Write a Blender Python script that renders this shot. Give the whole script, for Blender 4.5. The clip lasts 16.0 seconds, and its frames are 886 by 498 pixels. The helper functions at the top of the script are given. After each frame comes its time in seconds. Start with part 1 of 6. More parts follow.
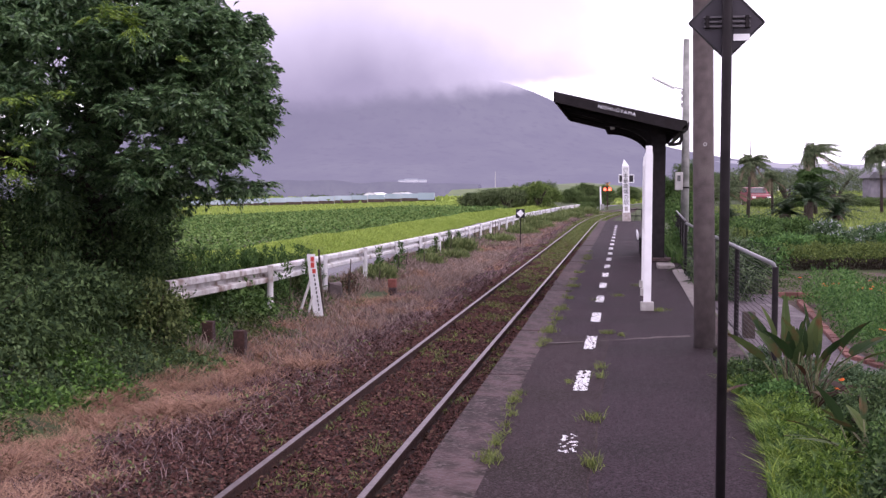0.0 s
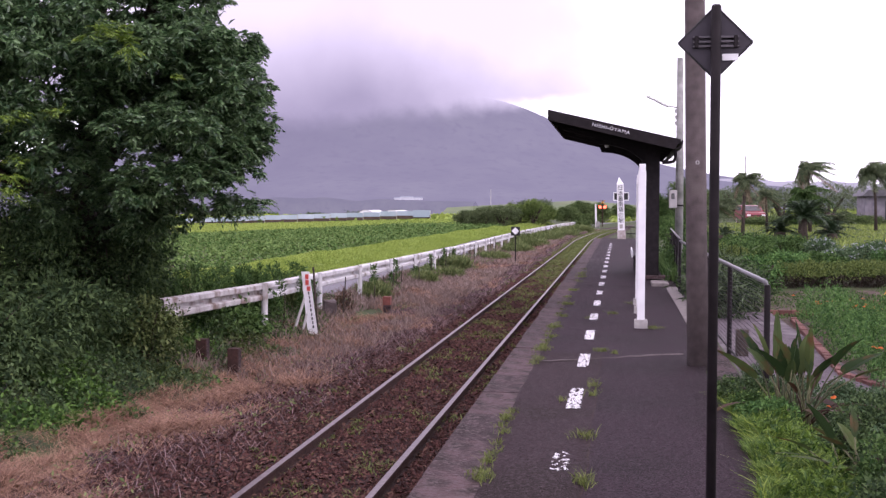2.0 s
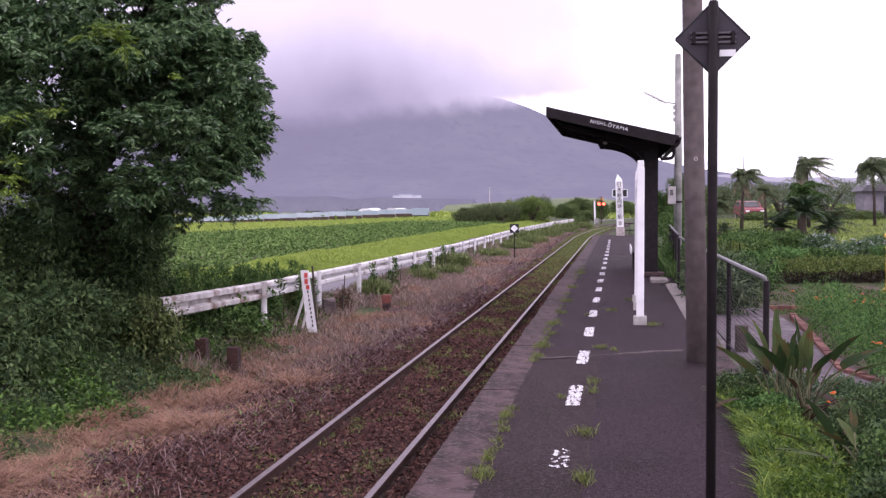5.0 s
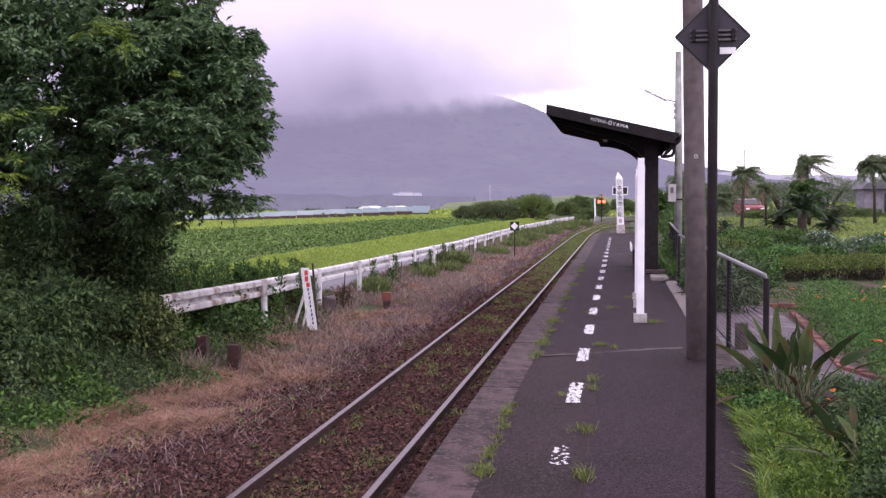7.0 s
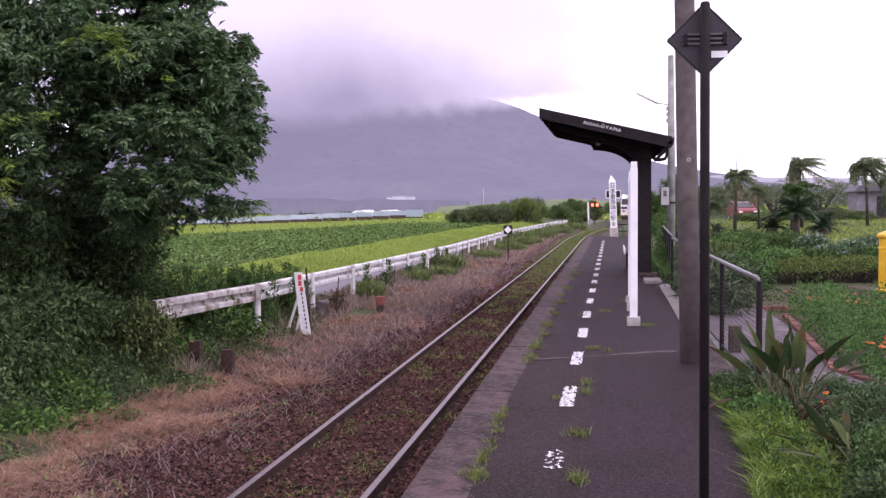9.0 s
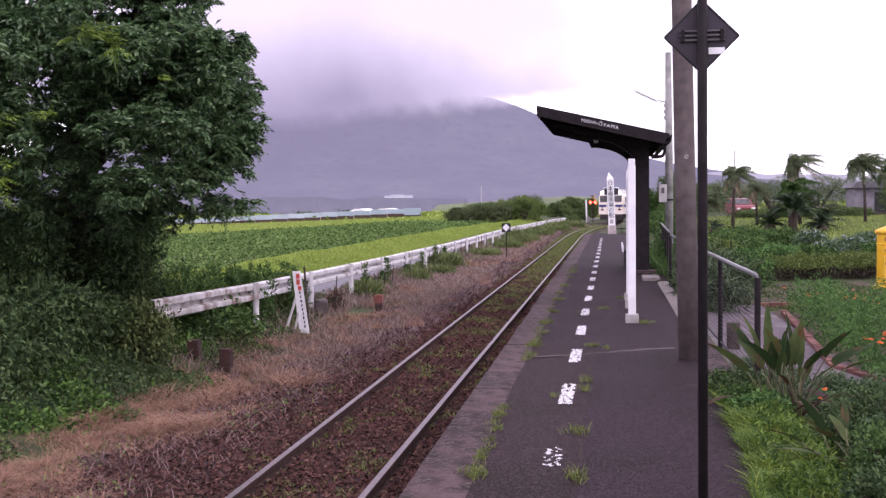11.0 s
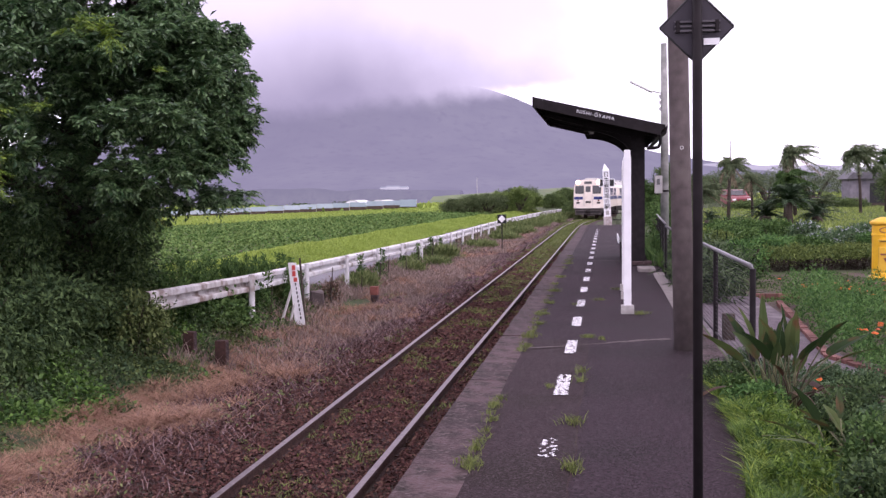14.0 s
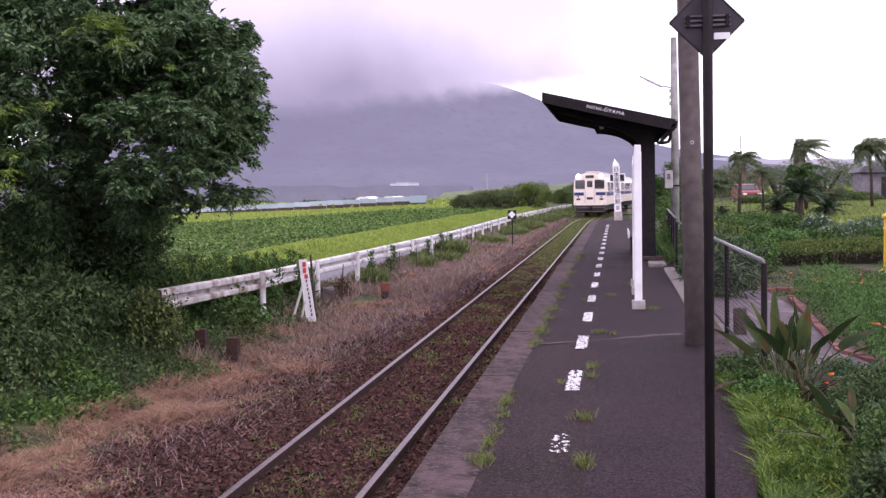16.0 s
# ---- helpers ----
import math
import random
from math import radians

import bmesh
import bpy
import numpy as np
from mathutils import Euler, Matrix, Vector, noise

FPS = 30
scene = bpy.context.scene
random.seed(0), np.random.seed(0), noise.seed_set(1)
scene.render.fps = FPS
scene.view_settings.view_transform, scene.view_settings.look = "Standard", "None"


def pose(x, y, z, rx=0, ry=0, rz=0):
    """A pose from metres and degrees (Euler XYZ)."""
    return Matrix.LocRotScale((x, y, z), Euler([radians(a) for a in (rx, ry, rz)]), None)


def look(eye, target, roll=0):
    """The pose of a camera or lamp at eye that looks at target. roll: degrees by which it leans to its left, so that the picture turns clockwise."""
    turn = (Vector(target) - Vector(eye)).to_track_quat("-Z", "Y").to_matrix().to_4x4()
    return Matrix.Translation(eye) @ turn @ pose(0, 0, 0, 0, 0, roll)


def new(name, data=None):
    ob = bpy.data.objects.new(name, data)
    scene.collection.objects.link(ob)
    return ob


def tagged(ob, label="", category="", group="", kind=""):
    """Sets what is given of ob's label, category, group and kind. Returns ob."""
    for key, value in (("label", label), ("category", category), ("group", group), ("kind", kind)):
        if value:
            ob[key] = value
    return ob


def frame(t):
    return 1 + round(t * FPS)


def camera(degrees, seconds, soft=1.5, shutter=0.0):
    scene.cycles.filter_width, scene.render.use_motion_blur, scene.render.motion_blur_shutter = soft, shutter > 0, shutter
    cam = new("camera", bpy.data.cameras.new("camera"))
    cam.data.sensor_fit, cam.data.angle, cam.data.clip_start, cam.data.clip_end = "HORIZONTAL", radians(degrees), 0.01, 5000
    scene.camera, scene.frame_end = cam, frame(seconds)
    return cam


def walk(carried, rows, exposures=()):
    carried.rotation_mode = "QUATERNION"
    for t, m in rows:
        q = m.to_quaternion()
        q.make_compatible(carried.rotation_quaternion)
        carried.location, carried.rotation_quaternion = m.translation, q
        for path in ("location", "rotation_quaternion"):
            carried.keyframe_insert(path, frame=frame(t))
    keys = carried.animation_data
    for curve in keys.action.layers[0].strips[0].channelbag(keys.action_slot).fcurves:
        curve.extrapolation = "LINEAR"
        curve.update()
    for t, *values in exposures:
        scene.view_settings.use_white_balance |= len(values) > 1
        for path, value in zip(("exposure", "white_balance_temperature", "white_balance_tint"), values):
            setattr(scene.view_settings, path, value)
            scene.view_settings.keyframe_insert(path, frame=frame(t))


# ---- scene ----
# ---------- camera ----------
cam = camera(43.6, 16.0, soft=1.4)
PATH = [
    (0, -0.035, 0.018, 1.577, -3.121, -0.183, 9.273),
    (0.5, -0.021, 0.018, 1.582, -2.898, -0.074, 9.457),
    (1, -0.015, -0.000, 1.580, -2.366, -0.171, 9.006),
    (1.5, -0.013, -0.005, 1.582, -2.152, -0.024, 8.928),
    (2, -0.011, -0.001, 1.580, -2.213, -0.231, 9.045),
    (2.5, -0.013, -0.007, 1.579, -2.249, -0.345, 9.157),
    (3, -0.013, -0.008, 1.579, -2.249, -0.306, 9.170),
    (3.5, -0.012, -0.010, 1.580, -2.124, -0.003, 9.268),
    (4, -0.010, -0.005, 1.580, -2.173, -0.048, 9.043),
    (6.5, -0.007, 0.007, 1.581, -2.479, 0.281, 9.033),
    (7, -0.007, -0.005, 1.579, -2.449, 0.111, 8.999),
    (7.5, -0.010, -0.009, 1.578, -2.457, 0.073, 9.184),
    (8, -0.009, -0.012, 1.579, -2.281, 0.085, 9.351),
    (8.5, -0.006, -0.000, 1.582, -2.340, 0.317, 9.049),
    (9, -0.004, 0.000, 1.581, -2.251, 0.294, 8.660),
    (11.5, -0.002, 0.006, 1.579, -2.454, 0.573, 8.566),
    (12, -0.001, 0.002, 1.577, -2.758, 0.433, 8.390),
    (12.5, -0.002, 0.014, 1.578, -2.809, 0.489, 8.254),
    (13, 0.001, 0.012, 1.578, -2.702, 0.657, 8.196),
    (13.5, 0.001, 0.014, 1.581, -2.680, 0.797, 8.106),
    (14, 0.000, 0.006, 1.578, -2.788, 0.619, 8.341),
    (14.5, -0.003, -0.003, 1.577, -2.819, 0.633, 8.523),
    (15, 0.001, 0.001, 1.579, -2.807, 0.867, 8.471),
    (15.5, -0.002, -0.001, 1.579, -2.946, 0.975, 8.656),
    (16, -0.002, 0.001, 1.580, -2.989, 0.951, 8.855),
]
walk(cam, [(t, pose(x, y, z, 90 + p, r, w)) for t, x, y, z, p, r, w in PATH],
     exposures=[(0, 0.65, 6260, 33), (16, 0.65, 6260, 33)])

# ---------- sky and sun ----------
SUN_EL, SUN_AZ = 44, 125     # degrees; azimuth from +y towards +x


def make_sky():
    world = bpy.data.worlds.new("overcast_sky")
    scene.world = world
    world.use_nodes = True
    nt = world.node_tree
    nt.nodes.clear()
    out = nt.nodes.new("ShaderNodeOutputWorld")
    bg = nt.nodes.new("ShaderNodeBackground")
    sky = nt.nodes.new("ShaderNodeTexSky")
    sky.sky_type = "NISHITA"
    sky.sun_disc = False
    sky.sun_elevation, sky.sun_rotation = radians(SUN_EL), radians(SUN_AZ)
    cool = nt.nodes.new("ShaderNodeMix")
    cool.data_type = "RGBA"
    cool.inputs[0].default_value = 0.88
    cloud = nt.nodes.new("ShaderNodeTexNoise")
    cloud.inputs["Scale"].default_value = 2.2
    cloud.inputs["Detail"].default_value = 6
    ramp = nt.nodes.new("ShaderNodeValToRGB")
    ramp.color_ramp.elements[0].position, ramp.color_ramp.elements[1].position = 0.3, 0.7
    ramp.color_ramp.elements[0].color = (10.5, 10.4, 11.2, 1)
    ramp.color_ramp.elements[1].color = (14.5, 14.4, 14.8, 1)
    co = nt.nodes.new("ShaderNodeTexCoord")
    nt.links.new(co.outputs["Generated"], cloud.inputs["Vector"])
    nt.links.new(cloud.outputs["Fac"], ramp.inputs[0])
    nt.links.new(sky.outputs[0], cool.inputs["A"])
    # sky dimmed overhead and raised low down, to light upright surfaces over ground
    sep = nt.nodes.new("ShaderNodeSeparateXYZ")
    nt.links.new(co.outputs["Generated"], sep.inputs[0])
    thin = nt.nodes.new("ShaderNodeMapRange")
    thin.inputs[1].default_value, thin.inputs[2].default_value = 0.0, 1.0
    thin.inputs[3].default_value, thin.inputs[4].default_value = 1.1, 0.84
    nt.links.new(sep.outputs[2], thin.inputs[0])
    thick = nt.nodes.new("ShaderNodeVectorMath")
    thick.operation = "SCALE"
    nt.links.new(ramp.outputs[0], thick.inputs[0])
    nt.links.new(thin.outputs[0], thick.inputs["Scale"])
    nt.links.new(thick.outputs[0], cool.inputs["B"])
    nt.links.new(cool.outputs["Result"], bg.inputs[0])
    bg.inputs[1].default_value = 0.1
    nt.links.new(bg.outputs[0], out.inputs[0])
    lamp = bpy.data.lights.new("sun", "SUN")
    lamp.energy, lamp.angle, lamp.color = 0.85, radians(25), (1.0, 0.97, 0.93)
    ob = new("sun", lamp)
    el, az = radians(SUN_EL), radians(SUN_AZ)
    way = Vector((math.sin(az) * math.cos(el), math.cos(az) * math.cos(el), math.sin(el)))
    ob.matrix_world = look(way * 50, (0, 0, 0))


make_sky()


# ---------- materials ----------
def mat(name, a, b, scale=8.0, rough=0.8, bump=0.0, bump_scale=40.0, metal=0.0, island=0.0, stain=None, stain_scale=1.2,
        stain_cut=0.55, through_leaf=0.0, spec=0.4, emit=None, detail=5.0, objrand=0.0, fleck=None, fleck_scale=150.0):
    m = bpy.data.materials.new(name)
    m.use_nodes = True
    nt = m.node_tree
    bsdf = nt.nodes["Principled BSDF"]
    out = nt.nodes["Material Output"]
    co = nt.nodes.new("ShaderNodeTexCoord")
    n1 = nt.nodes.new("ShaderNodeTexNoise")
    n1.inputs["Scale"].default_value, n1.inputs["Detail"].default_value = scale, detail
    nt.links.new(co.outputs["Object"], n1.inputs["Vector"])
    ramp = nt.nodes.new("ShaderNodeValToRGB")
    ramp.color_ramp.elements[0].position, ramp.color_ramp.elements[1].position = 0.33, 0.68
    ramp.color_ramp.elements[0].color, ramp.color_ramp.elements[1].color = (*a, 1), (*b, 1)
    fac = n1.outputs["Fac"]
    if island or objrand:
        geo = nt.nodes.new("ShaderNodeNewGeometry") if island else nt.nodes.new("ShaderNodeObjectInfo")
        src = geo.outputs["Random Per Island"] if island else geo.outputs["Random"]
        mx = nt.nodes.new("ShaderNodeMix")
        mx.inputs[0].default_value = island or objrand
        nt.links.new(fac, mx.inputs["A"])
        nt.links.new(src, mx.inputs["B"])
        fac = mx.outputs["Result"]
    nt.links.new(fac, ramp.inputs[0])
    col = ramp.outputs[0]
    if stain:
        n2 = nt.nodes.new("ShaderNodeTexNoise")
        n2.inputs["Scale"].default_value, n2.inputs["Detail"].default_value = stain_scale, 8
        nt.links.new(co.outputs["Object"], n2.inputs["Vector"])
        r2 = nt.nodes.new("ShaderNodeValToRGB")
        r2.color_ramp.elements[0].position, r2.color_ramp.elements[1].position = stain_cut, min(0.99, stain_cut + 0.18)
        nt.links.new(n2.outputs["Fac"], r2.inputs[0])
        mx = nt.nodes.new("ShaderNodeMix")
        mx.data_type = "RGBA"
        nt.links.new(r2.outputs[0], mx.inputs[0])
        nt.links.new(col, mx.inputs["A"])
        mx.inputs["B"].default_value = (*stain, 1)
        col = mx.outputs["Result"]
    if fleck:
        n4 = nt.nodes.new("ShaderNodeTexVoronoi")
        n4.inputs["Scale"].default_value = fleck_scale
        nt.links.new(co.outputs["Object"], n4.inputs["Vector"])
        r4 = nt.nodes.new("ShaderNodeValToRGB")
        r4.color_ramp.elements[0].position, r4.color_ramp.elements[1].position = 0.72, 0.95
        sep = nt.nodes.new("ShaderNodeSeparateColor")
        nt.links.new(n4.outputs["Color"], sep.inputs[0])
        nt.links.new(sep.outputs[0], r4.inputs[0])
        mx = nt.nodes.new("ShaderNodeMix")
        mx.data_type = "RGBA"
        nt.links.new(r4.outputs[0], mx.inputs[0])
        nt.links.new(col, mx.inputs["A"])
        mx.inputs["B"].default_value = (*fleck, 1)
        col = mx.outputs["Result"]
    nt.links.new(col, bsdf.inputs["Base Color"])
    bsdf.inputs["Roughness"].default_value = rough
    bsdf.inputs["Metallic"].default_value = metal
    bsdf.inputs["Specular IOR Level"].default_value = spec
    if bump:
        n3 = nt.nodes.new("ShaderNodeTexNoise")
        n3.inputs["Scale"].default_value, n3.inputs["Detail"].default_value = bump_scale, 6
        nt.links.new(co.outputs["Object"], n3.inputs["Vector"])
        bp = nt.nodes.new("ShaderNodeBump")
        bp.inputs["Strength"].default_value, bp.inputs["Distance"].default_value = bump, 0.02
        nt.links.new(n3.outputs["Fac"], bp.inputs["Height"])
        nt.links.new(bp.outputs[0], bsdf.inputs["Normal"])
    if emit:
        bsdf.inputs["Emission Color"].default_value = (*emit[0], 1)
        bsdf.inputs["Emission Strength"].default_value = emit[1]
    if through_leaf:
        tr = nt.nodes.new("ShaderNodeBsdfTranslucent")
        nt.links.new(col, tr.inputs[0])
        ms = nt.nodes.new("ShaderNodeMixShader")
        ms.inputs[0].default_value = through_leaf
        nt.links.new(bsdf.outputs[0], ms.inputs[1])
        nt.links.new(tr.outputs[0], ms.inputs[2])
        nt.links.new(ms.outputs[0], out.inputs[0])
    return m


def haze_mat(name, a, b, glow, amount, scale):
    """Far ground with the haze of kilometres of damp air painted in: part surface, part emission."""
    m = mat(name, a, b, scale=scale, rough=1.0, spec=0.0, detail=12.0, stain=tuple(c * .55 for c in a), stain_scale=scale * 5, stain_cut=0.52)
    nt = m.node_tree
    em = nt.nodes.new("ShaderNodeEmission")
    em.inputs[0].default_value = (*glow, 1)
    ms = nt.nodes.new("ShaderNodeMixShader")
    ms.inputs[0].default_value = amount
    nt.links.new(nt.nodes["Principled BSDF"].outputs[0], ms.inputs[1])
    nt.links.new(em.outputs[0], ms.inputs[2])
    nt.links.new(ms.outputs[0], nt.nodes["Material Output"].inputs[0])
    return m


M = {}
M["asphalt"] = mat("asphalt", (0.005, 0.0028, 0.0036), (0.039, 0.0226, 0.029), 42, 0.7, 0.5, 150, stain=(0.0135, 0.0088, 0.0095), stain_scale=0.7, stain_cut=0.45, detail=9.0, spec=0.075, fleck=(0.068, 0.048, 0.057), fleck_scale=120)
M["asphalt_old"] = mat("asphalt_old", (0.0078, 0.0047, 0.0052), (0.046, 0.0285, 0.032), 42, 0.72, 0.55, 140, stain=(0.019, 0.0125, 0.0115), stain_scale=1.1, stain_cut=0.45, detail=9.0, spec=0.075, fleck=(0.075, 0.054, 0.058), fleck_scale=110)
M["concrete"] = mat("concrete", (0.036, 0.023, 0.024), (0.1, 0.064, 0.066), 9, 0.72, 0.8, 45, stain=(0.021, 0.0155, 0.0125), stain_scale=3.4, stain_cut=0.43, objrand=0.3, spec=0.13, fleck=(0.1, 0.073, 0.075), fleck_scale=45)
M["pale_concrete"] = mat("pale_concrete", (0.3, 0.28, 0.27), (0.42, 0.4, 0.38), 12, 0.9, 0.4, 60, stain=(0.2, 0.18, 0.17), stain_scale=3)
M["plinth_stone"] = mat("plinth_stone", (0.3, 0.25, 0.24), (0.5, 0.45, 0.44), 9, 0.9, 0.5, 40, stain=(0.14, 0.1, 0.09), stain_scale=4, stain_cut=0.52)
M["seam"] = mat("seam", (0.07, 0.055, 0.055), (0.16, 0.135, 0.13), 20, 0.95, 0.5, 60, spec=0.1)
M["pole_concrete"] = mat("pole_concrete", (0.073, 0.056, 0.056), (0.12, 0.093, 0.092), 9, 0.85, 0.3, 80, stain=(0.13, 0.11, 0.1), stain_scale=2)
M["kerb"] = mat("kerb", (0.15, 0.13, 0.125), (0.24, 0.215, 0.205), 12, 0.95, 0.4, 60, stain=(0.1, 0.085, 0.08), stain_scale=3, spec=0.15)
M["chip"] = mat("chip", (0.03, 0.015, 0.012), (0.15, 0.085, 0.065), 3, 0.95, island=0.8, spec=0.1)
M["far_pole"] = mat("far_pole", (0.4, 0.38, 0.38), (0.5, 0.48, 0.47), 6, 0.8, 0.2, 50)
M["weathered_pole"] = mat("weathered_pole", (0.2, 0.2, 0.19), (0.34, 0.33, 0.32), 6, 0.85, 0.3, 50, stain=(0.11, 0.12, 0.1), stain_scale=1.6, stain_cut=0.5)
M["rail_head"] = mat("rail_head", (0.14, 0.11, 0.11), (0.25, 0.205, 0.205), 20, 0.38, 0.1, 60, metal=0.7)
M["rust"] = mat("rust", (0.03, 0.014, 0.011), (0.066, 0.03, 0.024), 20, 0.9, 0.5, 60)
M["sleeper"] = mat("sleeper", (0.035, 0.027, 0.024), (0.08, 0.06, 0.052), 18, 0.95, 0.6, 50)
M["ballast"] = mat("ballast", (0.03, 0.0125, 0.011), (0.092, 0.041, 0.035), 26, 0.95, 0.4, 60, island=0.75, spec=0.15)
M["bed"] = mat("bed", (0.015, 0.007, 0.0065), (0.048, 0.022, 0.019), 30, 0.95, 1.0, 60, stain=(0.05, 0.045, 0.025), stain_scale=0.9)
M["grass_ground"] = mat("grass_ground", (0.022, 0.032, 0.011), (0.06, 0.085, 0.022), 3, 0.95, 0.8, 30, stain=(0.06, 0.06, 0.03), stain_scale=0.4)
M["road"] = mat("road", (0.13, 0.125, 0.14), (0.18, 0.17, 0.19), 30, 0.9, 0.3, 120)
M["white_paint"] = mat("white_paint", (0.68, 0.67, 0.69), (0.8, 0.79, 0.81), 5, 0.5, 0.08, 30, stain=(0.5, 0.48, 0.46), stain_scale=2.5, stain_cut=0.62)
M["guard_paint"] = mat("guard_paint", (0.5, 0.49, 0.5), (0.66, 0.65, 0.66), 4, 0.5, 0.1, 20, stain=(0.24, 0.2, 0.175), stain_scale=2.2, stain_cut=0.53)
M["guard_stained"] = mat("guard_stained", (0.36, 0.34, 0.33), (0.56, 0.54, 0.54), 4, 0.6, 0.15, 20, stain=(0.17, 0.12, 0.095), stain_scale=3.2, stain_cut=0.47)
M["line_paint"] = mat("line_paint", (0.62, 0.6, 0.62), (0.82, 0.8, 0.82), 12, 0.8, 0.3, 60)
M["black_steel"] = mat("black_steel", (0.012, 0.0095, 0.0105), (0.021, 0.0165, 0.0185), 10, 0.6, 0.08, 40, spec=0.12, stain=(0.018, 0.013, 0.013), stain_scale=3, stain_cut=0.62)
M["black_gloss"] = mat("black_gloss", (0.012, 0.009, 0.01), (0.022, 0.017, 0.018), 10, 0.32, 0.05, 40, spec=0.6)
M["sign_back"] = mat("sign_back", (0.026, 0.02, 0.028), (0.04, 0.032, 0.043), 8, 0.6, 0.05, 30)
M["sign_bar"] = mat("sign_bar", (0.06, 0.05, 0.06), (0.09, 0.075, 0.085), 8, 0.45, 0.05, 30, spec=0.5)
M["black"] = mat("black", (0.01, 0.01, 0.011), (0.016, 0.015, 0.017), 8, 0.6)
M["red_paint"] = mat("red_paint", (0.5, 0.05, 0.04), (0.62, 0.1, 0.08), 12, 0.55)
M["warning_stripe"] = mat("warning_stripe", (0.08, 0.05, 0.02), (0.55, 0.28, 0.05), 3.5, 0.6, detail=0.0)
M["shed_board"] = mat("shed_board", (0.14, 0.13, 0.15), (0.22, 0.2, 0.225), 3, 0.85, 0.3, 30, stain=(0.1, 0.085, 0.09), stain_scale=1.5)
M["car_red"] = mat("car_red", (0.17, 0.02, 0.028), (0.23, 0.035, 0.04), 2, 0.35, spec=0.5)
M["rust_red"] = mat("rust_red", (0.16, 0.05, 0.04), (0.26, 0.09, 0.07), 16, 0.85, 0.3, 60)
M["brick_red"] = mat("brick_red", (0.13, 0.055, 0.046), (0.22, 0.1, 0.085), 14, 0.9, 0.5, 60, objrand=0.6)
M["yellow_paint"] = mat("yellow_paint", (0.75, 0.42, 0.012), (0.85, 0.5, 0.02), 6, 0.4, 0.05, 20)
M["yellow_dull"] = mat("yellow_dull", (0.6, 0.35, 0.02), (0.7, 0.42, 0.03), 6, 0.5)
M["bark"] = mat("bark", (0.035, 0.026, 0.02), (0.08, 0.06, 0.048), 14, 0.95, 0.8, 40)
M["palm_bark"] = mat("palm_bark", (0.07, 0.05, 0.04), (0.13, 0.1, 0.08), 14, 0.95, 0.8, 30)
M["leaf_tree"] = mat("leaf_tree", (0.03, 0.074, 0.028), (0.15, 0.245, 0.105), 0.9, 0.3, island=0.75, through_leaf=0.42, spec=0.5)
M["leaf_young"] = mat("leaf_young", (0.08, 0.15, 0.02), (0.2, 0.29, 0.04), 2, 0.5, island=0.6, through_leaf=0.3)
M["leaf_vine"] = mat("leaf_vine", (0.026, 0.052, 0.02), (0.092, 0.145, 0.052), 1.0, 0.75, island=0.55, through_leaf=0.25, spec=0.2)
M["leaf_ivy"] = mat("leaf_ivy", (0.034, 0.064, 0.028), (0.12, 0.18, 0.075), 1.0, 0.7, island=0.55, through_leaf=0.25, spec=0.2)
M["leaf_bank"] = mat("leaf_bank", (0.035, 0.085, 0.018), (0.13, 0.24, 0.05), 1.0, 0.6, island=0.55, through_leaf=0.3, spec=0.3)
M["leaf_mid"] = mat("leaf_mid", (0.032, 0.075, 0.02), (0.105, 0.18, 0.05), 1.2, 0.75, island=0.5, through_leaf=0.25, spec=0.2)
# distance haze put into the colour: paler, greyer leaf for far plants
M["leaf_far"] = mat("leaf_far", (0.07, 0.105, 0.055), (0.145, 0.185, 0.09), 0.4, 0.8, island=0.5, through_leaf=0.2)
M["leaf_olive"] = mat("leaf_olive", (0.06, 0.09, 0.04), (0.18, 0.23, 0.1), 0.8, 0.8, island=0.4, through_leaf=0.25, spec=0.2)
M["leaf_thicket"] = mat("leaf_thicket", (0.07, 0.12, 0.03), (0.2, 0.27, 0.08), 0.8, 0.8, island=0.4, through_leaf=0.3, spec=0.2)
M["leaf_hill"] = mat("leaf_hill", (0.05, 0.085, 0.03), (0.14, 0.2, 0.065), 0.4, 0.75, island=0.5, through_leaf=0.2, spec=0.2)
M["leaf_hedge"] = mat("leaf_hedge", (0.055, 0.09, 0.024), (0.16, 0.205, 0.058), 1.5, 0.75, island=0.5, through_leaf=0.25, spec=0.2)
M["leaf_palm"] = mat("leaf_palm", (0.1, 0.14, 0.075), (0.24, 0.29, 0.16), 1.5, 0.75, island=0.6, through_leaf=0.5, spec=0.2)
M["leaf_dead"] = mat("leaf_dead", (0.19, 0.15, 0.1), (0.32, 0.26, 0.18), 2, 0.9, island=0.6, through_leaf=0.2)
M["leaf_cycad"] = mat("leaf_cycad", (0.02, 0.046, 0.02), (0.062, 0.108, 0.045), 1.5, 0.45, island=0.5, through_leaf=0.1)
M["leaf_silver"] = mat("leaf_silver", (0.045, 0.095, 0.04), (0.13, 0.19, 0.1), 3, 0.75, island=0.6, through_leaf=0.2, spec=0.2)
M["leaf_strap"] = mat("leaf_strap", (0.021, 0.042, 0.013), (0.075, 0.104, 0.033), 7, 0.62, objrand=0.7, spec=0.14, through_leaf=0.22, stain=(0.11, 0.056, 0.026), stain_scale=8, stain_cut=0.53)
M["stalk"] = mat("stalk", (0.05, 0.055, 0.03), (0.12, 0.12, 0.06), 6, 0.6, objrand=0.4, spec=0.2, stain=(0.1, 0.045, 0.03), stain_scale=3, stain_cut=0.55)
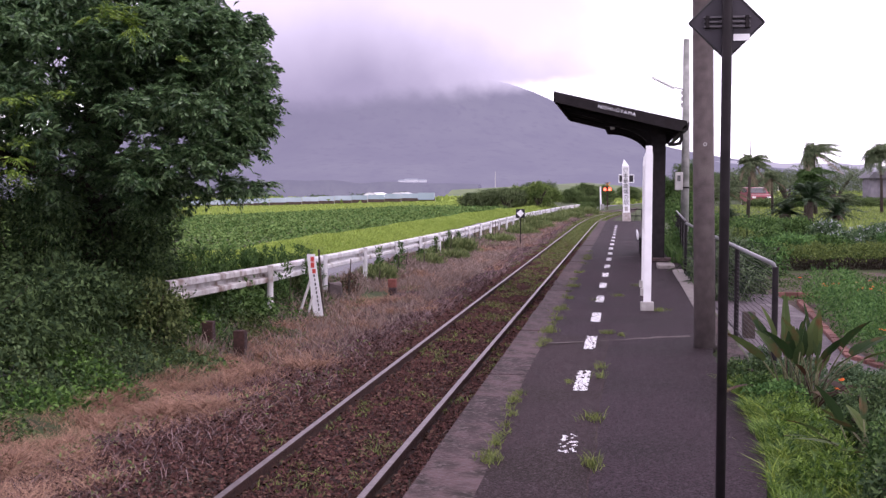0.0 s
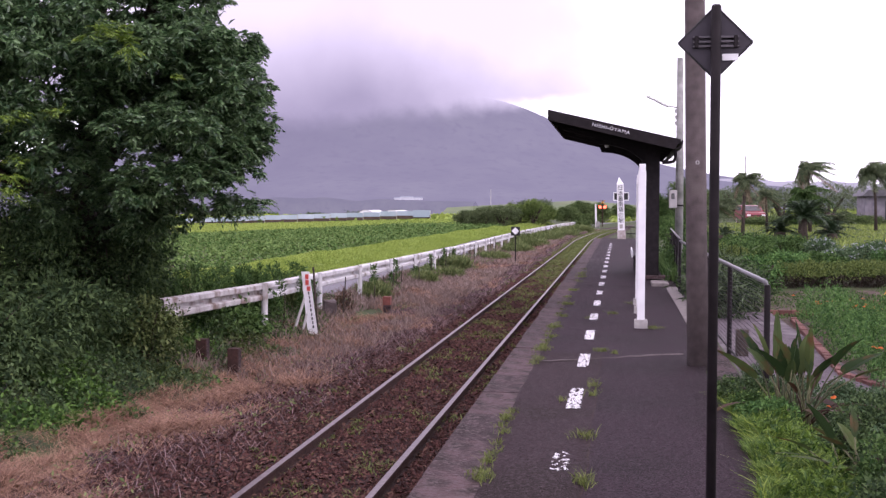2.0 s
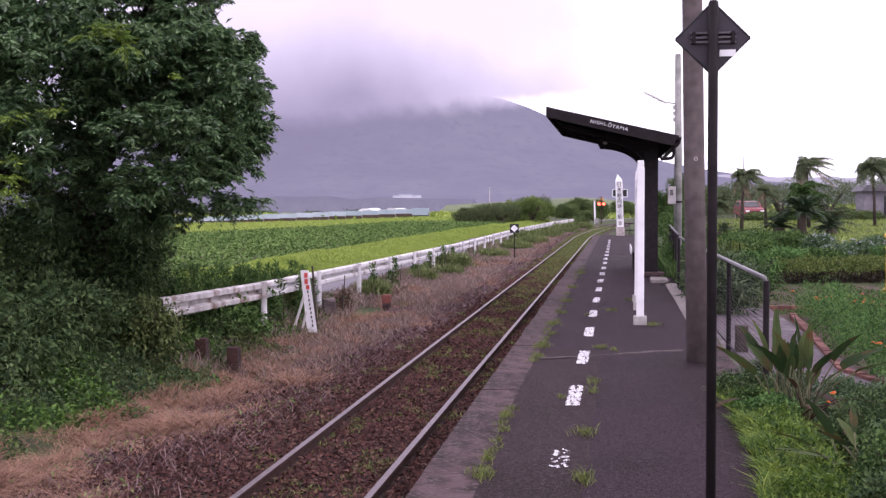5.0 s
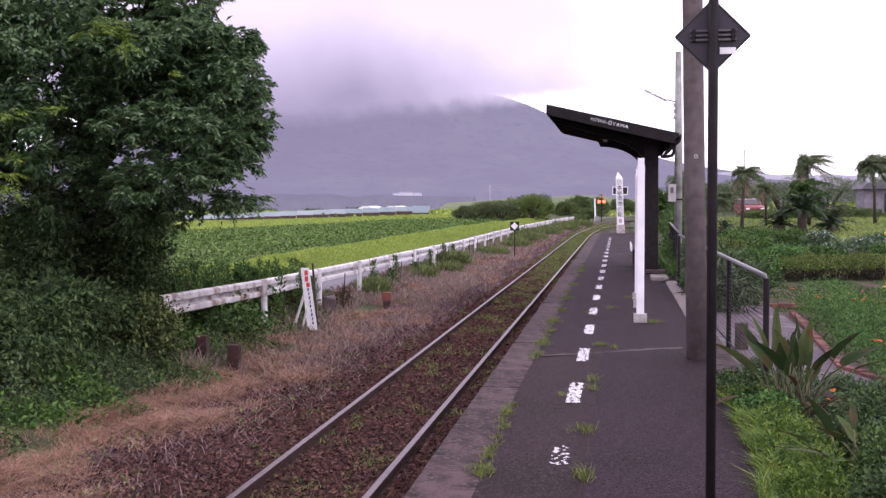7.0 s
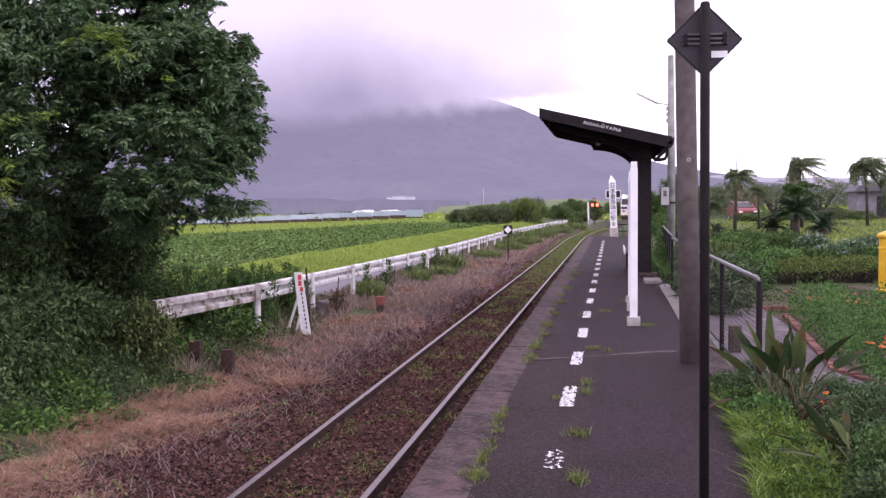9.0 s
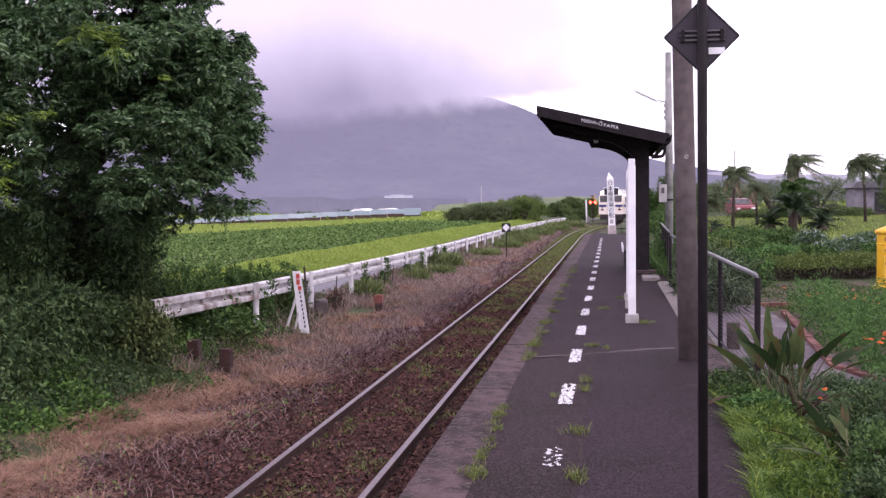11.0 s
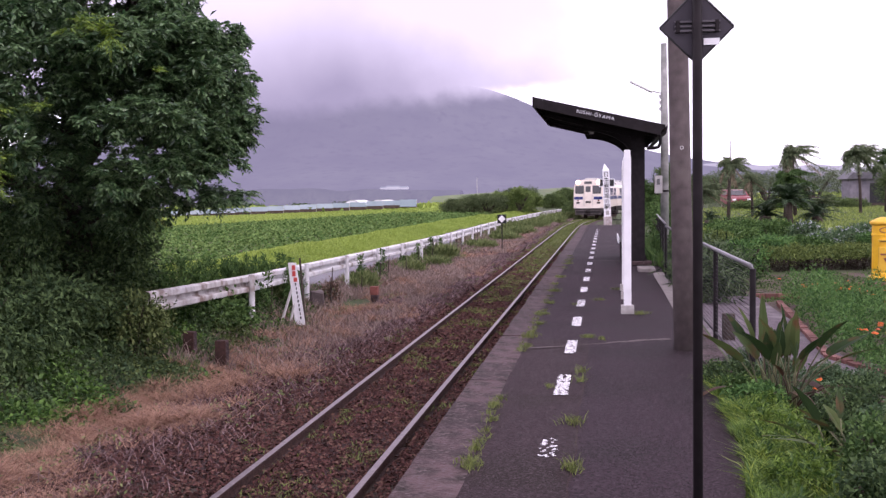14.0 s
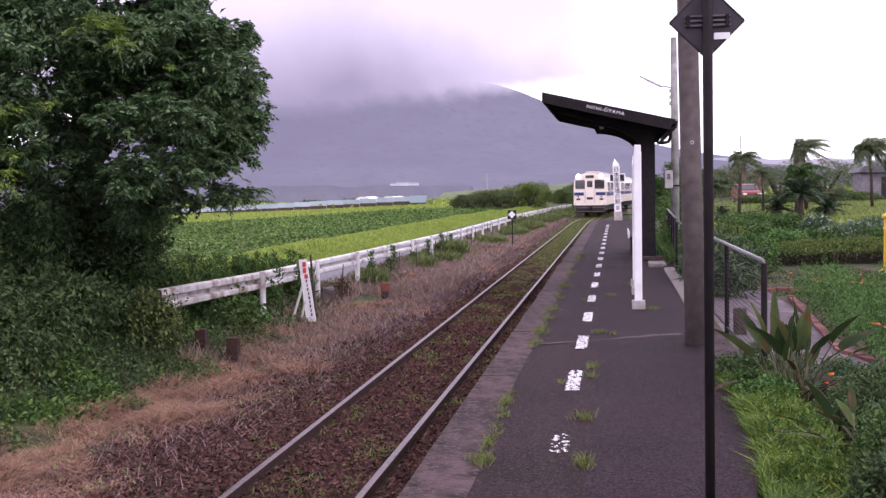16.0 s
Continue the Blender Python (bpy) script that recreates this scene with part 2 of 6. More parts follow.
M["leaf_bed"] = mat("leaf_bed", (0.04, 0.1, 0.028), (0.12, 0.235, 0.065), 1.5, 0.75, island=0.55, through_leaf=0.25, spec=0.2)
M["leaf_weed"] = mat("leaf_weed", (0.1, 0.14, 0.05), (0.23, 0.28, 0.11), 1.2, 0.75, island=0.6, through_leaf=0.25, spec=0.2)
M["leaf_stripe"] = mat("leaf_stripe", (0.015, 0.036, 0.012), (0.115, 0.165, 0.078), 6, 0.6, island=0.9, through_leaf=0.2, spec=0.3)
M["leaf_brown"] = mat("leaf_brown", (0.035, 0.016, 0.01), (0.11, 0.05, 0.02), 5, 0.6, island=0.6, through_leaf=0.2, stain=(0.06, 0.07, 0.025), stain_scale=5)
M["petal_white"] = mat("petal_white", (0.32, 0.34, 0.38), (0.5, 0.52, 0.56), 4, 0.7, through_leaf=0.2)
M["leaf_creeper"] = mat("leaf_creeper", (0.045, 0.07, 0.022), (0.14, 0.18, 0.06), 1.0, 0.75, island=0.65, through_leaf=0.25, spec=0.2, stain=(0.16, 0.115, 0.07), stain_scale=1.3, stain_cut=0.6)
M["grass_bright"] = mat("grass_bright", (0.026, 0.074, 0.01), (0.155, 0.25, 0.036), 3, 0.55, island=0.6, through_leaf=0.3)
M["grass_lush"] = mat("grass_lush", (0.055, 0.125, 0.016), (0.27, 0.36, 0.06), 4, 0.5, island=0.7, through_leaf=0.4)
M["grass_mid"] = mat("grass_mid", (0.075, 0.1, 0.025), (0.17, 0.205, 0.05), 1.5, 0.6, island=0.6, through_leaf=0.3)
M["lawn"] = mat("lawn", (0.12, 0.18, 0.035), (0.28, 0.355, 0.085), 0.5, 0.7, island=0.5, through_leaf=0.25)
M["grass_dry"] = mat("grass_dry", (0.195, 0.106, 0.076), (0.39, 0.236, 0.16), 1.2, 0.9, island=0.6, through_leaf=0.2)
M["grass_pale"] = mat("grass_pale", (0.165, 0.118, 0.1), (0.3, 0.226, 0.196), 1.0, 0.9, island=0.7, through_leaf=0.25)
M["litter"] = mat("litter", (0.09, 0.06, 0.06), (0.24, 0.168, 0.166), 1.2, 0.95, island=0.7, spec=0.1)
M["grass_field"] = mat("grass_field", (0.18, 0.27, 0.042), (0.32, 0.41, 0.08), 0.5, 0.7, island=0.5, through_leaf=0.25)
M["crop"] = mat("crop", (0.058, 0.12, 0.03), (0.155, 0.24, 0.072), 0.6, 0.85, island=0.5, through_leaf=0.2, spec=0.1)
M["soil"] = mat("soil", (0.05, 0.035, 0.026), (0.1, 0.07, 0.05), 5, 0.95, 0.6, 30)
M["orange"] = mat("orange", (0.42, 0.07, 0.008), (0.6, 0.14, 0.012), 5, 0.6, through_leaf=0.2)
M["path"] = mat("path", (0.07, 0.054, 0.064), (0.13, 0.102, 0.116), 10, 0.9, 0.4, 50, stain=(0.19, 0.17, 0.17), stain_scale=1.4)
M["far_wall"] = mat("far_wall", (0.3, 0.38, 0.42), (0.46, 0.53, 0.58), 0.5, 0.7, objrand=0.5)
M["film_white"] = mat("film_white", (0.75, 0.75, 0.77), (0.85, 0.85, 0.87), 1, 0.5)
M["roof_grey"] = mat("roof_grey", (0.09, 0.085, 0.095), (0.13, 0.125, 0.135), 3, 0.8)
M["train_cream"] = mat("train_cream", (0.76, 0.66, 0.58), (0.84, 0.75, 0.67), 2, 0.4, stain=(0.55, 0.46, 0.4), stain_scale=1.5, stain_cut=0.62)
M["train_blue"] = mat("train_blue", (0.015, 0.025, 0.12), (0.025, 0.04, 0.17), 3, 0.4)
M["train_roof"] = mat("train_roof", (0.4, 0.38, 0.37), (0.52, 0.5, 0.48), 3, 0.7)
M["train_under"] = mat("train_under", (0.018, 0.016, 0.016), (0.04, 0.034, 0.032), 6, 0.8)
M["glass_dark"] = mat("glass_dark", (0.03, 0.028, 0.03), (0.05, 0.045, 0.048), 2, 0.08, spec=0.8)
M["headlight"] = mat("headlight", (1, 0.95, 0.85), (1, 0.97, 0.9), 1, 0.3, emit=((1.0, 0.72, 0.42), 30.0))
# warm emission standing in for the bloom around the lit lamps
M["headlight_halo"] = mat("headlight_halo", (1, 0.9, 0.75), (1, 0.92, 0.8), 1, 0.3, emit=((1.0, 0.6, 0.36), 1.7))
M["signal_red"] = mat("signal_red", (0.8, 0.05, 0.02), (0.9, 0.06, 0.03), 1, 0.3, emit=((1.0, 0.07, 0.03), 6.0))
M["lamp_white"] = mat("lamp_white", (0.75, 0.75, 0.72), (0.85, 0.85, 0.82), 1, 0.4)
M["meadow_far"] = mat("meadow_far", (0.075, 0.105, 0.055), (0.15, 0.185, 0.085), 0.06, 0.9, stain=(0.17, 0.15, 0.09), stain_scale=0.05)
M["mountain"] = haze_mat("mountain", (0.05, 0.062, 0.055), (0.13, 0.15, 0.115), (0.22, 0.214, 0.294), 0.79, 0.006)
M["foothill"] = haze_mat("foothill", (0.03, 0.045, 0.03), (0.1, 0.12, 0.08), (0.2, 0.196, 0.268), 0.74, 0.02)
M["hazy_white"] = haze_mat("hazy_white", (0.45, 0.45, 0.46), (0.6, 0.6, 0.62), (0.4, 0.41, 0.48), 0.5, 0.1)
M["hazy_roof"] = haze_mat("hazy_roof", (0.2, 0.24, 0.27), (0.3, 0.34, 0.37), (0.34, 0.35, 0.43), 0.6, 0.1)
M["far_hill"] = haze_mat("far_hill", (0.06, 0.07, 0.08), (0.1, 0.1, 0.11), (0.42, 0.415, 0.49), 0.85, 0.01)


# ---------- mesh helpers ----------
def mesh_from(name, verts, faces, material, smooth=False):
    """verts (n,3) array, faces (m,k) array of one face size."""
    me = bpy.data.meshes.new(name)
    verts = np.asarray(verts, np.float32)
    faces = np.asarray(faces, np.int32)
    m, k = faces.shape
    me.vertices.add(len(verts))
    me.vertices.foreach_set("co", verts.ravel())
    me.loops.add(m * k)
    me.loops.foreach_set("vertex_index", faces.ravel())
    me.polygons.add(m)
    me.polygons.foreach_set("loop_start", np.arange(0, m * k, k, dtype=np.int32))
    if smooth:
        me.polygons.foreach_set("use_smooth", np.ones(m, bool))
    me.update(calc_edges=True)
    me.validate()
    me.materials.append(material)
    return me


def thing(name, x, y, z, rz=0, label="", category="", group="", kind=""):
    ob = new(name)
    ob.empty_display_size = 0.1
    ob.matrix_basis = pose(x, y, z, 0, 0, rz)
    return tagged(ob, label, category, group, kind)


def to_mesh(name, bm, material, smooth=False):
    me = bpy.data.meshes.new(name)
    bmesh.ops.recalc_face_normals(bm, faces=bm.faces)
    bm.to_mesh(me)
    bm.free()
    me.materials.append(material)
    if smooth:
        me.shade_smooth()
    return me


def part(name, bm, material, parent, label="", smooth=False):
    ob = new(name, to_mesh(name, bm, material, smooth))
    ob.parent = parent
    return tagged(ob, label)


def mpart(name, me, parent, label="", kind=""):
    ob = new(name, me)
    ob.parent = parent
    return tagged(ob, label, kind=kind)


def solo(name, me, label, category="", kind="", m=None, group=""):
    ob = new(name, me)
    if m:
        ob.matrix_basis = m
    return tagged(ob, label, category, group, kind)


def box(x0, x1, y0, y1, z0, z1, bev=0.0, bm=None):
    bm = bm or bmesh.new()
    r = bmesh.ops.create_cube(bm, size=1)
    for v in r["verts"]:
        v.co = Vector((x0 + (v.co.x + 0.5) * (x1 - x0), y0 + (v.co.y + 0.5) * (y1 - y0), z0 + (v.co.z + 0.5) * (z1 - z0)))
    if bev:
        edges = list({e for v in r["verts"] for e in v.link_edges})
        bmesh.ops.bevel(bm, geom=edges, offset=bev, segments=2, affect="EDGES", profile=0.6)
    return bm


def tube(points, radii, n=10, bm=None, caps=True):
    """A round bar through the points."""
    bm = bm or bmesh.new()
    pts = [Vector(p) for p in points]
    if not hasattr(radii, "__len__"):
        radii = [radii] * len(pts)
    rings = []
    for i, p in enumerate(pts):
        a = (pts[min(i + 1, len(pts) - 1)] - pts[max(i - 1, 0)]).normalized()
        u = a.cross(Vector((0.13, 0.97, 0.21)) if abs(a.y) < 0.9 else Vector((1, 0.1, 0.2))).normalized()
        w = a.cross(u)
        rings.append([bm.verts.new(p + radii[i] * (u * math.cos(k * math.tau / n) + w * math.sin(k * math.tau / n))) for k in range(n)])
    for r0, r1 in zip(rings, rings[1:]):
        for k in range(n):
            bm.faces.new((r0[k], r0[(k + 1) % n], r1[(k + 1) % n], r1[k]))
    if caps:
        bm.faces.new(rings[0][::-1])
        bm.faces.new(rings[-1])
    return bm


def prism(profile, axis, a, b, bm=None):
    """Extrudes a closed 2D outline along an axis: x: (y,z), y: (x,z), z: (x,y)."""
    bm = bm or bmesh.new()

    def at(p, s):
        return {"x": (s, p[0], p[1]), "y": (p[0], s, p[1]), "z": (p[0], p[1], s)}[axis]
    r0 = [bm.verts.new(at(p, a)) for p in profile]
    r1 = [bm.verts.new(at(p, b)) for p in profile]
    k = len(profile)
    for i in range(k):
        bm.faces.new((r0[i], r0[(i + 1) % k], r1[(i + 1) % k], r1[i]))
    bm.faces.new(r0[::-1])
    bm.faces.new(r1)
    return bm


def lathe(profile, n=24, bm=None):
    bm = bm or bmesh.new()
    rings = [[bm.verts.new((r * math.cos(k * math.tau / n), r * math.sin(k * math.tau / n), z)) for k in range(n)] for r, z in profile]
    for r0, r1 in zip(rings, rings[1:]):
        for k in range(n):
            bm.faces.new((r0[k], r0[(k + 1) % n], r1[(k + 1) % n], r1[k]))
    bm.faces.new(rings[0][::-1])
    bm.faces.new(rings[-1])
    return bm


def unit(v):
    return v / np.maximum(np.linalg.norm(v, axis=1, keepdims=True), 1e-6)


def leaf_mesh(name, pos, way, size, width, material, rng, fold=0.25):
    """Small folded leaves: pos (n,3), way (n,3) along the leaf, size (n,) length."""
    n = len(pos)
    way = unit(way)
    side = unit(np.cross(way, rng.normal(0, 1, (n, 3)) * 0.55 + np.array([0, 0, 1.0])))
    up = np.cross(side, way)
    s = np.asarray(size)[:, None]
    mid = pos + way * s * 0.45
    left = mid + side * s * width * 0.5 + up * s * width * fold
    right = mid - side * s * width * 0.5 + up * s * width * fold
    tip = pos + way * s - up * s * 0.1
    v = np.stack([pos, left, tip, right], 1).reshape(-1, 3)
    i = np.arange(n)[:, None] * 4
    f = np.concatenate([i + [0, 2, 1], i + [0, 3, 2]], 1).reshape(-1, 3)
    return mesh_from(name, v, f, material)


def blade_mesh(name, pos, height, width, lean, material, rng, plain=False):
    """Bent grass blades; plain ones, far off, are single pointed leaves."""
    n = len(pos)
    az = rng.uniform(0, math.tau, n)
    w = np.stack([np.cos(az), np.sin(az), np.zeros(n)], 1)
    az2 = rng.uniform(0, math.tau, n)
    bend = np.stack([np.cos(az2), np.sin(az2), np.zeros(n)], 1) * (np.asarray(height) * lean * rng.uniform(0.3, 1.3, n))[:, None]
    h = np.asarray(height)[:, None] * np.array([0, 0, 1.0])
    wd = np.asarray(width)[:, None] if hasattr(width, "__len__") else width
    if plain:
        v = np.stack([pos - w * wd * 0.7, pos + w * wd * 0.7, pos + h * 0.92 + bend * 0.7], 1).reshape(-1, 3)
        return mesh_from(name, v, np.arange(n * 3).reshape(-1, 3), material)
    v = np.stack([pos - w * wd * 0.5, pos + w * wd * 0.5, pos + h * 0.55 + bend * 0.35 - w * wd * 0.4,
                  pos + h * 0.55 + bend * 0.35 + w * wd * 0.4, pos + h * 0.92 + bend], 1).reshape(-1, 3)
    i = np.arange(n)[:, None] * 5
    f = np.concatenate([i + [0, 1, 3], i + [0, 3, 2], i + [2, 3, 4]], 1).reshape(-1, 3)
    return mesh_from(name, v, f, material)


def lobe_points(lobes, count, rng, shell=0.55):
    """Points in and near the skin of overlapping ellipsoids (cx,cy,cz,rx,ry,rz), and the way out from their centres."""
    lob = np.array(lobes, float)
    vol = (lob[:, 3] * lob[:, 4] * lob[:, 5]) ** 0.67
    k = rng.choice(len(lob), count, p=vol / vol.sum())
    d = unit(rng.normal(0, 1, (count, 3)))
    r = 1 - (1 - shell) * rng.beta(1.0, 1.6, count)
    return lob[k, :3] + d * lob[k, 3:] * r[:, None], d


def clump_leaves(lobes, clumps, per, spread, size, rng, droop=0.35):
    """Leaves gathered in sprays, so that the crown has gaps and an uneven rim."""
    c, d = lobe_points(lobes, clumps, rng)
    pos = np.repeat(c, per, 0) + rng.normal(0, 1, (clumps * per, 3)) * np.array([spread, spread, spread * 0.55])
    way = np.repeat(d, per, 0) * 0.7 + rng.normal(0, 0.6, (clumps * per, 3)) + np.array([0, 0, -droop])
    return pos, way, rng.uniform(0.65, 1.25, clumps * per) * size


def text_mesh(name, body, height, material, depth=0.004, spacing=1.0):
    cu = bpy.data.curves.new(name, "FONT")
    cu.body, cu.size, cu.extrude = body, height, depth
    cu.space_character = spacing
    cu.align_x, cu.align_y = "CENTER", "CENTER"
    ob = bpy.data.objects.new(name, cu)
    scene.collection.objects.link(ob)
    bpy.context.view_layer.update()
    me = bpy.data.meshes.new_from_object(ob.evaluated_get(bpy.context.evaluated_depsgraph_get()))
    bpy.data.objects.remove(ob)
    me.materials.clear()
    me.materials.append(material)
    return me


# ---------- lie of the land ----------
RAIL_Z, TRACK_X, CURVE_Y, CURVE_R = -0.91, -2.67, 76.0, 540.0


def track_x(y):
    """Centre line of the track: straight, then a wide bend to the right."""
    y = np.asarray(y, float)
    d = np.clip(y - CURVE_Y, 0, 150)
    x = TRACK_X + CURVE_R - np.sqrt(CURVE_R ** 2 - d ** 2)
    slope = 150 / math.sqrt(CURVE_R ** 2 - 150 ** 2)
    return x + np.clip(y - CURVE_Y - 150, 0, None) * slope


def land(x, y):
    """Height of the open ground."""
    x, y = np.asarray(x, float), np.asarray(y, float)
    d = x - track_x(y)
    z = np.interp(d, [-400, -60, -28, -12.0, -9.9, -9.3, -8.7, -7.4, -6.95, -4.75, -4.2, -3.3, -2.3, -1.7, 1.45, 1.9, 3.3, 3.43, 3.86, 4.0, 4.4, 5.4, 6.3, 300],
                  [-3.0, -1.6, -0.75, -0.6, -0.6, -0.42, -0.3, -0.66, -0.76, -0.76, -0.92, -1.1, -1.07, -1.035, -1.035, -1.1, -1.1, -0.04, -0.05, -0.3, -0.36, -0.38, -0.42, -0.42])
    rise = np.clip((y - 27) * 0.017, 0, 0.75) * np.clip((d - 6.5) / 4, 0, 1)
    wob = 0.04 * np.sin(x * 0.9 + y * 0.31) * np.sin(y * 0.77 - x * 0.2) * np.clip(np.abs(d) - 4, 0, 1)
    far_left = np.clip((y - 100) / 60, 0, 1) * np.clip((-d - 10) / 10, 0, 1) * 0.35
    fall = np.clip(y - 255, 0, 2300) * 0.0118 * np.clip((-d - 12) / 40, 0, 1)
    near = np.clip(9.6 - y, 0, 1) * np.interp(d, [3.8, 4.05, 4.7, 5.6], [0, .22, .2, 0])
    return z + rise + wob + far_left + near - fall


def make_ground():
    xs = np.unique(np.concatenate([np.linspace(-4500, -200, 16), np.linspace(-200, -40, 28), np.linspace(-40, -14, 40), np.linspace(-14, 0, 76), np.linspace(0, 4, 60), np.linspace(4, 6, 12),
                                   np.linspace(6, 40, 50), np.linspace(40, 200, 24), np.linspace(200, 4500, 16)]))
    ys = np.unique(np.concatenate([np.linspace(-400, -20, 10), np.linspace(-20, 60, 160), np.linspace(60, 240, 120), np.linspace(240, 4800, 30)]))
    X, Y = np.meshgrid(xs, ys)
    v = np.stack([X, Y, land(X, Y)], -1).reshape(-1, 3)
    w = len(xs)
    a = (np.arange(len(ys) - 1)[:, None] * w + np.arange(w - 1)).ravel()
    f = np.stack([a, a + 1, a + 1 + w, a + w], 1)
    solo("ground", mesh_from("ground", v, f, M["grass_ground"], True), "grassy rural ground around a railway halt", "ground", "structure")


make_ground()


def strip_mesh(name, lo, hi, ys, lift, material, n=6, bend=True, wobble=0.0):
    """A ribbon that lies on the land, between two offsets from the track."""
    rng = np.random.RandomState(3)
    rows = []
    for y in ys:
        c = float(track_x(y)) if bend else TRACK_X
        a, b = c + lo + rng.uniform(-wobble, wobble), c + hi + rng.uniform(-wobble, wobble)
        x = np.linspace(a, b, n)
        rows.append(np.stack([x, np.full(n, y), land(x, np.full(n, y)) + lift], 1))
    v = np.concatenate(rows)
    a = (np.arange(len(ys) - 1)[:, None] * n + np.arange(n - 1)).ravel()
    return mesh_from(name, v, np.stack([a, a + 1, a + 1 + n, a + n], 1), material, True)


solo("road", strip_mesh("road", -6.95, -4.85, np.arange(-20, 230, 1.0), 0.012, M["road"]), "narrow grey asphalt lane beside the railway", "road", "structure")
solo("track_bed", strip_mesh("track_bed", -2.9, 1.42, np.arange(-20, 240, 0.5), 0.012, M["bed"], 20, wobble=0.12), "dark brown rusty ballast bed", "track bed", "structure")


# ---------- distance ----------
def cone_height(r):
    """Height of the volcano's flank at r metres from its axis."""
    e = 372 * math.exp(-(r - 905) / np.interp(r, [905, 1380, 1600, 2000, 3400], [600, 606, 640, 700, 520]))
    return (e ** -8 + 445.0 ** -8) ** -0.125


def make_distance():
    rng = np.random.RandomState(5)
    # cone of the volcano, its ridge lines at y = 4000 and behind
    n, k = 160, 50
    v, c = [], np.array([-1200.0, 4400.0])
    for i in range(k + 1):
        s = i / k
        r = 3400 * s ** 1.3
        z = cone_height(r)
        for j in range(n):
            a = j * math.tau / n
            g = 1 + 0.03 * noise.noise((math.cos(a) * 3, math.sin(a) * 3, s * 2)) + 0.008 * math.sin(a * 17)
            v.append((c[0] + r * g * math.cos(a), c[1] + r * g * 0.55 * math.sin(a), z - 8 - 26 * min(1, max(0, (r - 2300) / 900))))
    f = [(i * n + j, i * n + (j + 1) % n, (i + 1) * n + (j + 1) % n, (i + 1) * n + j) for i in range(k) for j in range(n)]
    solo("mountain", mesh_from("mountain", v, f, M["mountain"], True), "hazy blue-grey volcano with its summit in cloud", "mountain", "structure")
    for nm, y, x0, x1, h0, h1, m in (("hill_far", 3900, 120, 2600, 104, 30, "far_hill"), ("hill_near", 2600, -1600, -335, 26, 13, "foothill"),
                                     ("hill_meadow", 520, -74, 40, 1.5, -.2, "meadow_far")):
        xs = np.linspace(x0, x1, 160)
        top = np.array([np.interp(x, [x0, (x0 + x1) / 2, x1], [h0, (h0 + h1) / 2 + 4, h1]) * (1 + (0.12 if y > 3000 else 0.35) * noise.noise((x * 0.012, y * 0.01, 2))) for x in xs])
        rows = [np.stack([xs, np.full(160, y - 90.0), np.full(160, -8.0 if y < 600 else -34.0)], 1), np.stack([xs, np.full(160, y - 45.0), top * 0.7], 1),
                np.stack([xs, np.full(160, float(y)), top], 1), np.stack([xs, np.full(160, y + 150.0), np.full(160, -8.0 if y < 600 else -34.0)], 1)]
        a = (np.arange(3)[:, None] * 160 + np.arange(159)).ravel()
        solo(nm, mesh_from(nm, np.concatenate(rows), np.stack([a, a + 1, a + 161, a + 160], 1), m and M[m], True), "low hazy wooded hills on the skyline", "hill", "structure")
    # the cloud that sits on the summit
    m = bpy.data.materials.new("cloud_bank")
    m.use_nodes = True
    nt = m.node_tree
    nt.nodes.clear()
    out = nt.nodes.new("ShaderNodeOutputMaterial")
    em, tr, ms = nt.nodes.new("ShaderNodeEmission"), nt.nodes.new("ShaderNodeBsdfTransparent"), nt.nodes.new("ShaderNodeMixShader")
    co, sep = nt.nodes.new("ShaderNodeTexCoord"), nt.nodes.new("ShaderNodeSeparateXYZ")
    nt.links.new(co.outputs["Object"], sep.inputs[0])

    def noise_node(scale, detail):
        t = nt.nodes.new("ShaderNodeTexNoise")
        t.inputs["Scale"].default_value, t.inputs["Detail"].default_value = scale, detail
        nt.links.new(co.outputs["Object"], t.inputs["Vector"])
        return t.outputs["Fac"]

    def calc(op, a, b, clamp=False):
        q = nt.nodes.new("ShaderNodeMath")
        q.operation, q.use_clamp = op, clamp
        for s, val in zip(q.inputs, (a, b)):
            if isinstance(val, (int, float)):
                s.default_value = val
            else:
                nt.links.new(val, s)
        return q.outputs[0]

    def ramped(sock, lo, hi):
        q = nt.nodes.new("ShaderNodeMapRange")
        q.interpolation_type = "SMOOTHSTEP"
        nt.links.new(sock, q.inputs[0])
        q.inputs[1].default_value, q.inputs[2].default_value = lo, hi
        return q.outputs[0]

    zz = calc("ADD", sep.outputs[2], calc("MULTIPLY", calc("SUBTRACT", noise_node(0.005, 8), 0.5), 80))
    zz = calc("ADD", zz, calc("MULTIPLY", calc("SUBTRACT", noise_node(0.016, 9), 0.5), 45))
    low = ramped(calc("ADD", zz, calc("MULTIPLY", ramped(sep.outputs[0], -640, -290), -42)), 236, 306)
    xx = calc("ADD", sep.outputs[0], calc("MULTIPLY", calc("SUBTRACT", noise_node(0.002, 6), 0.5), 900))
    right = ramped(calc("ADD", xx, calc("MULTIPLY", sep.outputs[2], 0.38)), 570, -80)
    alpha = calc("MULTIPLY", low, right)
    nt.links.new(alpha, ms.inputs[0])
    mixc = nt.nodes.new("ShaderNodeMix")
    mixc.data_type = "RGBA"
    tone = calc("ADD", ramped(sep.outputs[2], 250, 640), calc("MULTIPLY", calc("SUBTRACT", noise_node(0.003, 7), 0.5), 0.5), True)
    tone = calc("ADD", tone, calc("MULTIPLY", ramped(xx, -700, 0), 0.7), True)
    nt.links.new(tone, mixc.inputs[0])
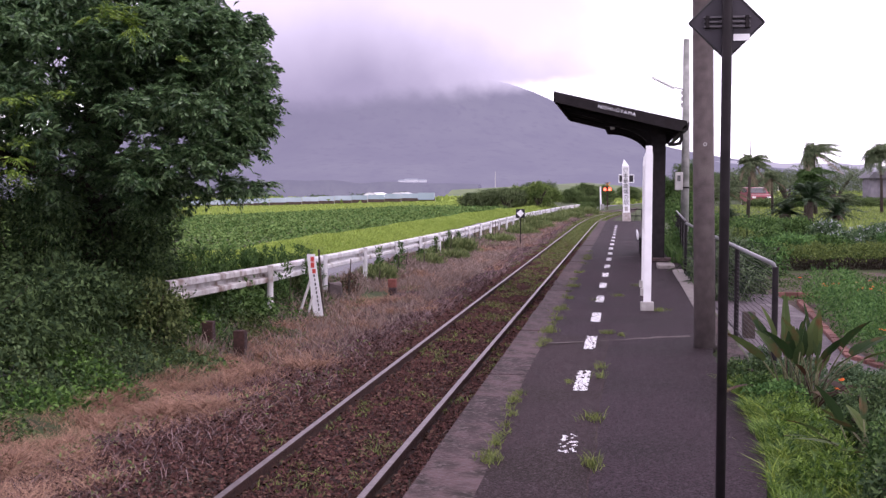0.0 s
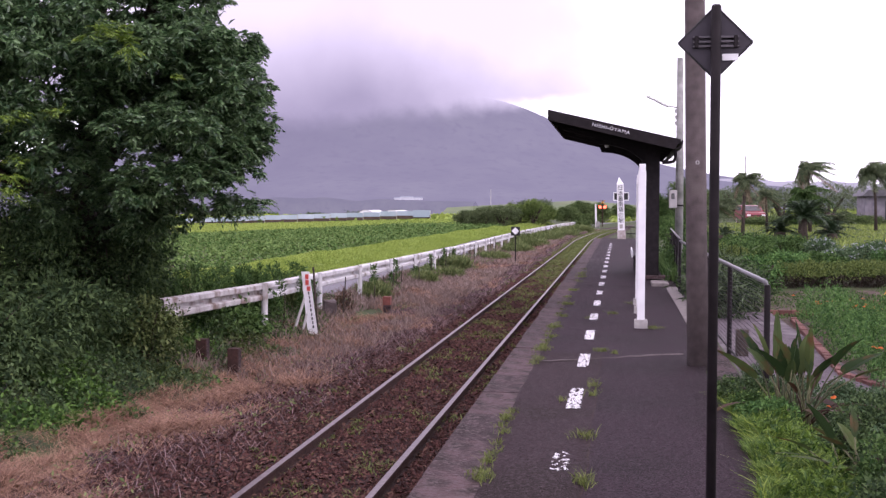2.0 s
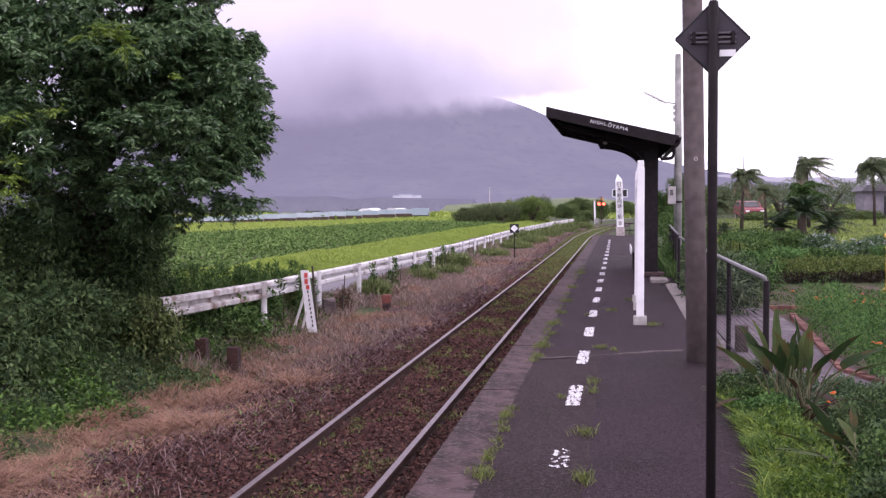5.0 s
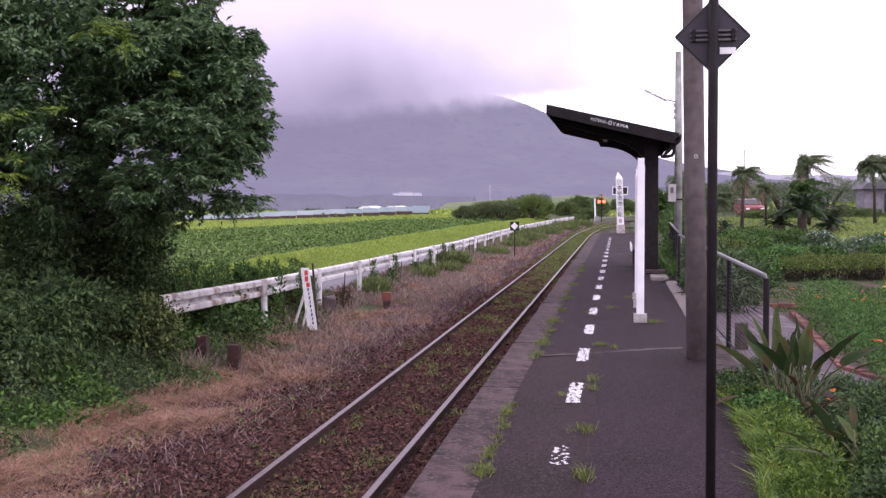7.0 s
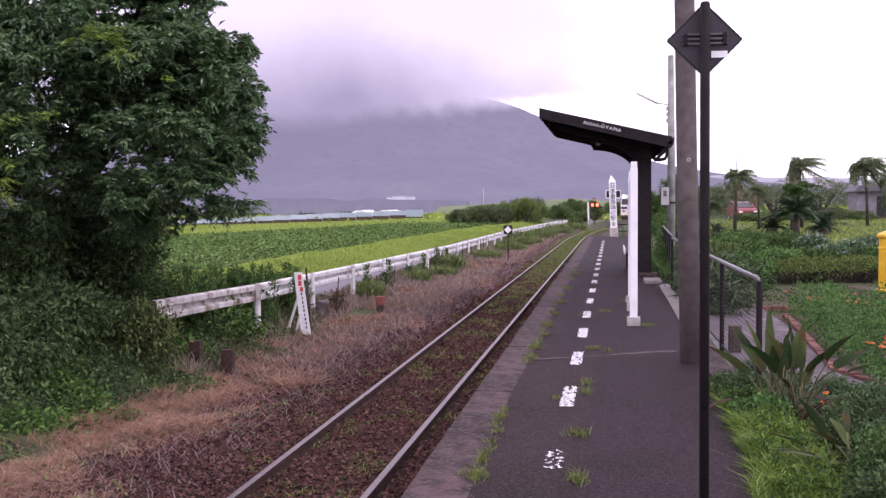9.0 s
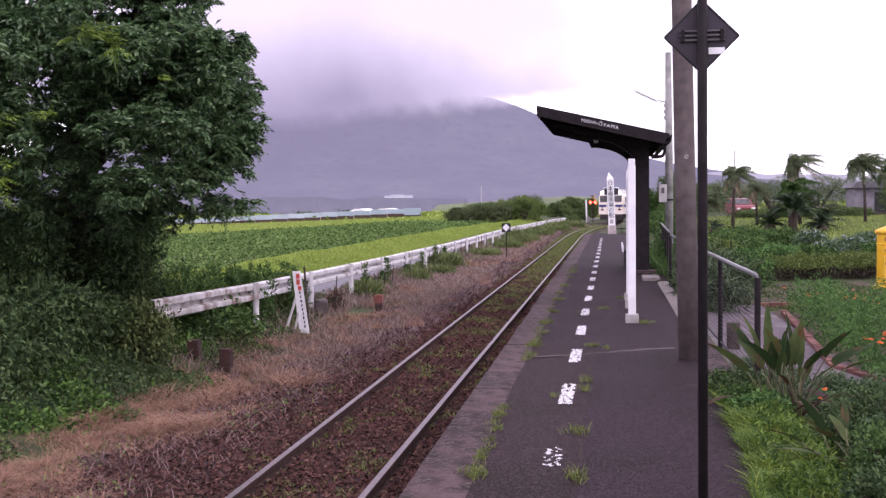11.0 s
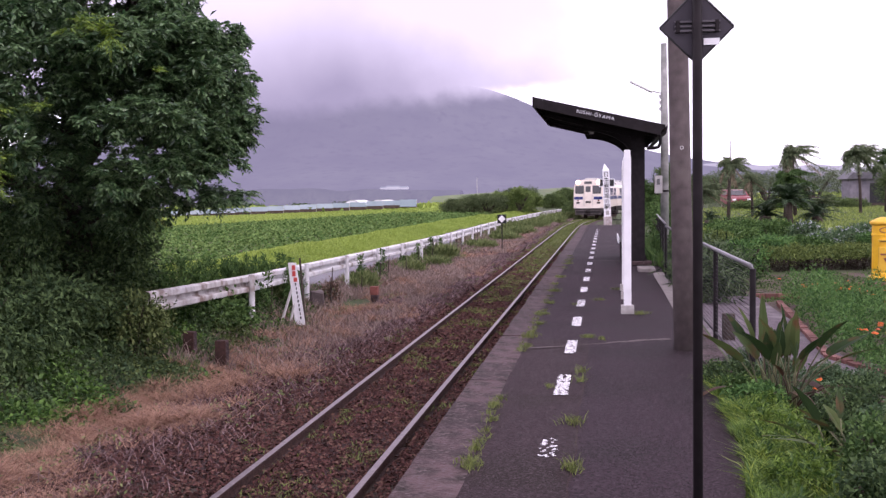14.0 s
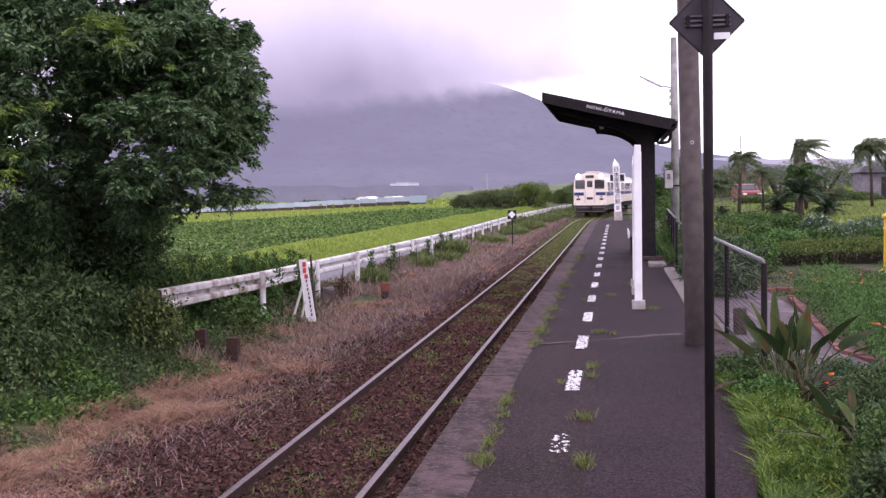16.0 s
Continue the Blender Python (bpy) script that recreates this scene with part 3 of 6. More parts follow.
    mixc.inputs["A"].default_value, mixc.inputs["B"].default_value = (0.268, 0.256, 0.337, 1), (0.63, 0.605, 0.705, 1)
    nt.links.new(mixc.outputs["Result"], em.inputs[0])
    nt.links.new(tr.outputs[0], ms.inputs[1])
    nt.links.new(em.outputs[0], ms.inputs[2])
    nt.links.new(ms.outputs[0], out.inputs[0])
    xs, zs = np.linspace(-3600, 900, 60), np.linspace(180, 2400, 30)
    v = [(x, 3300 + 60 * math.sin(x * 0.004 + z * 0.003), z) for z in zs for x in xs]
    f = [(i * 60 + j, i * 60 + j + 1, (i + 1) * 60 + j + 1, (i + 1) * 60 + j) for i in range(29) for j in range(59)]
    solo("backdrop_cloud", mesh_from("cloud", v, f, m, True), "lavender-grey rain cloud covering the summit", "cloud", "structure")


make_distance()


# ---------- track ----------
def make_track():
    ys = np.concatenate([np.arange(-12, 80, 4.0), np.arange(80, 300, 3.0)])
    cx = track_x(ys)
    t = thing("railway_track", TRACK_X, 0, RAIL_Z, label="rusty narrow-gauge railway track with polished rail heads", category="railway track")
    tang = np.gradient(cx, ys)
    for s in (-1, 1):
        for nm, prof, m in (("rail_web", [(-.06, -.15), (.06, -.15), (.06, -.135), (.01, -.12), (.01, -.035), (.033, -.03), (.033, -.004), (-.033, -.004), (-.033, -.03), (-.01, -.035), (-.01, -.12), (-.06, -.135)], "rust"),
                            ("rail_head", [(-.03, -.006), (.03, -.006), (.03, -.002), (.024, 0), (-.024, 0), (-.03, -.002)], "rail_head")):
            bm = bmesh.new()
            rings = []
            for x, y, d in zip(cx, ys, tang):
                nx, ny = 1 / math.hypot(1, d), -d / math.hypot(1, d)
                rings.append([bm.verts.new((x - TRACK_X + nx * (s * .5665 + u), y + ny * (s * .5665 + u), w)) for u, w in prof])
            k = len(prof)
            for r0, r1 in zip(rings, rings[1:]):
                for i in range(k):
                    bm.faces.new((r0[i], r0[(i + 1) % k], r1[(i + 1) % k], r1[i]))
            part(nm, bm, M[m], t)
    rng = np.random.RandomState(8)
    me = to_mesh("sleeper", box(-1.0, 1.0, -.1, .1, -.29, -.145, .012), M["sleeper"])
    for i in range(150):
        ob = mpart("sleeper", me, t)
        ob.matrix_basis = pose(rng.uniform(-.03, .03), 1.0 + i * 0.6, rng.uniform(-.015, .01), 0, 0, rng.uniform(-1, 1))
    # loose stones of the ballast
    n = 100000
    y = 3.0 + 72 * rng.beta(0.85, 2.9, n)
    d = rng.uniform(-2.5, 1.35, n)
    keep = np.abs(np.abs(d) - .5665) > .06
    d, y = d[keep], y[keep]
    n = len(d)
    x = track_x(y) + d
    z = land(x, y) + .018 + .015 * rng.rand(n)
    base = np.array([(1, 0, 0), (-1, 0, 0), (0, 1, 0), (0, -1, 0), (0, 0, 1), (0, 0, -1)], float)
    tri = np.array([(0, 2, 4), (2, 1, 4), (1, 3, 4), (3, 0, 4)])     # the undersides lie in the bed
    v = base[None] * rng.uniform(.5, 1.2, (n, 6, 1)) + rng.normal(0, .22, (n, 6, 3))
    v = v * (rng.uniform(.007, .018, n) * (1 + y / 28))[:, None, None] + np.stack([x, y, z], 1)[:, None]
    f = (np.arange(n)[:, None, None] * 6 + tri[None]).reshape(-1, 3)
    k = 26000
    y2 = 4 + 40 * rng.beta(.9, 2.4, k)
    d2 = rng.uniform(-2.6, 1.3, k)
    q = np.abs(np.abs(d2) - .5665) > .05
    x2, y2 = track_x(y2[q]) + d2[q], y2[q]
    p2 = np.stack([x2, y2, land(x2, y2) + .035], 1)
    solo("leaf_litter", leaf_mesh("leaf_litter", p2, rng.normal(0, 1, p2.shape) * np.array([1, 1, .2]), rng.uniform(.025, .06, len(x2)) * (1 + y2 / 40), .5, M["chip"], rng), "brown plant litter strewn over the ballast", "litter", "stuff")
    solo("ballast", mesh_from("ballast", v.reshape(-1, 3), f, M["ballast"]), "loose rust-brown ballast stones between the rails", "ballast", "stuff")


make_track()


# ---------- platform ----------
EDGE, ASPH = -1.17, -0.83


def edge_x(y):
    """Where the platform's edge runs."""
    return float(np.interp(y, [0, 25, 57], [-1.125, -1.2, -1.2]))


def asphalt_x(y):
    return float(np.interp(y, [0, 5.5, 9, 19, 57], [-.75, -.775, -.83, -.868, -.868]))


def make_platform():
    rng = np.random.RandomState(4)
    p = thing("platform", 0, 0, 0, label="worn asphalt station platform with a concrete edge", category="platform", kind="structure")
    bm = box(EDGE + .05, ASPH + .1, -8, 56.4, -1.3, -.13)
    part("platform_wall", bm, M["concrete"], p)
    # asphalt deck with an uneven garden side
    ys = np.arange(-8, 56.5, .4)
    right = np.interp(ys, [-8, 5.2, 6.2, 6.6, 7.4, 8, 9.5, 13.5, 14.5, 22, 23, 56.4], [.66, .68, .74, .8, .83, .84, .81, .9, .9, .92, 1.15, 1.2]) + np.where(ys < 13, rng.uniform(-.05, .05, len(ys)), 0)
    n = 8
    top = np.concatenate([np.stack([np.array([asphalt_x(y) + rng.uniform(-.008, .008), -.6, -.4, -.195 + .01 * math.sin(y * 3), 0, .3, .6, r]), np.full(n, y), 0.004 * np.sin(np.linspace(0, 3, n) + y)], 1) for y, r in zip(ys, right)])
    k = len(ys)
    low = np.stack([right, ys, np.full(k, -1.2)], 1)
    a = (np.arange(k - 1)[:, None] * n + np.arange(n - 1)).ravel()
    f = [np.stack([a, a + 1, a + 1 + n, a + n], 1)]
    i = np.arange(k - 1)
    f.append(np.stack([i * n + n - 1, k * n + i, k * n + i + 1, (i + 1) * n + n - 1], 1))
    deck = mesh_from("asphalt_deck", np.concatenate([top, low]), np.concatenate(f), M["asphalt"], False)
    deck.materials.append(M["asphalt_old"])
    for poly in deck.polygons:
        if poly.center.x < -.2 and poly.center.y < 12 and abs(poly.normal.z) > .5:
            poly.material_index = 1
    mpart("asphalt_deck", deck, p, "dark grey weathered asphalt, an older browner strip beside the edge")
    bm = bmesh.new()
    ys2 = np.arange(3.0, 12.0, .12)
    wob = [-.195 + .01 * math.sin(y * 3) + rng.uniform(-.008, .008) for y in ys2]
    gap = [rng.uniform(.001, .007) for y in ys2]
    lo = [bm.verts.new((x - w, y, .0075)) for x, y, w in zip(wob, ys2, gap)]
    hi = [bm.verts.new((x + w, y, .0075)) for x, y, w in zip(wob, ys2, gap)]
    for a in range(len(ys2) - 1):
        bm.faces.new((lo[a], hi[a], hi[a + 1], lo[a + 1]))
    part("crack", bm, M["bed"], p, "dark earth-filled crack")
    part("platform_end", box(EDGE + .05, 1.2, 56.3, 56.5, -1.3, -.01), M["concrete"], p)
    me = to_mesh("edge_stone", box(0, .42, 0, .994, -.16, -.008, .006), M["concrete"])
    for j in range(62):
        ob = mpart("edge_stone", me, p)
        ob.matrix_basis = pose(edge_x(-5.1 + j) + rng.uniform(-.005, .005), -5.6 + j, rng.uniform(-.004, .003), 0, 0, rng.uniform(-.25, .25) + (.18 if j < 31 else 0))
    # painted dashes, worn
    for j in range(19):
        y0 = 6.85 + 2.28 * j
        if y0 > 54:
            break
        wide, deep = .056, (.98 if j else .55)
        bm = bmesh.new()
        cells = 44
        for a in range(cells):
            for b in range(10):
                q = noise.noise((a * .2 + j * 7, b * .33, j * 3.1)) + .45 * noise.noise((a * .8, b * .9, j * 1.3)) - .12 * (b in (0, 9)) - .2 * (a < 2 or a > 41) + (0.14 if j > 2 else 0.06 if j > 1 else -.02 if j else -.42)
                if q < -.24 or rng.rand() < .04:
                    continue
                x0, yy = -.355 - wide + b * wide / 5, y0 - deep / 2 + (a * deep / cells)
                z = .0085
                bm.faces.new([bm.verts.new((x0 + u * wide / 5 + rng.uniform(-.004, .004), yy + w * deep / cells + rng.uniform(-.006, .006), z)) for u, w in ((0, 0), (1, 0), (1, 1), (0, 1))])
        part("painted_dash", bm, M["line_paint"], p, "worn white painted dash" if j < 3 else "")
    # paler seams in the asphalt
    for y0, x0, x1, slant in ((11.72, -.8, .68, .5), (26.2, -.25, .35, .12), (33.5, -.8, 1.0, .12), (42.0, -.8, 1.0, .12)):
        bm = bmesh.new()
        xs = np.linspace(x0, x1, 14)
        w = [.012 + .03 * rng.rand() + .03 * (x > 0) for x in xs]
        q = [y0 + .05 * math.sin(3 * x) + slant * x + rng.uniform(-.03, .03) for x in xs]
        lo = [bm.verts.new((x, y - s, .0065)) for x, y, s in zip(xs, q, w)]
        hi = [bm.verts.new((x, y + s, .0065)) for x, y, s in zip(xs, q, w)]
        for a in range(13):
            bm.faces.new((lo[a], lo[a + 1], hi[a + 1], hi[a]))
        part("seam", bm, M["seam"], p)
    # kerb on the garden side and a cover slab
    for j in range(-4, 9):
        part("kerb_stone", box(.905, 1.13, 13.4 + j, 14.38 + j, -.3, .004 - .002 * (j % 3), .012), M["kerb"] if j > 0 else M["concrete"], p)
    part("cover_slab", box(.64, .98, 22.4, 23.3, -.1, .07, .02), M["kerb"], p)
    part("cross_kerb", box(.55, 1.5, 24.3, 24.6, -.1, .1, .02), M["concrete"], p)


make_platform()


# ---------- platform furniture ----------
ZC = 2.333      # height of the diamond plate's middle


def make_diamond_sign():
    t = thing("diamond_sign", .42, 5.2, 0, label="dark back of a diamond-shaped sign on a black steel post", category="railway sign")
    part("post", tube([(0, 0, -.1), (-.005, 0, 2.49), (-.005, 0, 2.5)], [.0225, .0225, .017], 16), M["black_steel"], t, smooth=True)
    s = .166
    part("plate", prism([(-.005, ZC - s), (s - .005, ZC), (-.005, ZC + s), (-s - .005, ZC)], "y", .034, .038), M["sign_back"], t, "dark grey diamond plate seen from behind")
    bm = bmesh.new()
    for a, b in (((0, -s), (s, 0)), ((s, 0), (0, s)), ((0, s), (-s, 0)), ((-s, 0), (0, -s))):
        tube([(a[0] - .005, .036, ZC + a[1]), (b[0] - .005, .036, ZC + b[1])], .005, 6, bm)
    part("rim", bm, M["black"], t)
    for z in (ZC - .018, ZC + .003, ZC + .024):
        part("bracket", box(-.105, .1, .02, .033, z - .005, z + .005, .002), M["sign_bar"], t, "thin grey bracket bar")
    for x in (-.09, .085):
        part("clamp", box(x - .009, x + .009, .014, .03, ZC - .025, ZC + .031, .003), M["black_steel"], t)
    part("sticker", box(.026, .098, .028, .033, ZC - .082, ZC - .052), M["white_paint"], t, "small blank white sticker")
    return t


def make_utility_pole():
    t = thing("utility_pole", .775, 11.3, 0, label="round tapered concrete utility pole rising from the platform", category="utility pole")
    part("shaft", tube([(.01, 0, -.2), (-.04, 0, 2), (-.095, 0, 5), (-.15, 0, 9)], [.106, .102, .095, .085], 28), M["pole_concrete"], t, smooth=True)
    ring = [(-.03 + .016 * math.cos(a), -.105, 2.02 + .016 * math.sin(a)) for a in np.linspace(0, math.tau, 15)]
    part("ring", tube(ring, .0035, 6), M["far_pole"], t, "small pale steel ring")


def make_lamp_pole():
    t = thing("street_lamp", 1.45, 28, -.3, label="pale concrete pole with a fluorescent lamp arm and meter box", category="street lamp")
    part("shaft", tube([(0, 0, 0), (.0, 0, 3), (-.02, 0, 5.55)], [.105, .095, .07], 16), M["weathered_pole"], t, smooth=True)
    part("arm", tube([(0, 0, 4.33), (-.12, 0, 4.34), (-.32, 0, 4.39)], [.014, .014, .014], 8), M["weathered_pole"], t)
    part("lamp_housing", tube([(-.28, 0, 4.36), (-.33, 0, 4.39), (-.8, 0, 4.63), (-.85, 0, 4.65)], [.02, .042, .042, .015], 10), M["lamp_white"], t, "tilted fluorescent tube lamp", True)
    for z in (4.05, 4.2, 3.9):
        part("insulator", lathe([(.02, 0), (.04, .02), (.025, .05), (.04, .07), (.02, .1)], 10), M["far_pole"], t).location = (-.1, 0, z)
    b = part("meter_box", box(-.25, -.06, -.14, .06, 1.86, 2.3, .015), M["far_pole"], t, "grey steel meter box")
    part("dial", box(-.2, -.12, -.147, -.139, 2.08, 2.22, .003), M["glass_dark"], b)
    part("band", lathe([(.11, 1.9), (.11, 1.94)], 16), M["black_steel"], t)


def make_shelter():
    t = thing("platform_shelter", 0, 23, 0, label="black steel cantilever platform shelter with a single-pitch roof", category="shelter")
    xl, zl, xr, zr = -1.48, 3.58, 1.21, 2.955
    g = (zr - zl) / (xr - xl)
    part("roof_panel", prism([(xl, zl - .02), (xr, zr - .02), (xr, zr - .09), (xl, zl - .09)], "y", .02, 6.5), M["black_steel"], t)
    for y0, nm in ((-.03, "fascia"), (6.5, "fascia")):
        part(nm, prism([(xl, zl), (xr, zr), (xr - .06, zr - .1), (xr - .13, zr - .205), (xl + .02, zl - .215)], "y", y0, y0 + .05), M["black_steel"], t)
    part("side_fascia", prism([(xl - .01, zl), (xl + .03, zl), (xl + .03, zl - .2), (xl - .01, zl - .2)], "y", 0.02, 6.5), M["black_steel"], t)
    part("gutter", prism([(xr - .1, zr - .2), (xr + .02, zr - .17), (xr + .05, zr - .02), (xr + .02, zr - .02), (xr - .01, zr - .14), (xr - .1, zr - .17)], "y", .02, 6.5), M["black_steel"], t)
    for y in (.45, 1.6, 2.75, 3.9, 5.05, 6.1):
        part("purlin", prism([(xl + .05, zl - .1), (xr - .1, zr - .07), (xr - .1, zr - .17), (xl + .05, zl - .2)], "y", y, y + .07), M["black_steel"], t)
    for y in (1.5, 5.0):
        c = part("column", box(.56, .82, y - .11, y + .11, -.05, 3.0, .012), M["black_steel"], t)
        part("base_plate", box(.48, .9, y - .2, y + .2, -.02, .03, .005), M["black_steel"], c)
        for dy in (-.115, .1):
            part("flange", box(.54, .84, y + dy, y + dy + .015, .0, 3.02), M["black_steel"], c)
        knee = [(.57, 2.28)]
        for i in range(13):
            a = i / 12 * math.pi / 2
            knee.append((.56 - 1.02 * (1 - math.cos(a)), 2.3 + .64 * math.sin(a)))
        roof_at = [(x, zl - .1 + g * (x - xl)) for x in (-.62, .57)]
        part("curved_bracket", prism(knee + roof_at, "y", y - .02, y + .02), M["black_steel"], c)
        edge = [(x, z) for x, z in knee[1:]]
        part("bracket_flange", prism(edge + [(x + .02, z + .035) for x, z in edge[::-1]], "y", y - .07, y + .07), M["black_steel"], c)
        part("arm", prism([(xl + .25, zl - .2 + g * .25), (.6, zl - .2 + g * (.6 - xl)), (.6, zl - .32 + g * (.6 - xl)), (xl + .25, zl - .27 + g * .25)], "y", y - .05, y + .05), M["black_steel"], c)
    part("downpipe", tube([(1.12, .35, 2.85), (1.12, .35, 2.6), (1.08, .35, 2.52), (.98, .35, 2.5), (.85, .35, 2.5)], .035, 8), M["black_steel"], t)
    for y in (1.9, 4.3):
        l = part("soffit_lamp", lathe([(.035, 3.05), (.05, 3.06), (.05, 3.1), (.08, 3.115), (.08, 3.13)], 14), M["far_pole"], t, "small pale ceiling lamp")
        l.location = (-.33, y, -.03)
    me = text_mesh("lettering", "NISHI-\u014cYAMA", .1, M["white_paint"], spacing=1.2)
    ob = mpart("lettering", me, t, "white capital letters")
    ob.matrix_basis = Matrix.Translation((-.2, -.035, zl - .105 + g * (-.2 - xl))) @ Matrix.Rotation(-math.atan(g), 4, (0, 1, 0)) @ pose(0, 0, 0, 90, 0, 0) @ Matrix.Diagonal((1.08, 1, 1, 1))


def make_bench():
    t = thing("bench", .53, 26, 0, label="dark platform bench with a white edge under the shelter", category="bench")
    part("seat", box(-.22, .26, -.1, 2.4, .40, .46, .015), M["black_steel"], t)
    part("front_edge", box(-.25, -.22, -.12, 2.42, .42, .56, .006), M["white_paint"], t, "white front board")
    part("backrest", box(.22, .27, -.1, 2.4, .5, .92, .01), M["black_steel"], t)
    for y in (0, 1.1, 2.2):
        part("leg", box(-.18, .2, y, y + .06, 0, .41, .008), M["black_steel"], t)


def make_nameboard():
    t = thing("station_nameboard", .31, 14.7, 0, label="white station nameboard seen edge-on, on three square posts", category="station sign")
    for j, (y, x, w) in enumerate(((0, -.03, .049), (2.0, -.012, .045), (3.4, -.008, .045))):
        c = part("post", box(x - w, x + w, y - w, y + w, .0, 2.02 if j else 2.05, .008), M["white_paint"], t)
        part("cap", box(x - w * .86, x + w * .86, y - w * .86, y + w * .86, 2.0, 2.1 if j else 2.14, .008), M["white_paint"], c)
        part("footing", box(x - w * 1.75, x + w * 1.75, y - w * 1.75, y + w * 1.75, -.05, .11, .012), M["pale_concrete"], c, "pale concrete footing")
    part("panel", box(-.045, -.005, .07, 3.35, .95, 1.95, .006), M["white_paint"], t)
    part("panel_edge", box(-.05, .0, .05, .075, .93, 1.97), M["lamp_white"], t)


def make_pillar_sign():
    t = thing("monument_post", .11, 55.4, 0, label="tall white square marker post with black vertical lettering", category="marker post")
    t.matrix_basis = t.matrix_basis @ pose(0, 0, 0, 0, -2.0, 0)
    w = .17
    bm = box(-w, w, -w, w, .42, 2.72, .012)
    vs = [bm.verts.new(p) for p in ((-w, -w, 2.72), (w, -w, 2.72), (w, w, 2.72), (-w, w, 2.72), (-.06, 0, 3.05))]
    for a in range(4):
        bm.faces.new((vs[a], vs[(a + 1) % 4], vs[4]))
    part("shaft", bm, M["white_paint"], t)
    part("plinth", box(-.205, .205, -.205, .205, -.02, .43, .02), M["plinth_stone"], t, "weathered pinkish stone plinth")
    for j, ch in enumerate("\u65e5\u672c\u6700\u5357\u7aef\u306e\u99c5"):
        me = text_mesh("character", ch, .27, M["black"])
        mpart("character", me, t).matrix_basis = Matrix.Translation((0, -w - .006, 2.5 - j * .265)) @ pose(0, 0, 0, 90, 0, 0)
    part("faded_mark", box(-.08, .08, -w - .006, -w - .002, .52, .72), M["pale_concrete"], t)


def make_mirror_stand():
    t = thing("mirror_stand", .03, 57.0, -.4, label="dark rectangular mirror panel in a white frame on posts", category="mirror")
    part("panel", box(-.31, .39, 0, .05, 2.34, 2.68, .01), M["black"], t)
    for x0, x1, z0, z1 in ((-.35, .43, 2.68, 2.72), (-.35, .43, 2.3, 2.34), (-.35, -.31, 2.34, 2.68), (.39, .43, 2.34, 2.68)):
        part("rim", box(x0, x1, -.02, .04, z0, z1, .004), M["white_paint"], t)
    for x in (-.0, .12):
        part("leg", tube([(x, .08, 0), (x, .08, 2.7)], .03, 8), M["black_steel"], t)


def make_end_fence():
    t = thing("end_railing", .55, 56.0, 0, label="low dark steel railing across the end of the platform", category="railing")
    for x in (-.3, .3, .9):
        part("post", tube([(x, 0, -.02), (x, 0, .62)], .03, 8), M["black_steel"], t)
    for z in (.25, .58):
        part("rail", tube([(-.33, 0, z), (.93, 0, z)], .024, 8), M["black_steel"], t)


def make_side_fence(y0, y1, x0, x1, posts, label):
    t = thing("mesh_fence", x0, y0, 0, label=label, category="fence")
    dx, dy = x1 - x0, y1 - y0
    for i in range(posts):
        f = i / (posts - 1)
        part("post", tube([(dx * f, dy * f, z) for z in (-.45, -.44, .92, .93)], .026, 12), M["black_steel"], t, smooth=True)
    part("top_rail", tube([(0, 0, .82), (.0, .0, .9), (dx * .01, dy * .012, .945), (dx, dy, .945)], .021, 12), M["black_gloss"], t, smooth=True)
    part("bottom_rail", tube([(0, 0, .03), (dx, dy, .03)], .012, 8), M["black_steel"], t)
    for k in range(20):
        z = .07 + k * .044
        part("wire", tube([(0, 0, z), (dx, dy, z)], .0032, 4), M["black_steel"], t)


make_diamond_sign()
make_utility_pole()
make_lamp_pole()
make_shelter()
make_bench()
make_nameboard()
make_pillar_sign()
make_mirror_stand()
make_end_fence()
make_side_fence(9.6, 21.2, 1.225, 1.12, 5, "dark brown steel fence with horizontal wires along the platform")
make_side_fence(22.8, 33.0, 1.2, 1.48, 6, "dark brown steel mesh fence half hidden in weeds")


# ---------- beside the line ----------
def make_guardrail():
    t = thing("guardrail", -7.1, 17, -.9, label="white painted steel guardrail with rust stains along the lane", category="guardrail")
    face = [(-.03, .0), (.035, .012), (.055, .03), (.055, .1), (.04, .118), (-.035, .135), (-.04, .2), (-.03, .212), (.05, .222), (.058, .24), (.055, .315), (.035, .335), (-.03, .345)]
    prof = face + [(u - .012, w) for u, w in face[::-1]]
    rng = np.random.RandomState(2)
    n = 27
    ys = [-0.75] + [4.05 + 4.08 * i for i in range(n)]
    off = [float(track_x(17 + y) - TRACK_X) for y in ys]
    top = [float(np.interp(17 + y, [17, 21, 30, 50, 70, 93, 130], [1.02, .92, .84, .72, .74, .7, .8])) for y in ys]
    for i in range(n):
        a, b = i, i + 1
        bm = bmesh.new()
        r0 = [bm.verts.new((off[a] + .09 + u, ys[a] - .04, top[a] - .33 + w)) for u, w in prof]
        r1 = [bm.verts.new((off[b] + .09 + u, ys[b] + .04, top[b] - .33 + w)) for u, w in prof]
        k = len(prof)
        for q in range(k):
            bm.faces.new((r0[q], r0[(q + 1) % k], r1[(q + 1) % k], r1[q]))
        bm.faces.new(r0[::-1])
        bm.faces.new(r1)
        part("beam", bm, M["guard_paint"] if i else M["guard_stained"], t, "" if i else "rust-stained grimy beam")
        part("post", tube([(off[b] + .17, ys[b], -.25), (off[b] + .17, ys[b], top[b] + .03)], .062, 12), M["guard_paint"], t)


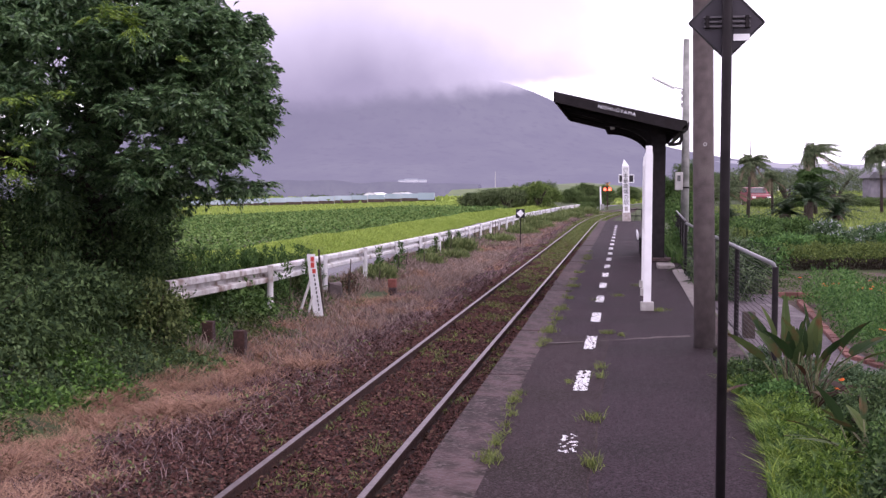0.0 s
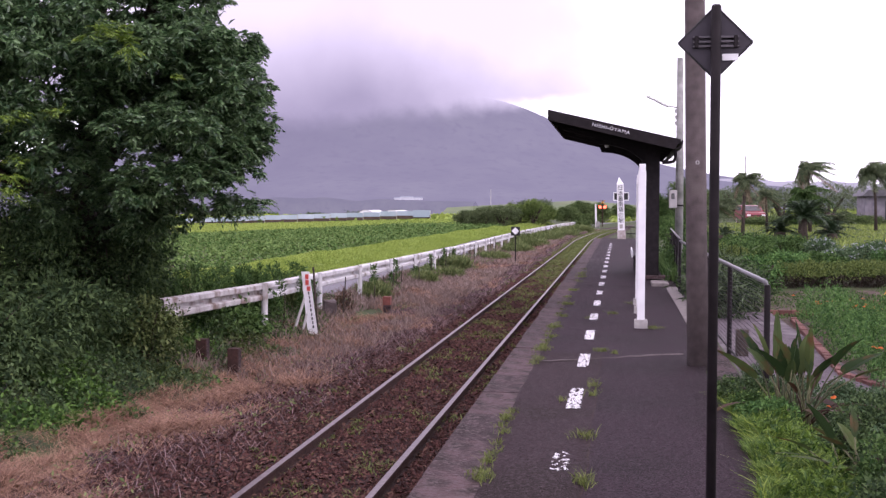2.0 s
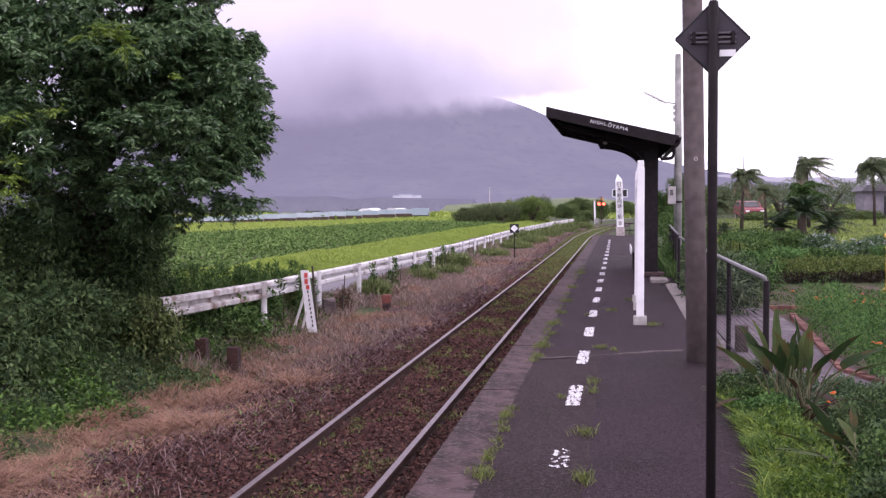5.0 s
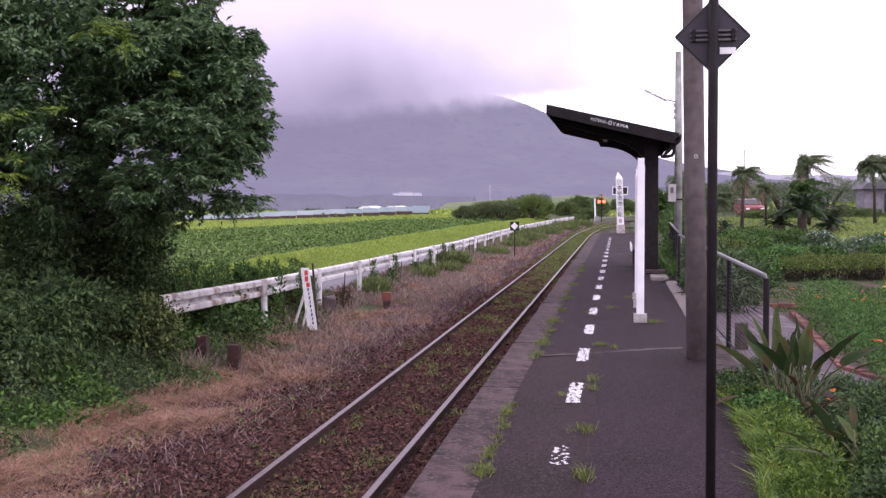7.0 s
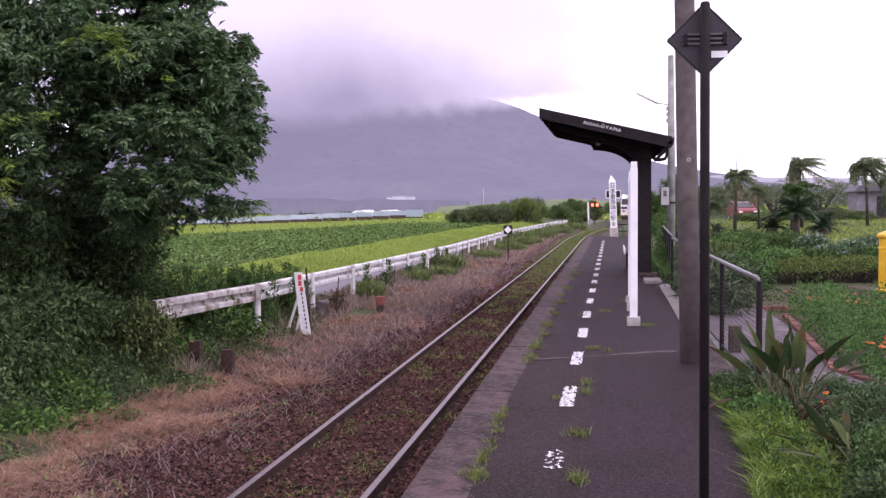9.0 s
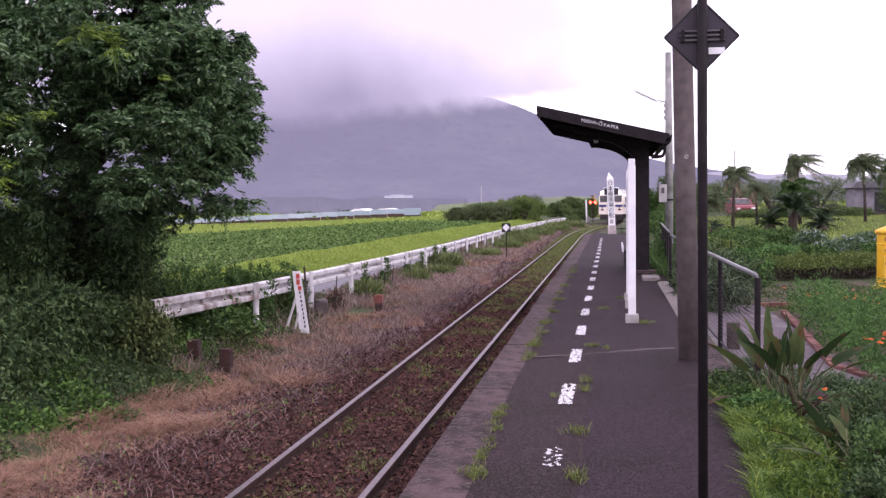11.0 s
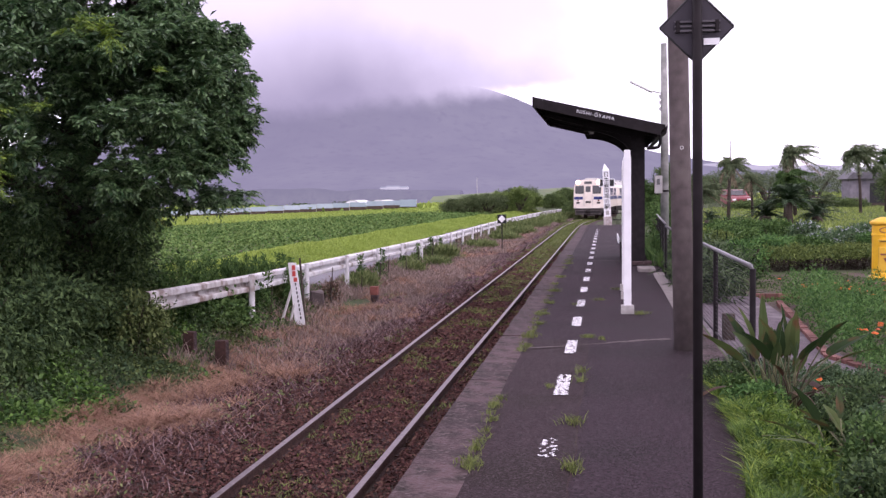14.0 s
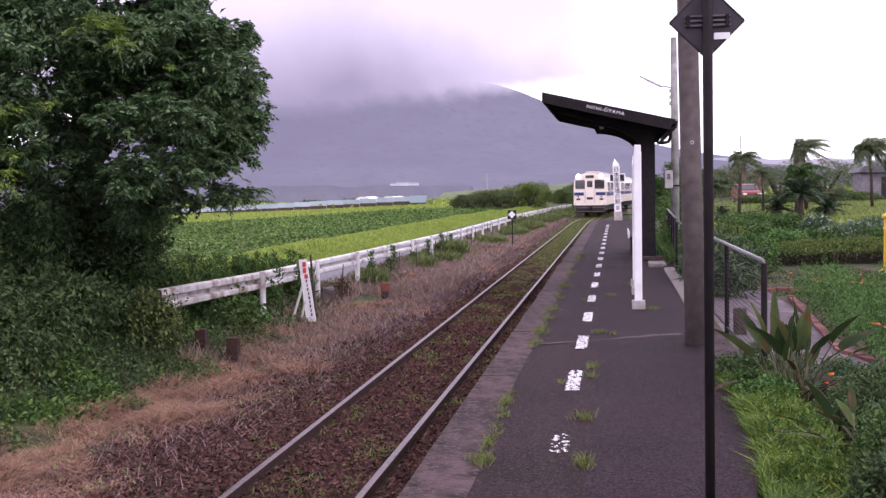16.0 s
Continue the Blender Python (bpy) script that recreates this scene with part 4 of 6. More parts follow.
def make_board():
    t = thing("warning_board", -6.1, 21.6, -1.02, rz=8, label="narrow white warning board with red head, propped by stakes", category="sign board")
    lean = 1.27
    bm = prism([(-.1, 0), (.1, 0), (-.07, lean), (-.23, lean)], "y", -.02, .02)
    part("panel", bm, M["white_paint"], t)
    for j, (dx, h) in enumerate(((.0, .1), (-.01, .11), (.005, .09))):
        z = lean - .1 - j * .12
        part("red_text_bar", box(-.155 + .015 * j + dx, -.085 + .015 * j + dx, -.026, -.021, z - h / 2, z + h / 2, .006), M["red_paint"], t)
    for j in range(9):
        z = .84 - j * .085
        x = -.085 + .0118 * j
        part("text_bar", box(x - .012 + .006 * (j % 2), x + .016, -.026, -.021, z - .03, z + .025), M["black"], t)
    part("stake", tube([(-.42, -.12, -.1), (-.1, .04, .95)], .028, 8), M["far_pole"], t)
    part("stake", tube([(-.24, -.05, -.1), (-.03, .04, .8)], .026, 8), M["far_pole"], t)
    part("back_post", tube([(.1, .06, -.1), (.0, .06, 1.36)], .022, 8), M["bark"], t)


def make_stubs():
    for x, y, h, red, lab in ((-6.72, 17.2, .38, 0, "weathered concrete marker stub in the grass"), (-6.02, 16.75, .44, 0, "weathered concrete marker stub in the grass"),
                              (-5.75, 27.2, .42, 1, "concrete marker stub with a rusty red top")):
        t = thing("marker_stub", x, y, float(land(x, y)) - .03, label=lab, category="marker stub", group="marker stubs")
        part("block", box(-.09, .09, -.08, .08, 0, h, .012), M["rust"] if not red else M["concrete"], t)
        if red:
            part("cap", box(-.1, .1, -.09, .09, h - .2, h + .01, .01), M["rust_red"], t)
        else:
            part("face", box(.091, .096, -.06, .06, .05, h - .02), M["concrete"], t)


def make_track_signal():
    t = thing("track_marker", -4.6, 49.5, -1.0, label="black square track marker with a white diamond on a thin post", category="railway sign")
    part("post", tube([(0, 0, -.05), (0, 0, 1.35)], .025, 8), M["black_steel"], t)
    part("plate", box(-.2, .2, -.04, -.02, 1.28, 1.68, .01), M["black"], t)
    part("diamond", prism([(0, 1.31), (.165, 1.48), (0, 1.65), (-.165, 1.48)], "y", -.046, -.041), M["white_paint"], t)


def make_crossing():
    x = -2.1
    t = thing("crossing_signal", x, 140, -1.0, label="level crossing signal with glowing red lamps and crossbuck", category="crossing signal")
    part("post", tube([(0, 0, 0), (0, 0, 3.45)], .06, 10), M["rust"], t)
    for s in (-1, 1):
        part("crossbuck", box(-.42, .42, -.1, -.07, -.05, .05), M["warning_stripe"], t).matrix_basis = Matrix.Translation((0, 0, 3.15)) @ Matrix.Rotation(s * .7, 4, "Y")
        lamp = part("lamp_head", tube([(s * .3, -.02, 2.55), (s * .3, -.16, 2.55)], .24, 18), M["black"], t)
        part("lens", tube([(s * .3, -.165, 2.55), (s * .3, -.19, 2.55)], .19, 18), M["signal_red"], lamp, "lit red lens")
    part("arm", box(-.45, .45, -.05, .05, 2.51, 2.59), M["black_steel"], t)
    p = thing("white_post", x - .75, 139.5, -1.0, label="plain white post beside the level crossing", category="post")
    part("shaft", tube([(0, 0, 0), (-.1, 0, 2.9)], .1, 10), M["white_paint"], p)
    b = thing("equipment_box", x - .55, 139.2, -1.0, label="pale grey equipment cabinet by the crossing", category="cabinet")
    part("body", box(-.22, .22, -.2, .2, 0, .75, .03), M["weathered_pole"], b)


make_guardrail()
make_board()
make_stubs()
make_track_signal()
make_crossing()


# ---------- far side of the field ----------
def make_field_edge():
    t = thing("sheet_fence", -28.2, 165, -.15, label="long pale blue-grey sheet windbreak fence behind the field", category="fence")
    rng = np.random.RandomState(6)
    for i in range(34):
        x0, x1 = -i * 2.6, -(i + 1) * 2.6 + .04
        z = -i * 2.6 * .037
        part("sheet", box(x1, x0, 0, .05, z, z + 1.08 + rng.uniform(-.03, .03)), M["far_wall"], t)
        part("base_board", box(x1, x0, -.05, -.004, z - .1, z + .38), M["soil"], t)
        if i % 2 == 0:
            part("stake", tube([(x0, -.06, z - .1), (x0, -.06, z + 1.05)], .03, 6), M["far_pole"], t)
    part("gate_sheet", box(-2.6, -.1, -.2, -.15, .05, 1.1), M["far_wall"], t, "paler end sheet")
    for x, w in ((-57.8, 4.1), (-51.6, 4.5)):
        g = thing("plastic_greenhouse", x, 250, float(land(x, 250)) - .05, label="low white plastic tunnel greenhouse", category="greenhouse", group="tunnel greenhouses")
        prof = [(w / 2 * math.cos(a), 2.0 * math.sin(a) ** .7) for a in np.linspace(0, math.pi, 12)]
        part("cover", prism([(u, w2) for u, w2 in prof], "y", 0, 12), M["film_white"], g)
        for y in (-.03, 12.0):
            part("hoop", tube([(u, y, w2) for u, w2 in prof], .05, 6), M["far_pole"], g)
    for nm, cx, cy, w, h in (("far_house", -590, 3060, 38, 8), ("far_house", -562, 3065, 30, 6), ("far_house", -616, 3057, 20, 5)):
        h0 = thing(nm, cx, cy, cone_height(math.hypot(cx + 1200, (cy - 4400) / .55)) - 11, label="tiny white hotel building at the foot of the mountain", category="house", group="far white buildings")
        part("wall", box(-w / 2, w / 2, -5, 5, 0, h, .3), M["hazy_white"], h0)
        part("roof", prism([(-w / 2 - 1, h), (w / 2 + 1, h), (w / 2 - 4, h + 3), (-w / 2 + 4, h + 3)], "y", -5.5, 5.5), M["hazy_roof"], h0)
    m = thing("mast", -103.8, 900, 0, label="thin pale radio mast in the distance", category="mast")
    part("shaft", tube([(0, 0, 0), (0, 0, 15.6)], [.32, .2], 8), M["far_pole"], m)


make_field_edge()


# ---------- plants on the field side ----------
def make_big_tree():
    rng = np.random.RandomState(11)
    x, y = -8.7, 17.2
    z = float(land(x, y))
    t = thing("tree", x, y, z, label="large dense dark green broadleaf tree with a low crown", category="tree")
    part("trunk", tube([(0, 0, -.2), (.1, .1, 1.2), (-.1, .2, 2.4), (.1, .1, 4.2), (-.1, 0, 6.5)], [.5, .36, .3, .22, .08], 14), M["bark"], t, smooth=True)
    limbs = [((.0, .1, 1.4), (.8, -.4, 2.5), (2.1, -.5, 3.0)), ((.0, .2, 2.2), (-1.5, -.8, 3.0), (-2.6, -1.0, 3.7)), ((.0, .2, 2.8), (1.0, .2, 4.0), (2.2, .2, 4.6)),
             ((.1, .1, 3.5), (.5, -1.0, 4.6), (1.0, -1.2, 5.6)), ((.0, .2, 2.0), (.4, -.9, 2.4), (.9, -1.0, 2.6)), ((.1, .1, 4.0), (-1.0, .4, 5.6), (-2.0, .6, 6.6)), ((.1, .1, 3.6), (1.0, .1, 5.4), (1.6, 0, 6.4))]
    for a in limbs:
        part("limb", tube(a, [.15, .09, .03], 8), M["bark"], t, smooth=True)
    world = [(-6.5, 17, 4.45, .38, 1.1, .4), (-7.3, 17.2, 5.6, .8, 1.4, .6), (-6.15, 16.9, 3.65, .52, 1.2, .4), (-6.4, 16.8, 3.2, .55, 1.1, .4), (-6.32, 16.9, 2.85, .58, 1.1, .36), (-6.5, 16.6, 4.0, .6, 1.2, .6), (-6.4, 16.9, 4.12, .52, 1.1, .34), (-6.22, 16.8, 2.1, .55, .9, .22), (-6.25, 16.9, 2.5, .45, .9, .2), (-6.9, 16.5, 1.55, .5, .9, .22),
             (-7.6, 16.6, 4.0, .85, 1.5, .75), (-7.2, 16.5, 3.1, .9, 1.3, .7), (-7.5, 16.3, 2.2, .9, 1.2, .55), (-8.2, 16.2, 1.8, 1.0, 1.1, .5), (-9.0, 16.5, 3.3, 1.9, 1.9, 1.4), (-8.8, 16.8, 5.2, 1.5, 2.2, 1.3),
             (-11, 16, 3, 2.2, 2, 2.0), (-10.5, 17, 5.8, 2.6, 2.5, 1.6), (-7.5, 17, 5.9, 1.3, 1.8, 1.0), (-12.2, 16.2, 4.6, 2, 1.8, 1.6), (-10.6, 15.6, 4.3, 1.6, 1.4, 1.2), (-12.4, 15.4, 2.4, 1.6, 1.4, 1.2), (-9.9, 16.2, 4.4, 1.1, 1.2, .9), (-9.0, 16.0, 4.9, .9, 1.0, .6), (-8.8, 16.4, 3.7, .9, 1.0, .7), (-9.4, 15.8, 4.0, .7, .8, .6), (-6.0, 16.9, 3.8, .48, 1.0, .38), (-6.05, 16.9, 3.3, .4, .9, .3)]
    # boughs that reach out over the bank
    world += [(-7.9, 14.6, 3.2, .8, .8, .5), (-8.0, 14.0, 2.35, .6, .7, .55), (-8.6, 13.8, 3.0, .9, .8, .5), (-6.7, 15.2, 2.7, .8, .8, .35), (-6.6, 15.2, 1.98, .8, .7, .22), (-7.0, 15.0, 3.6, .9, .8, .45), (-8.2, 14.4, 4.2, 1.2, .9, .5),
              (-6.6, 14.9, 3.9, .7, .7, .3), (-5.95, 15.9, 3.5, .5, .6, .3), (-7.7, 14.1, 3.7, .7, .6, .3)]
    big = [(a - x, b - y, c - z, rx, ry, rz) for a, b, c, rx, ry, rz in world]

    def tufts(lobes, count, sprays, per, length, leaf, shell):
        """Rosettes of feathered leaves that spread flat and droop at their ends."""
        c, d = lobe_points(lobes, count, rng, shell)
        c, d = np.repeat(c, sprays, 0), np.repeat(d, sprays, 0)
        n = len(c)
        stalk = unit(d * .55 + unit(rng.normal(0, 1, (n, 3)) * np.array([1, 1, .35])) * .8 + np.array([0, 0, .12]))
        ln = length * rng.uniform(.6, 1.25, n)
        f = np.linspace(.12, 1, per)
        side = unit(np.cross(stalk, rng.normal(0, .22, (n, 3)) + np.array([0, 0, 1.0])))
        p = c[:, None] + stalk[:, None] * (ln[:, None] * f)[:, :, None] + np.array([0, 0, -.42]) * (ln[:, None] * f ** 2.2)[:, :, None]
        sgn = np.where(np.arange(per) % 2, 1, -1)[None, :, None]
        w = stalk[:, None] * .55 + side[:, None] * sgn * .75 + np.array([0, 0, -.38]) + rng.normal(0, .12, (n, per, 3))
        return p.reshape(-1, 3), w.reshape(-1, 3), (leaf * rng.uniform(.75, 1.2, (n, per)) * (1.1 - .35 * f)).ravel()
    # each bough ends in flattened tiers, dark between them
    c, _ = lobe_points(big, 680, rng, .66)
    c = np.concatenate([c, lobe_points(big[:10], 170, rng, .7)[0]])
    tiers = [(*q, *(rng.uniform(.22, .44) * np.array([1, 1, .5]))) for q in c]
    # single sprays that stand out from the crown's rim
    rim = lobe_points([(*q[:3], q[3] * 1.22, q[4], q[5] * 1.2) for q in big[:14]], 130, rng, .92)[0]
    tiers += [(*q, *(rng.uniform(.1, .24) * np.array([1, 1, .5]))) for q in rim]
    # notches and hollows between the boughs
    holes = [(-5.75 - x, 3.9 - z, .3), (-5.6 - x, 2.35 - z, .28), (-6.25 - x, 4.55 - z, .34), (-5.65 - x, 3.2 - z, .16)]
    holes += [(-8.45 - x, 2.15 - z, .26), (-9.0 - x, 1.95 - z, .2), (-7.3 - x, 2.5 - z, .15), (-6.5 - x, 3.0 - z, .14)]
    tiers = [q for q in tiers if all(math.hypot(q[0] - a, q[2] - b) > r for a, b, r in holes)]
    p, w, s = tufts(tiers, 7400, 6, 10, .16, .106, .5)
    mpart("crown", leaf_mesh("crown", p, w, s, .4, M["leaf_tree"], rng, .08), t)
    c, d = lobe_points([(*q[:3], q[3] * .68, q[4] * .68, q[5] * .68) for q in big], 9000, rng, .3)
    mpart("inner_leaves", leaf_mesh("inner_leaves", c, d + rng.normal(0, .7, d.shape), rng.uniform(.1, .17, len(c)), .4, M["leaf_tree"], rng), t)
    hang = [(-6.0 - x, 16.8 - y, 1.62 - z, .42, .5, .1), (-7.3 - x, 16.4 - y, 1.28 - z, .4, .5, .12)]
    p, w, s = tufts(hang, 60, 6, 11, .26, .11, .2)
    mpart("hanging_spray", leaf_mesh("hanging_spray", p, w, s, .27, M["leaf_tree"], rng, .1), t)
    young = [(-6.4 - x, 13.6 - y, 3.68 - z, .3, .2, .1), (-6.7 - x, 13.6 - y, 3.85 - z, .25, .2, .08), (-7.1 - x, 13.3 - y, 2.75 - z, .22, .2, .06), (-5.95 - x, 13.9 - y, 3.2 - z, .2, .2, .08), (-7.74 - x, 13.2 - y, 2.7 - z, .2, .2, .12), (-7.75 - x, 13.2 - y, 1.95 - z, .2, .2, .3)]
    p, w, s = tufts(young, 26, 4, 11, .2, .09, .1)
    mpart("young_shoot", leaf_mesh("young_shoot", p, w, s, .27, M["leaf_young"], rng, .1), t, "yellow-green young shoots")
    for a, b2 in (((1.6, -.3, 3.4), (2.7, -.4, 2.6)), ((1.8, -.3, 3.9), (3.0, -.3, 4.0))):
        part("twig", tube([a, ((a[0] + b2[0]) / 2, a[1], (a[2] + b2[2]) / 2 + .1), b2], [.025, .018, .008], 6), M["bark"], t)


def make_thicket():
    rng = np.random.RandomState(12)
    # dense undergrowth and vines below the tree, one mound after the other
    mounds = [(-9.5, 11.5, 1.9, 1.5, 1.1), (-8.6, 13.3, 1.5, 1.5, 1.2), (-9.4, 14.8, 2.0, 1.4, 1.2), (-8.2, 15.4, 1.1, 1.1, .95), (-8.2, 17.3, .8, 1.0, 2.0), (-9.6, 17.0, 1.7, 1.6, 2.6),
              (-7.25, 19.5, .8, .9, .5), (-8.9, 19.6, 1.2, 1.2, .8), (-12, 15, 2.6, 2.2, 1.9), (-11.0, 18.5, 2.0, 1.6, 2.2), (-7.7, 22.2, .6, .9, .5), (-7.15, 16.0, .5, .5, 1.0), (-7.55, 16.0, .38, .4, .8)]
    for j, (x, y, rx, ry, h) in enumerate(mounds):
        z = float(land(x, y))
        t = thing("shrub", x, y, z, label="overgrown green shrub covered in creepers", category="shrub", group="roadside undergrowth")
        bm = bmesh.new()
        for k in range(7):
            a = k * 2.4
            tube([(0, 0, -.05), (math.cos(a) * rx * .3, math.sin(a) * ry * .3, h * .5), (math.cos(a) * rx * .6, math.sin(a) * ry * .6, h * .85)], [.03, .02, .008], 5, bm)
        part("branchwork", bm, M["bark"], t)
        lobes = [(0, 0, h * .35, rx, ry, h * .55)] + [(rng.uniform(-.8, .8) * rx, rng.uniform(-.9, .3) * ry, h * rng.uniform(.4, .95), rx * rng.uniform(.2, .45), ry * .35, h * rng.uniform(.2, .4)) for _ in range(8)]
        n = int(230 * rx * ry + 90 * h) + (500 if j == 4 else 0)
        p, w, s = clump_leaves(lobes, n, 16, .13, (.085, .1, .12, .075)[j % 4], rng, .3)
        p[:, 2] = np.abs(p[:, 2])
        # mounds under the crown take the darkest leaf, putting shade into colour
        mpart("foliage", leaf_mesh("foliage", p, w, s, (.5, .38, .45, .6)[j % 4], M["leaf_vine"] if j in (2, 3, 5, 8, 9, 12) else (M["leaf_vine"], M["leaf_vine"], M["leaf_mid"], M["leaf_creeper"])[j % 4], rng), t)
    # low creepers spilling to the dry grass: broad leaves heaped in cushions
    n = 150000
    x = rng.uniform(-11.5, -5.2, n)
    y = 7 + 21 * rng.beta(1.1, 1.2, n)
    edge = np.interp(y, [7, 10, 12, 14, 17, 19, 22, 25, 28], [-6.2, -6.15, -6.15, -6.0, -5.8, -5.8, -5.95, -6.2, -6.6]) + .25 * np.sin(y * 2.1) + .15 * np.sin(y * 5.3 + 1)
    heap = np.array([noise.noise((a * 1.1, b * 1.1, 33)) + .6 * noise.noise((a * 2.9, b * 2.9, 37)) for a, b in zip(x, y)])
    thick = np.clip((edge - x) * .8, 0, 1)
    thick *= np.interp(y, [20, 24, 28], [1, .6, .4])
    k = (thick > .02) & (rng.rand(n) < .35 + thick) & ((y < 17) | (x > -7.45))
    # leave the two marker stubs standing free
    for sx, sy in ((-6.72, 17.2), (-6.02, 16.75)):
        k &= ~((np.abs(x - sx + .1 * (y - sy)) < .3) & (y < sy + .15) & (y > sy - 1.1))
    x, y, heap, thick = x[k], y[k], heap[k], thick[k]
    n = len(x)
    z = land(x, y) + .02 + thick * (.1 + .38 * np.clip(heap + .35, 0, 1.2)) * rng.uniform(.35, 1, n)
    tint = np.array([noise.noise((a * .7, b * .7, 41)) for a, b in zip(x, y)]) + rng.normal(0, .12, n)
    for nm, pick, m, size, lab in (("creepers", tint > .12, "leaf_bank", .1, "bright green broad-leaved creepers over the bank"),
                                   ("ground_ivy", (tint <= .12) & (tint > -.22), "leaf_ivy", .085, "dark green ivy over the bank"),
                                   ("mixed_weeds", tint <= -.22, "leaf_creeper", .075, "half-dry green and brown weeds on the bank")):
        p = np.stack([x, y, z], 1)[pick]
        solo(nm, leaf_mesh(nm, p, rng.normal(0, .55, p.shape) + np.array([.35, -.45, .05]), rng.uniform(.5, 1.1, len(p)) * size, .55, M[m], rng), lab, "creepers", "stuff")
    # tall feathery weeds at the rear of the bank
    n = 26000
    c = np.stack([rng.uniform(-8.6, -7.3, 110), 17.8 + 9 * rng.beta(1, 1.7, 110)], 1)
    c = np.concatenate([c, np.stack([rng.uniform(-6.9, -6.6, 14), rng.uniform(21, 50, 14)], 1)])
    tall = rng.uniform(.5, 1.15, len(c)) * np.interp(c[:, 1], [18, 26, 50], [1.1, .8, .7])
    q = rng.randint(0, len(c), n)
    f = rng.uniform(.03, 1.0, n)
    h = f * tall[q]
    x, y = c[q, 0] + rng.normal(0, .1, n) * (1.1 - .8 * f), c[q, 1] + rng.normal(0, .1, n) * (1.1 - .8 * f)
    p = np.stack([x, y, land(x, y) + h], 1)
    solo("tall_weeds", leaf_mesh("tall_weeds", p, rng.normal(0, .5, p.shape) + np.array([0, 0, .5]), rng.uniform(.07, .16, len(x)), .24, M["leaf_mid"], rng), "tall feathery green weeds beside the guardrail", "weeds", "stuff")


def make_verge():
    rng = np.random.RandomState(13)

    def sprinkle(n, y0, y1, lo, hi, power=2.2):
        y = y0 + (y1 - y0) * rng.beta(.9, power, n)
        d = rng.uniform(lo, hi, n)
        x = track_x(y) + d
        return x, y, d
    # dry reddish grass beside the ballast: long fine strands that lie over in heaps
    x, y, d = sprinkle(250000, 6.5, 110, -4.4, -1.2, 3.4)
    mid = np.interp(y, [8, 14, 25, 60], [-3.2, -3.0, -2.6, -2.5]) + .16 * np.sin(y * .55) + .1 * np.sin(y * 1.7)
    patch = np.array([noise.noise((a * .5, b * .5, 4)) for a, b in zip(x, y)])
    tuft = np.array([noise.noise((a * 2.2, b * 1.6, 14)) for a, b in zip(x, y)])
    k = rng.rand(len(d)) < np.clip(1.45 + 1.1 * patch + .6 * tuft - np.abs(d - mid) / np.where(d > mid, .8, .8), .0, 1) * np.clip(.9 + patch, .1, 1) * np.interp(y, [15, 26, 70], [1, .62, .45])
    x, y, tuft = x[k], y[k], tuft[k]
    p = np.stack([x, y, land(x, y) + np.clip(tuft, 0, 1) * .06], 1)
    h = rng.uniform(.025, .1, len(x)) * (1 + 1.2 * np.clip(tuft, -.4, 1)) * (1 + y / 70)
    solo("dry_grass", blade_mesh("dry_grass", p, h, .0035 + y * .00042, np.interp(y, [8, 30], [3.2, 1.8]), M["grass_dry"], rng), "dry reddish-brown grass along the ballast", "dry grass", "stuff")
    x, y, d = sprinkle(110000, 7, 115, -3.0, -.95, 2.0)
    k = rng.rand(len(d)) < np.clip(1.25 - np.abs(d + 1.95) / .95, 0, 1) * np.interp(y, [7, 16, 26, 40], [.12, .3, .9, 1])
    x, y = x[k], y[k]
    p = np.stack([x, y, land(x, y) + .02], 1)
    solo("dead_litter", blade_mesh("dead_litter", p, rng.uniform(.03, .13, len(x)), .004 + y * .0005, 1.8, M["litter"], rng), "grey-brown dead stalks over the ballast shoulder", "dead stalks", "stuff")
    # green weeds among it and up to the guardrail
    x, y, d = sprinkle(42000, 10, 115, -4.75, -2.3, 1.6)
    patch = np.array([noise.noise((a * .6, b * .35, 9)) for a, b in zip(x, y)])
    k = (patch + (-3.4 - d) * .45 > np.interp(y, [22, 30, 50], [.45, .42, .42])) & ((y > 22) | (patch > .28))
    x, y = x[k], y[k]
    p = np.stack([x, y, land(x, y)], 1)
    h = rng.uniform(.05, .26, len(x)) * np.interp(y, [22, 30, 50], [.4, .6, 1.0])
    solo("verge_weeds", blade_mesh("verge_weeds", p, h, .01 + y * .0006, .7, M["leaf_weed"], rng), "green weeds on the railway verge", "weeds", "stuff")
    # small sprawling herbs that break up the dry strip
    hx, hy, hs = [], [], []
    for cx, cy in zip(rng.uniform(-3.4, -1.4, 46), 8 + 34 * rng.beta(1, 1.2, 46)):
        m = int(rng.uniform(10, 60))
        hx.append(TRACK_X + cx + rng.normal(0, .16, m))
        hy.append(cy + rng.normal(0, .3, m))
        hs.append(rng.uniform(.03, .07, m))
    x, y, size = np.concatenate(hx), np.concatenate(hy), np.concatenate(hs)
    p = np.stack([x, y, land(x, y) + rng.uniform(.02, .1, len(x))], 1)
    solo("verge_herbs", leaf_mesh("verge_herbs", p, rng.normal(0, .8, p.shape) + np.array([0, 0, .4]), size, .4, M["leaf_weed"], rng), "small green herbs among the dry grass", "weeds", "stuff")
    x, y, d = sprinkle(60000, 16, 125, -4.7, -1.6, 1.5)
    patch = np.array([noise.noise((a * .45, b * .25, 19)) for a, b in zip(x, y)])
    k = (patch > np.interp(y, [24, 34], [-.5, -.12])) & (rng.rand(len(x)) < np.interp(y, [16, 24, 34], [.25, .7, 1]))
    x, y = x[k], y[k]
    p = np.stack([x, y, land(x, y)], 1)
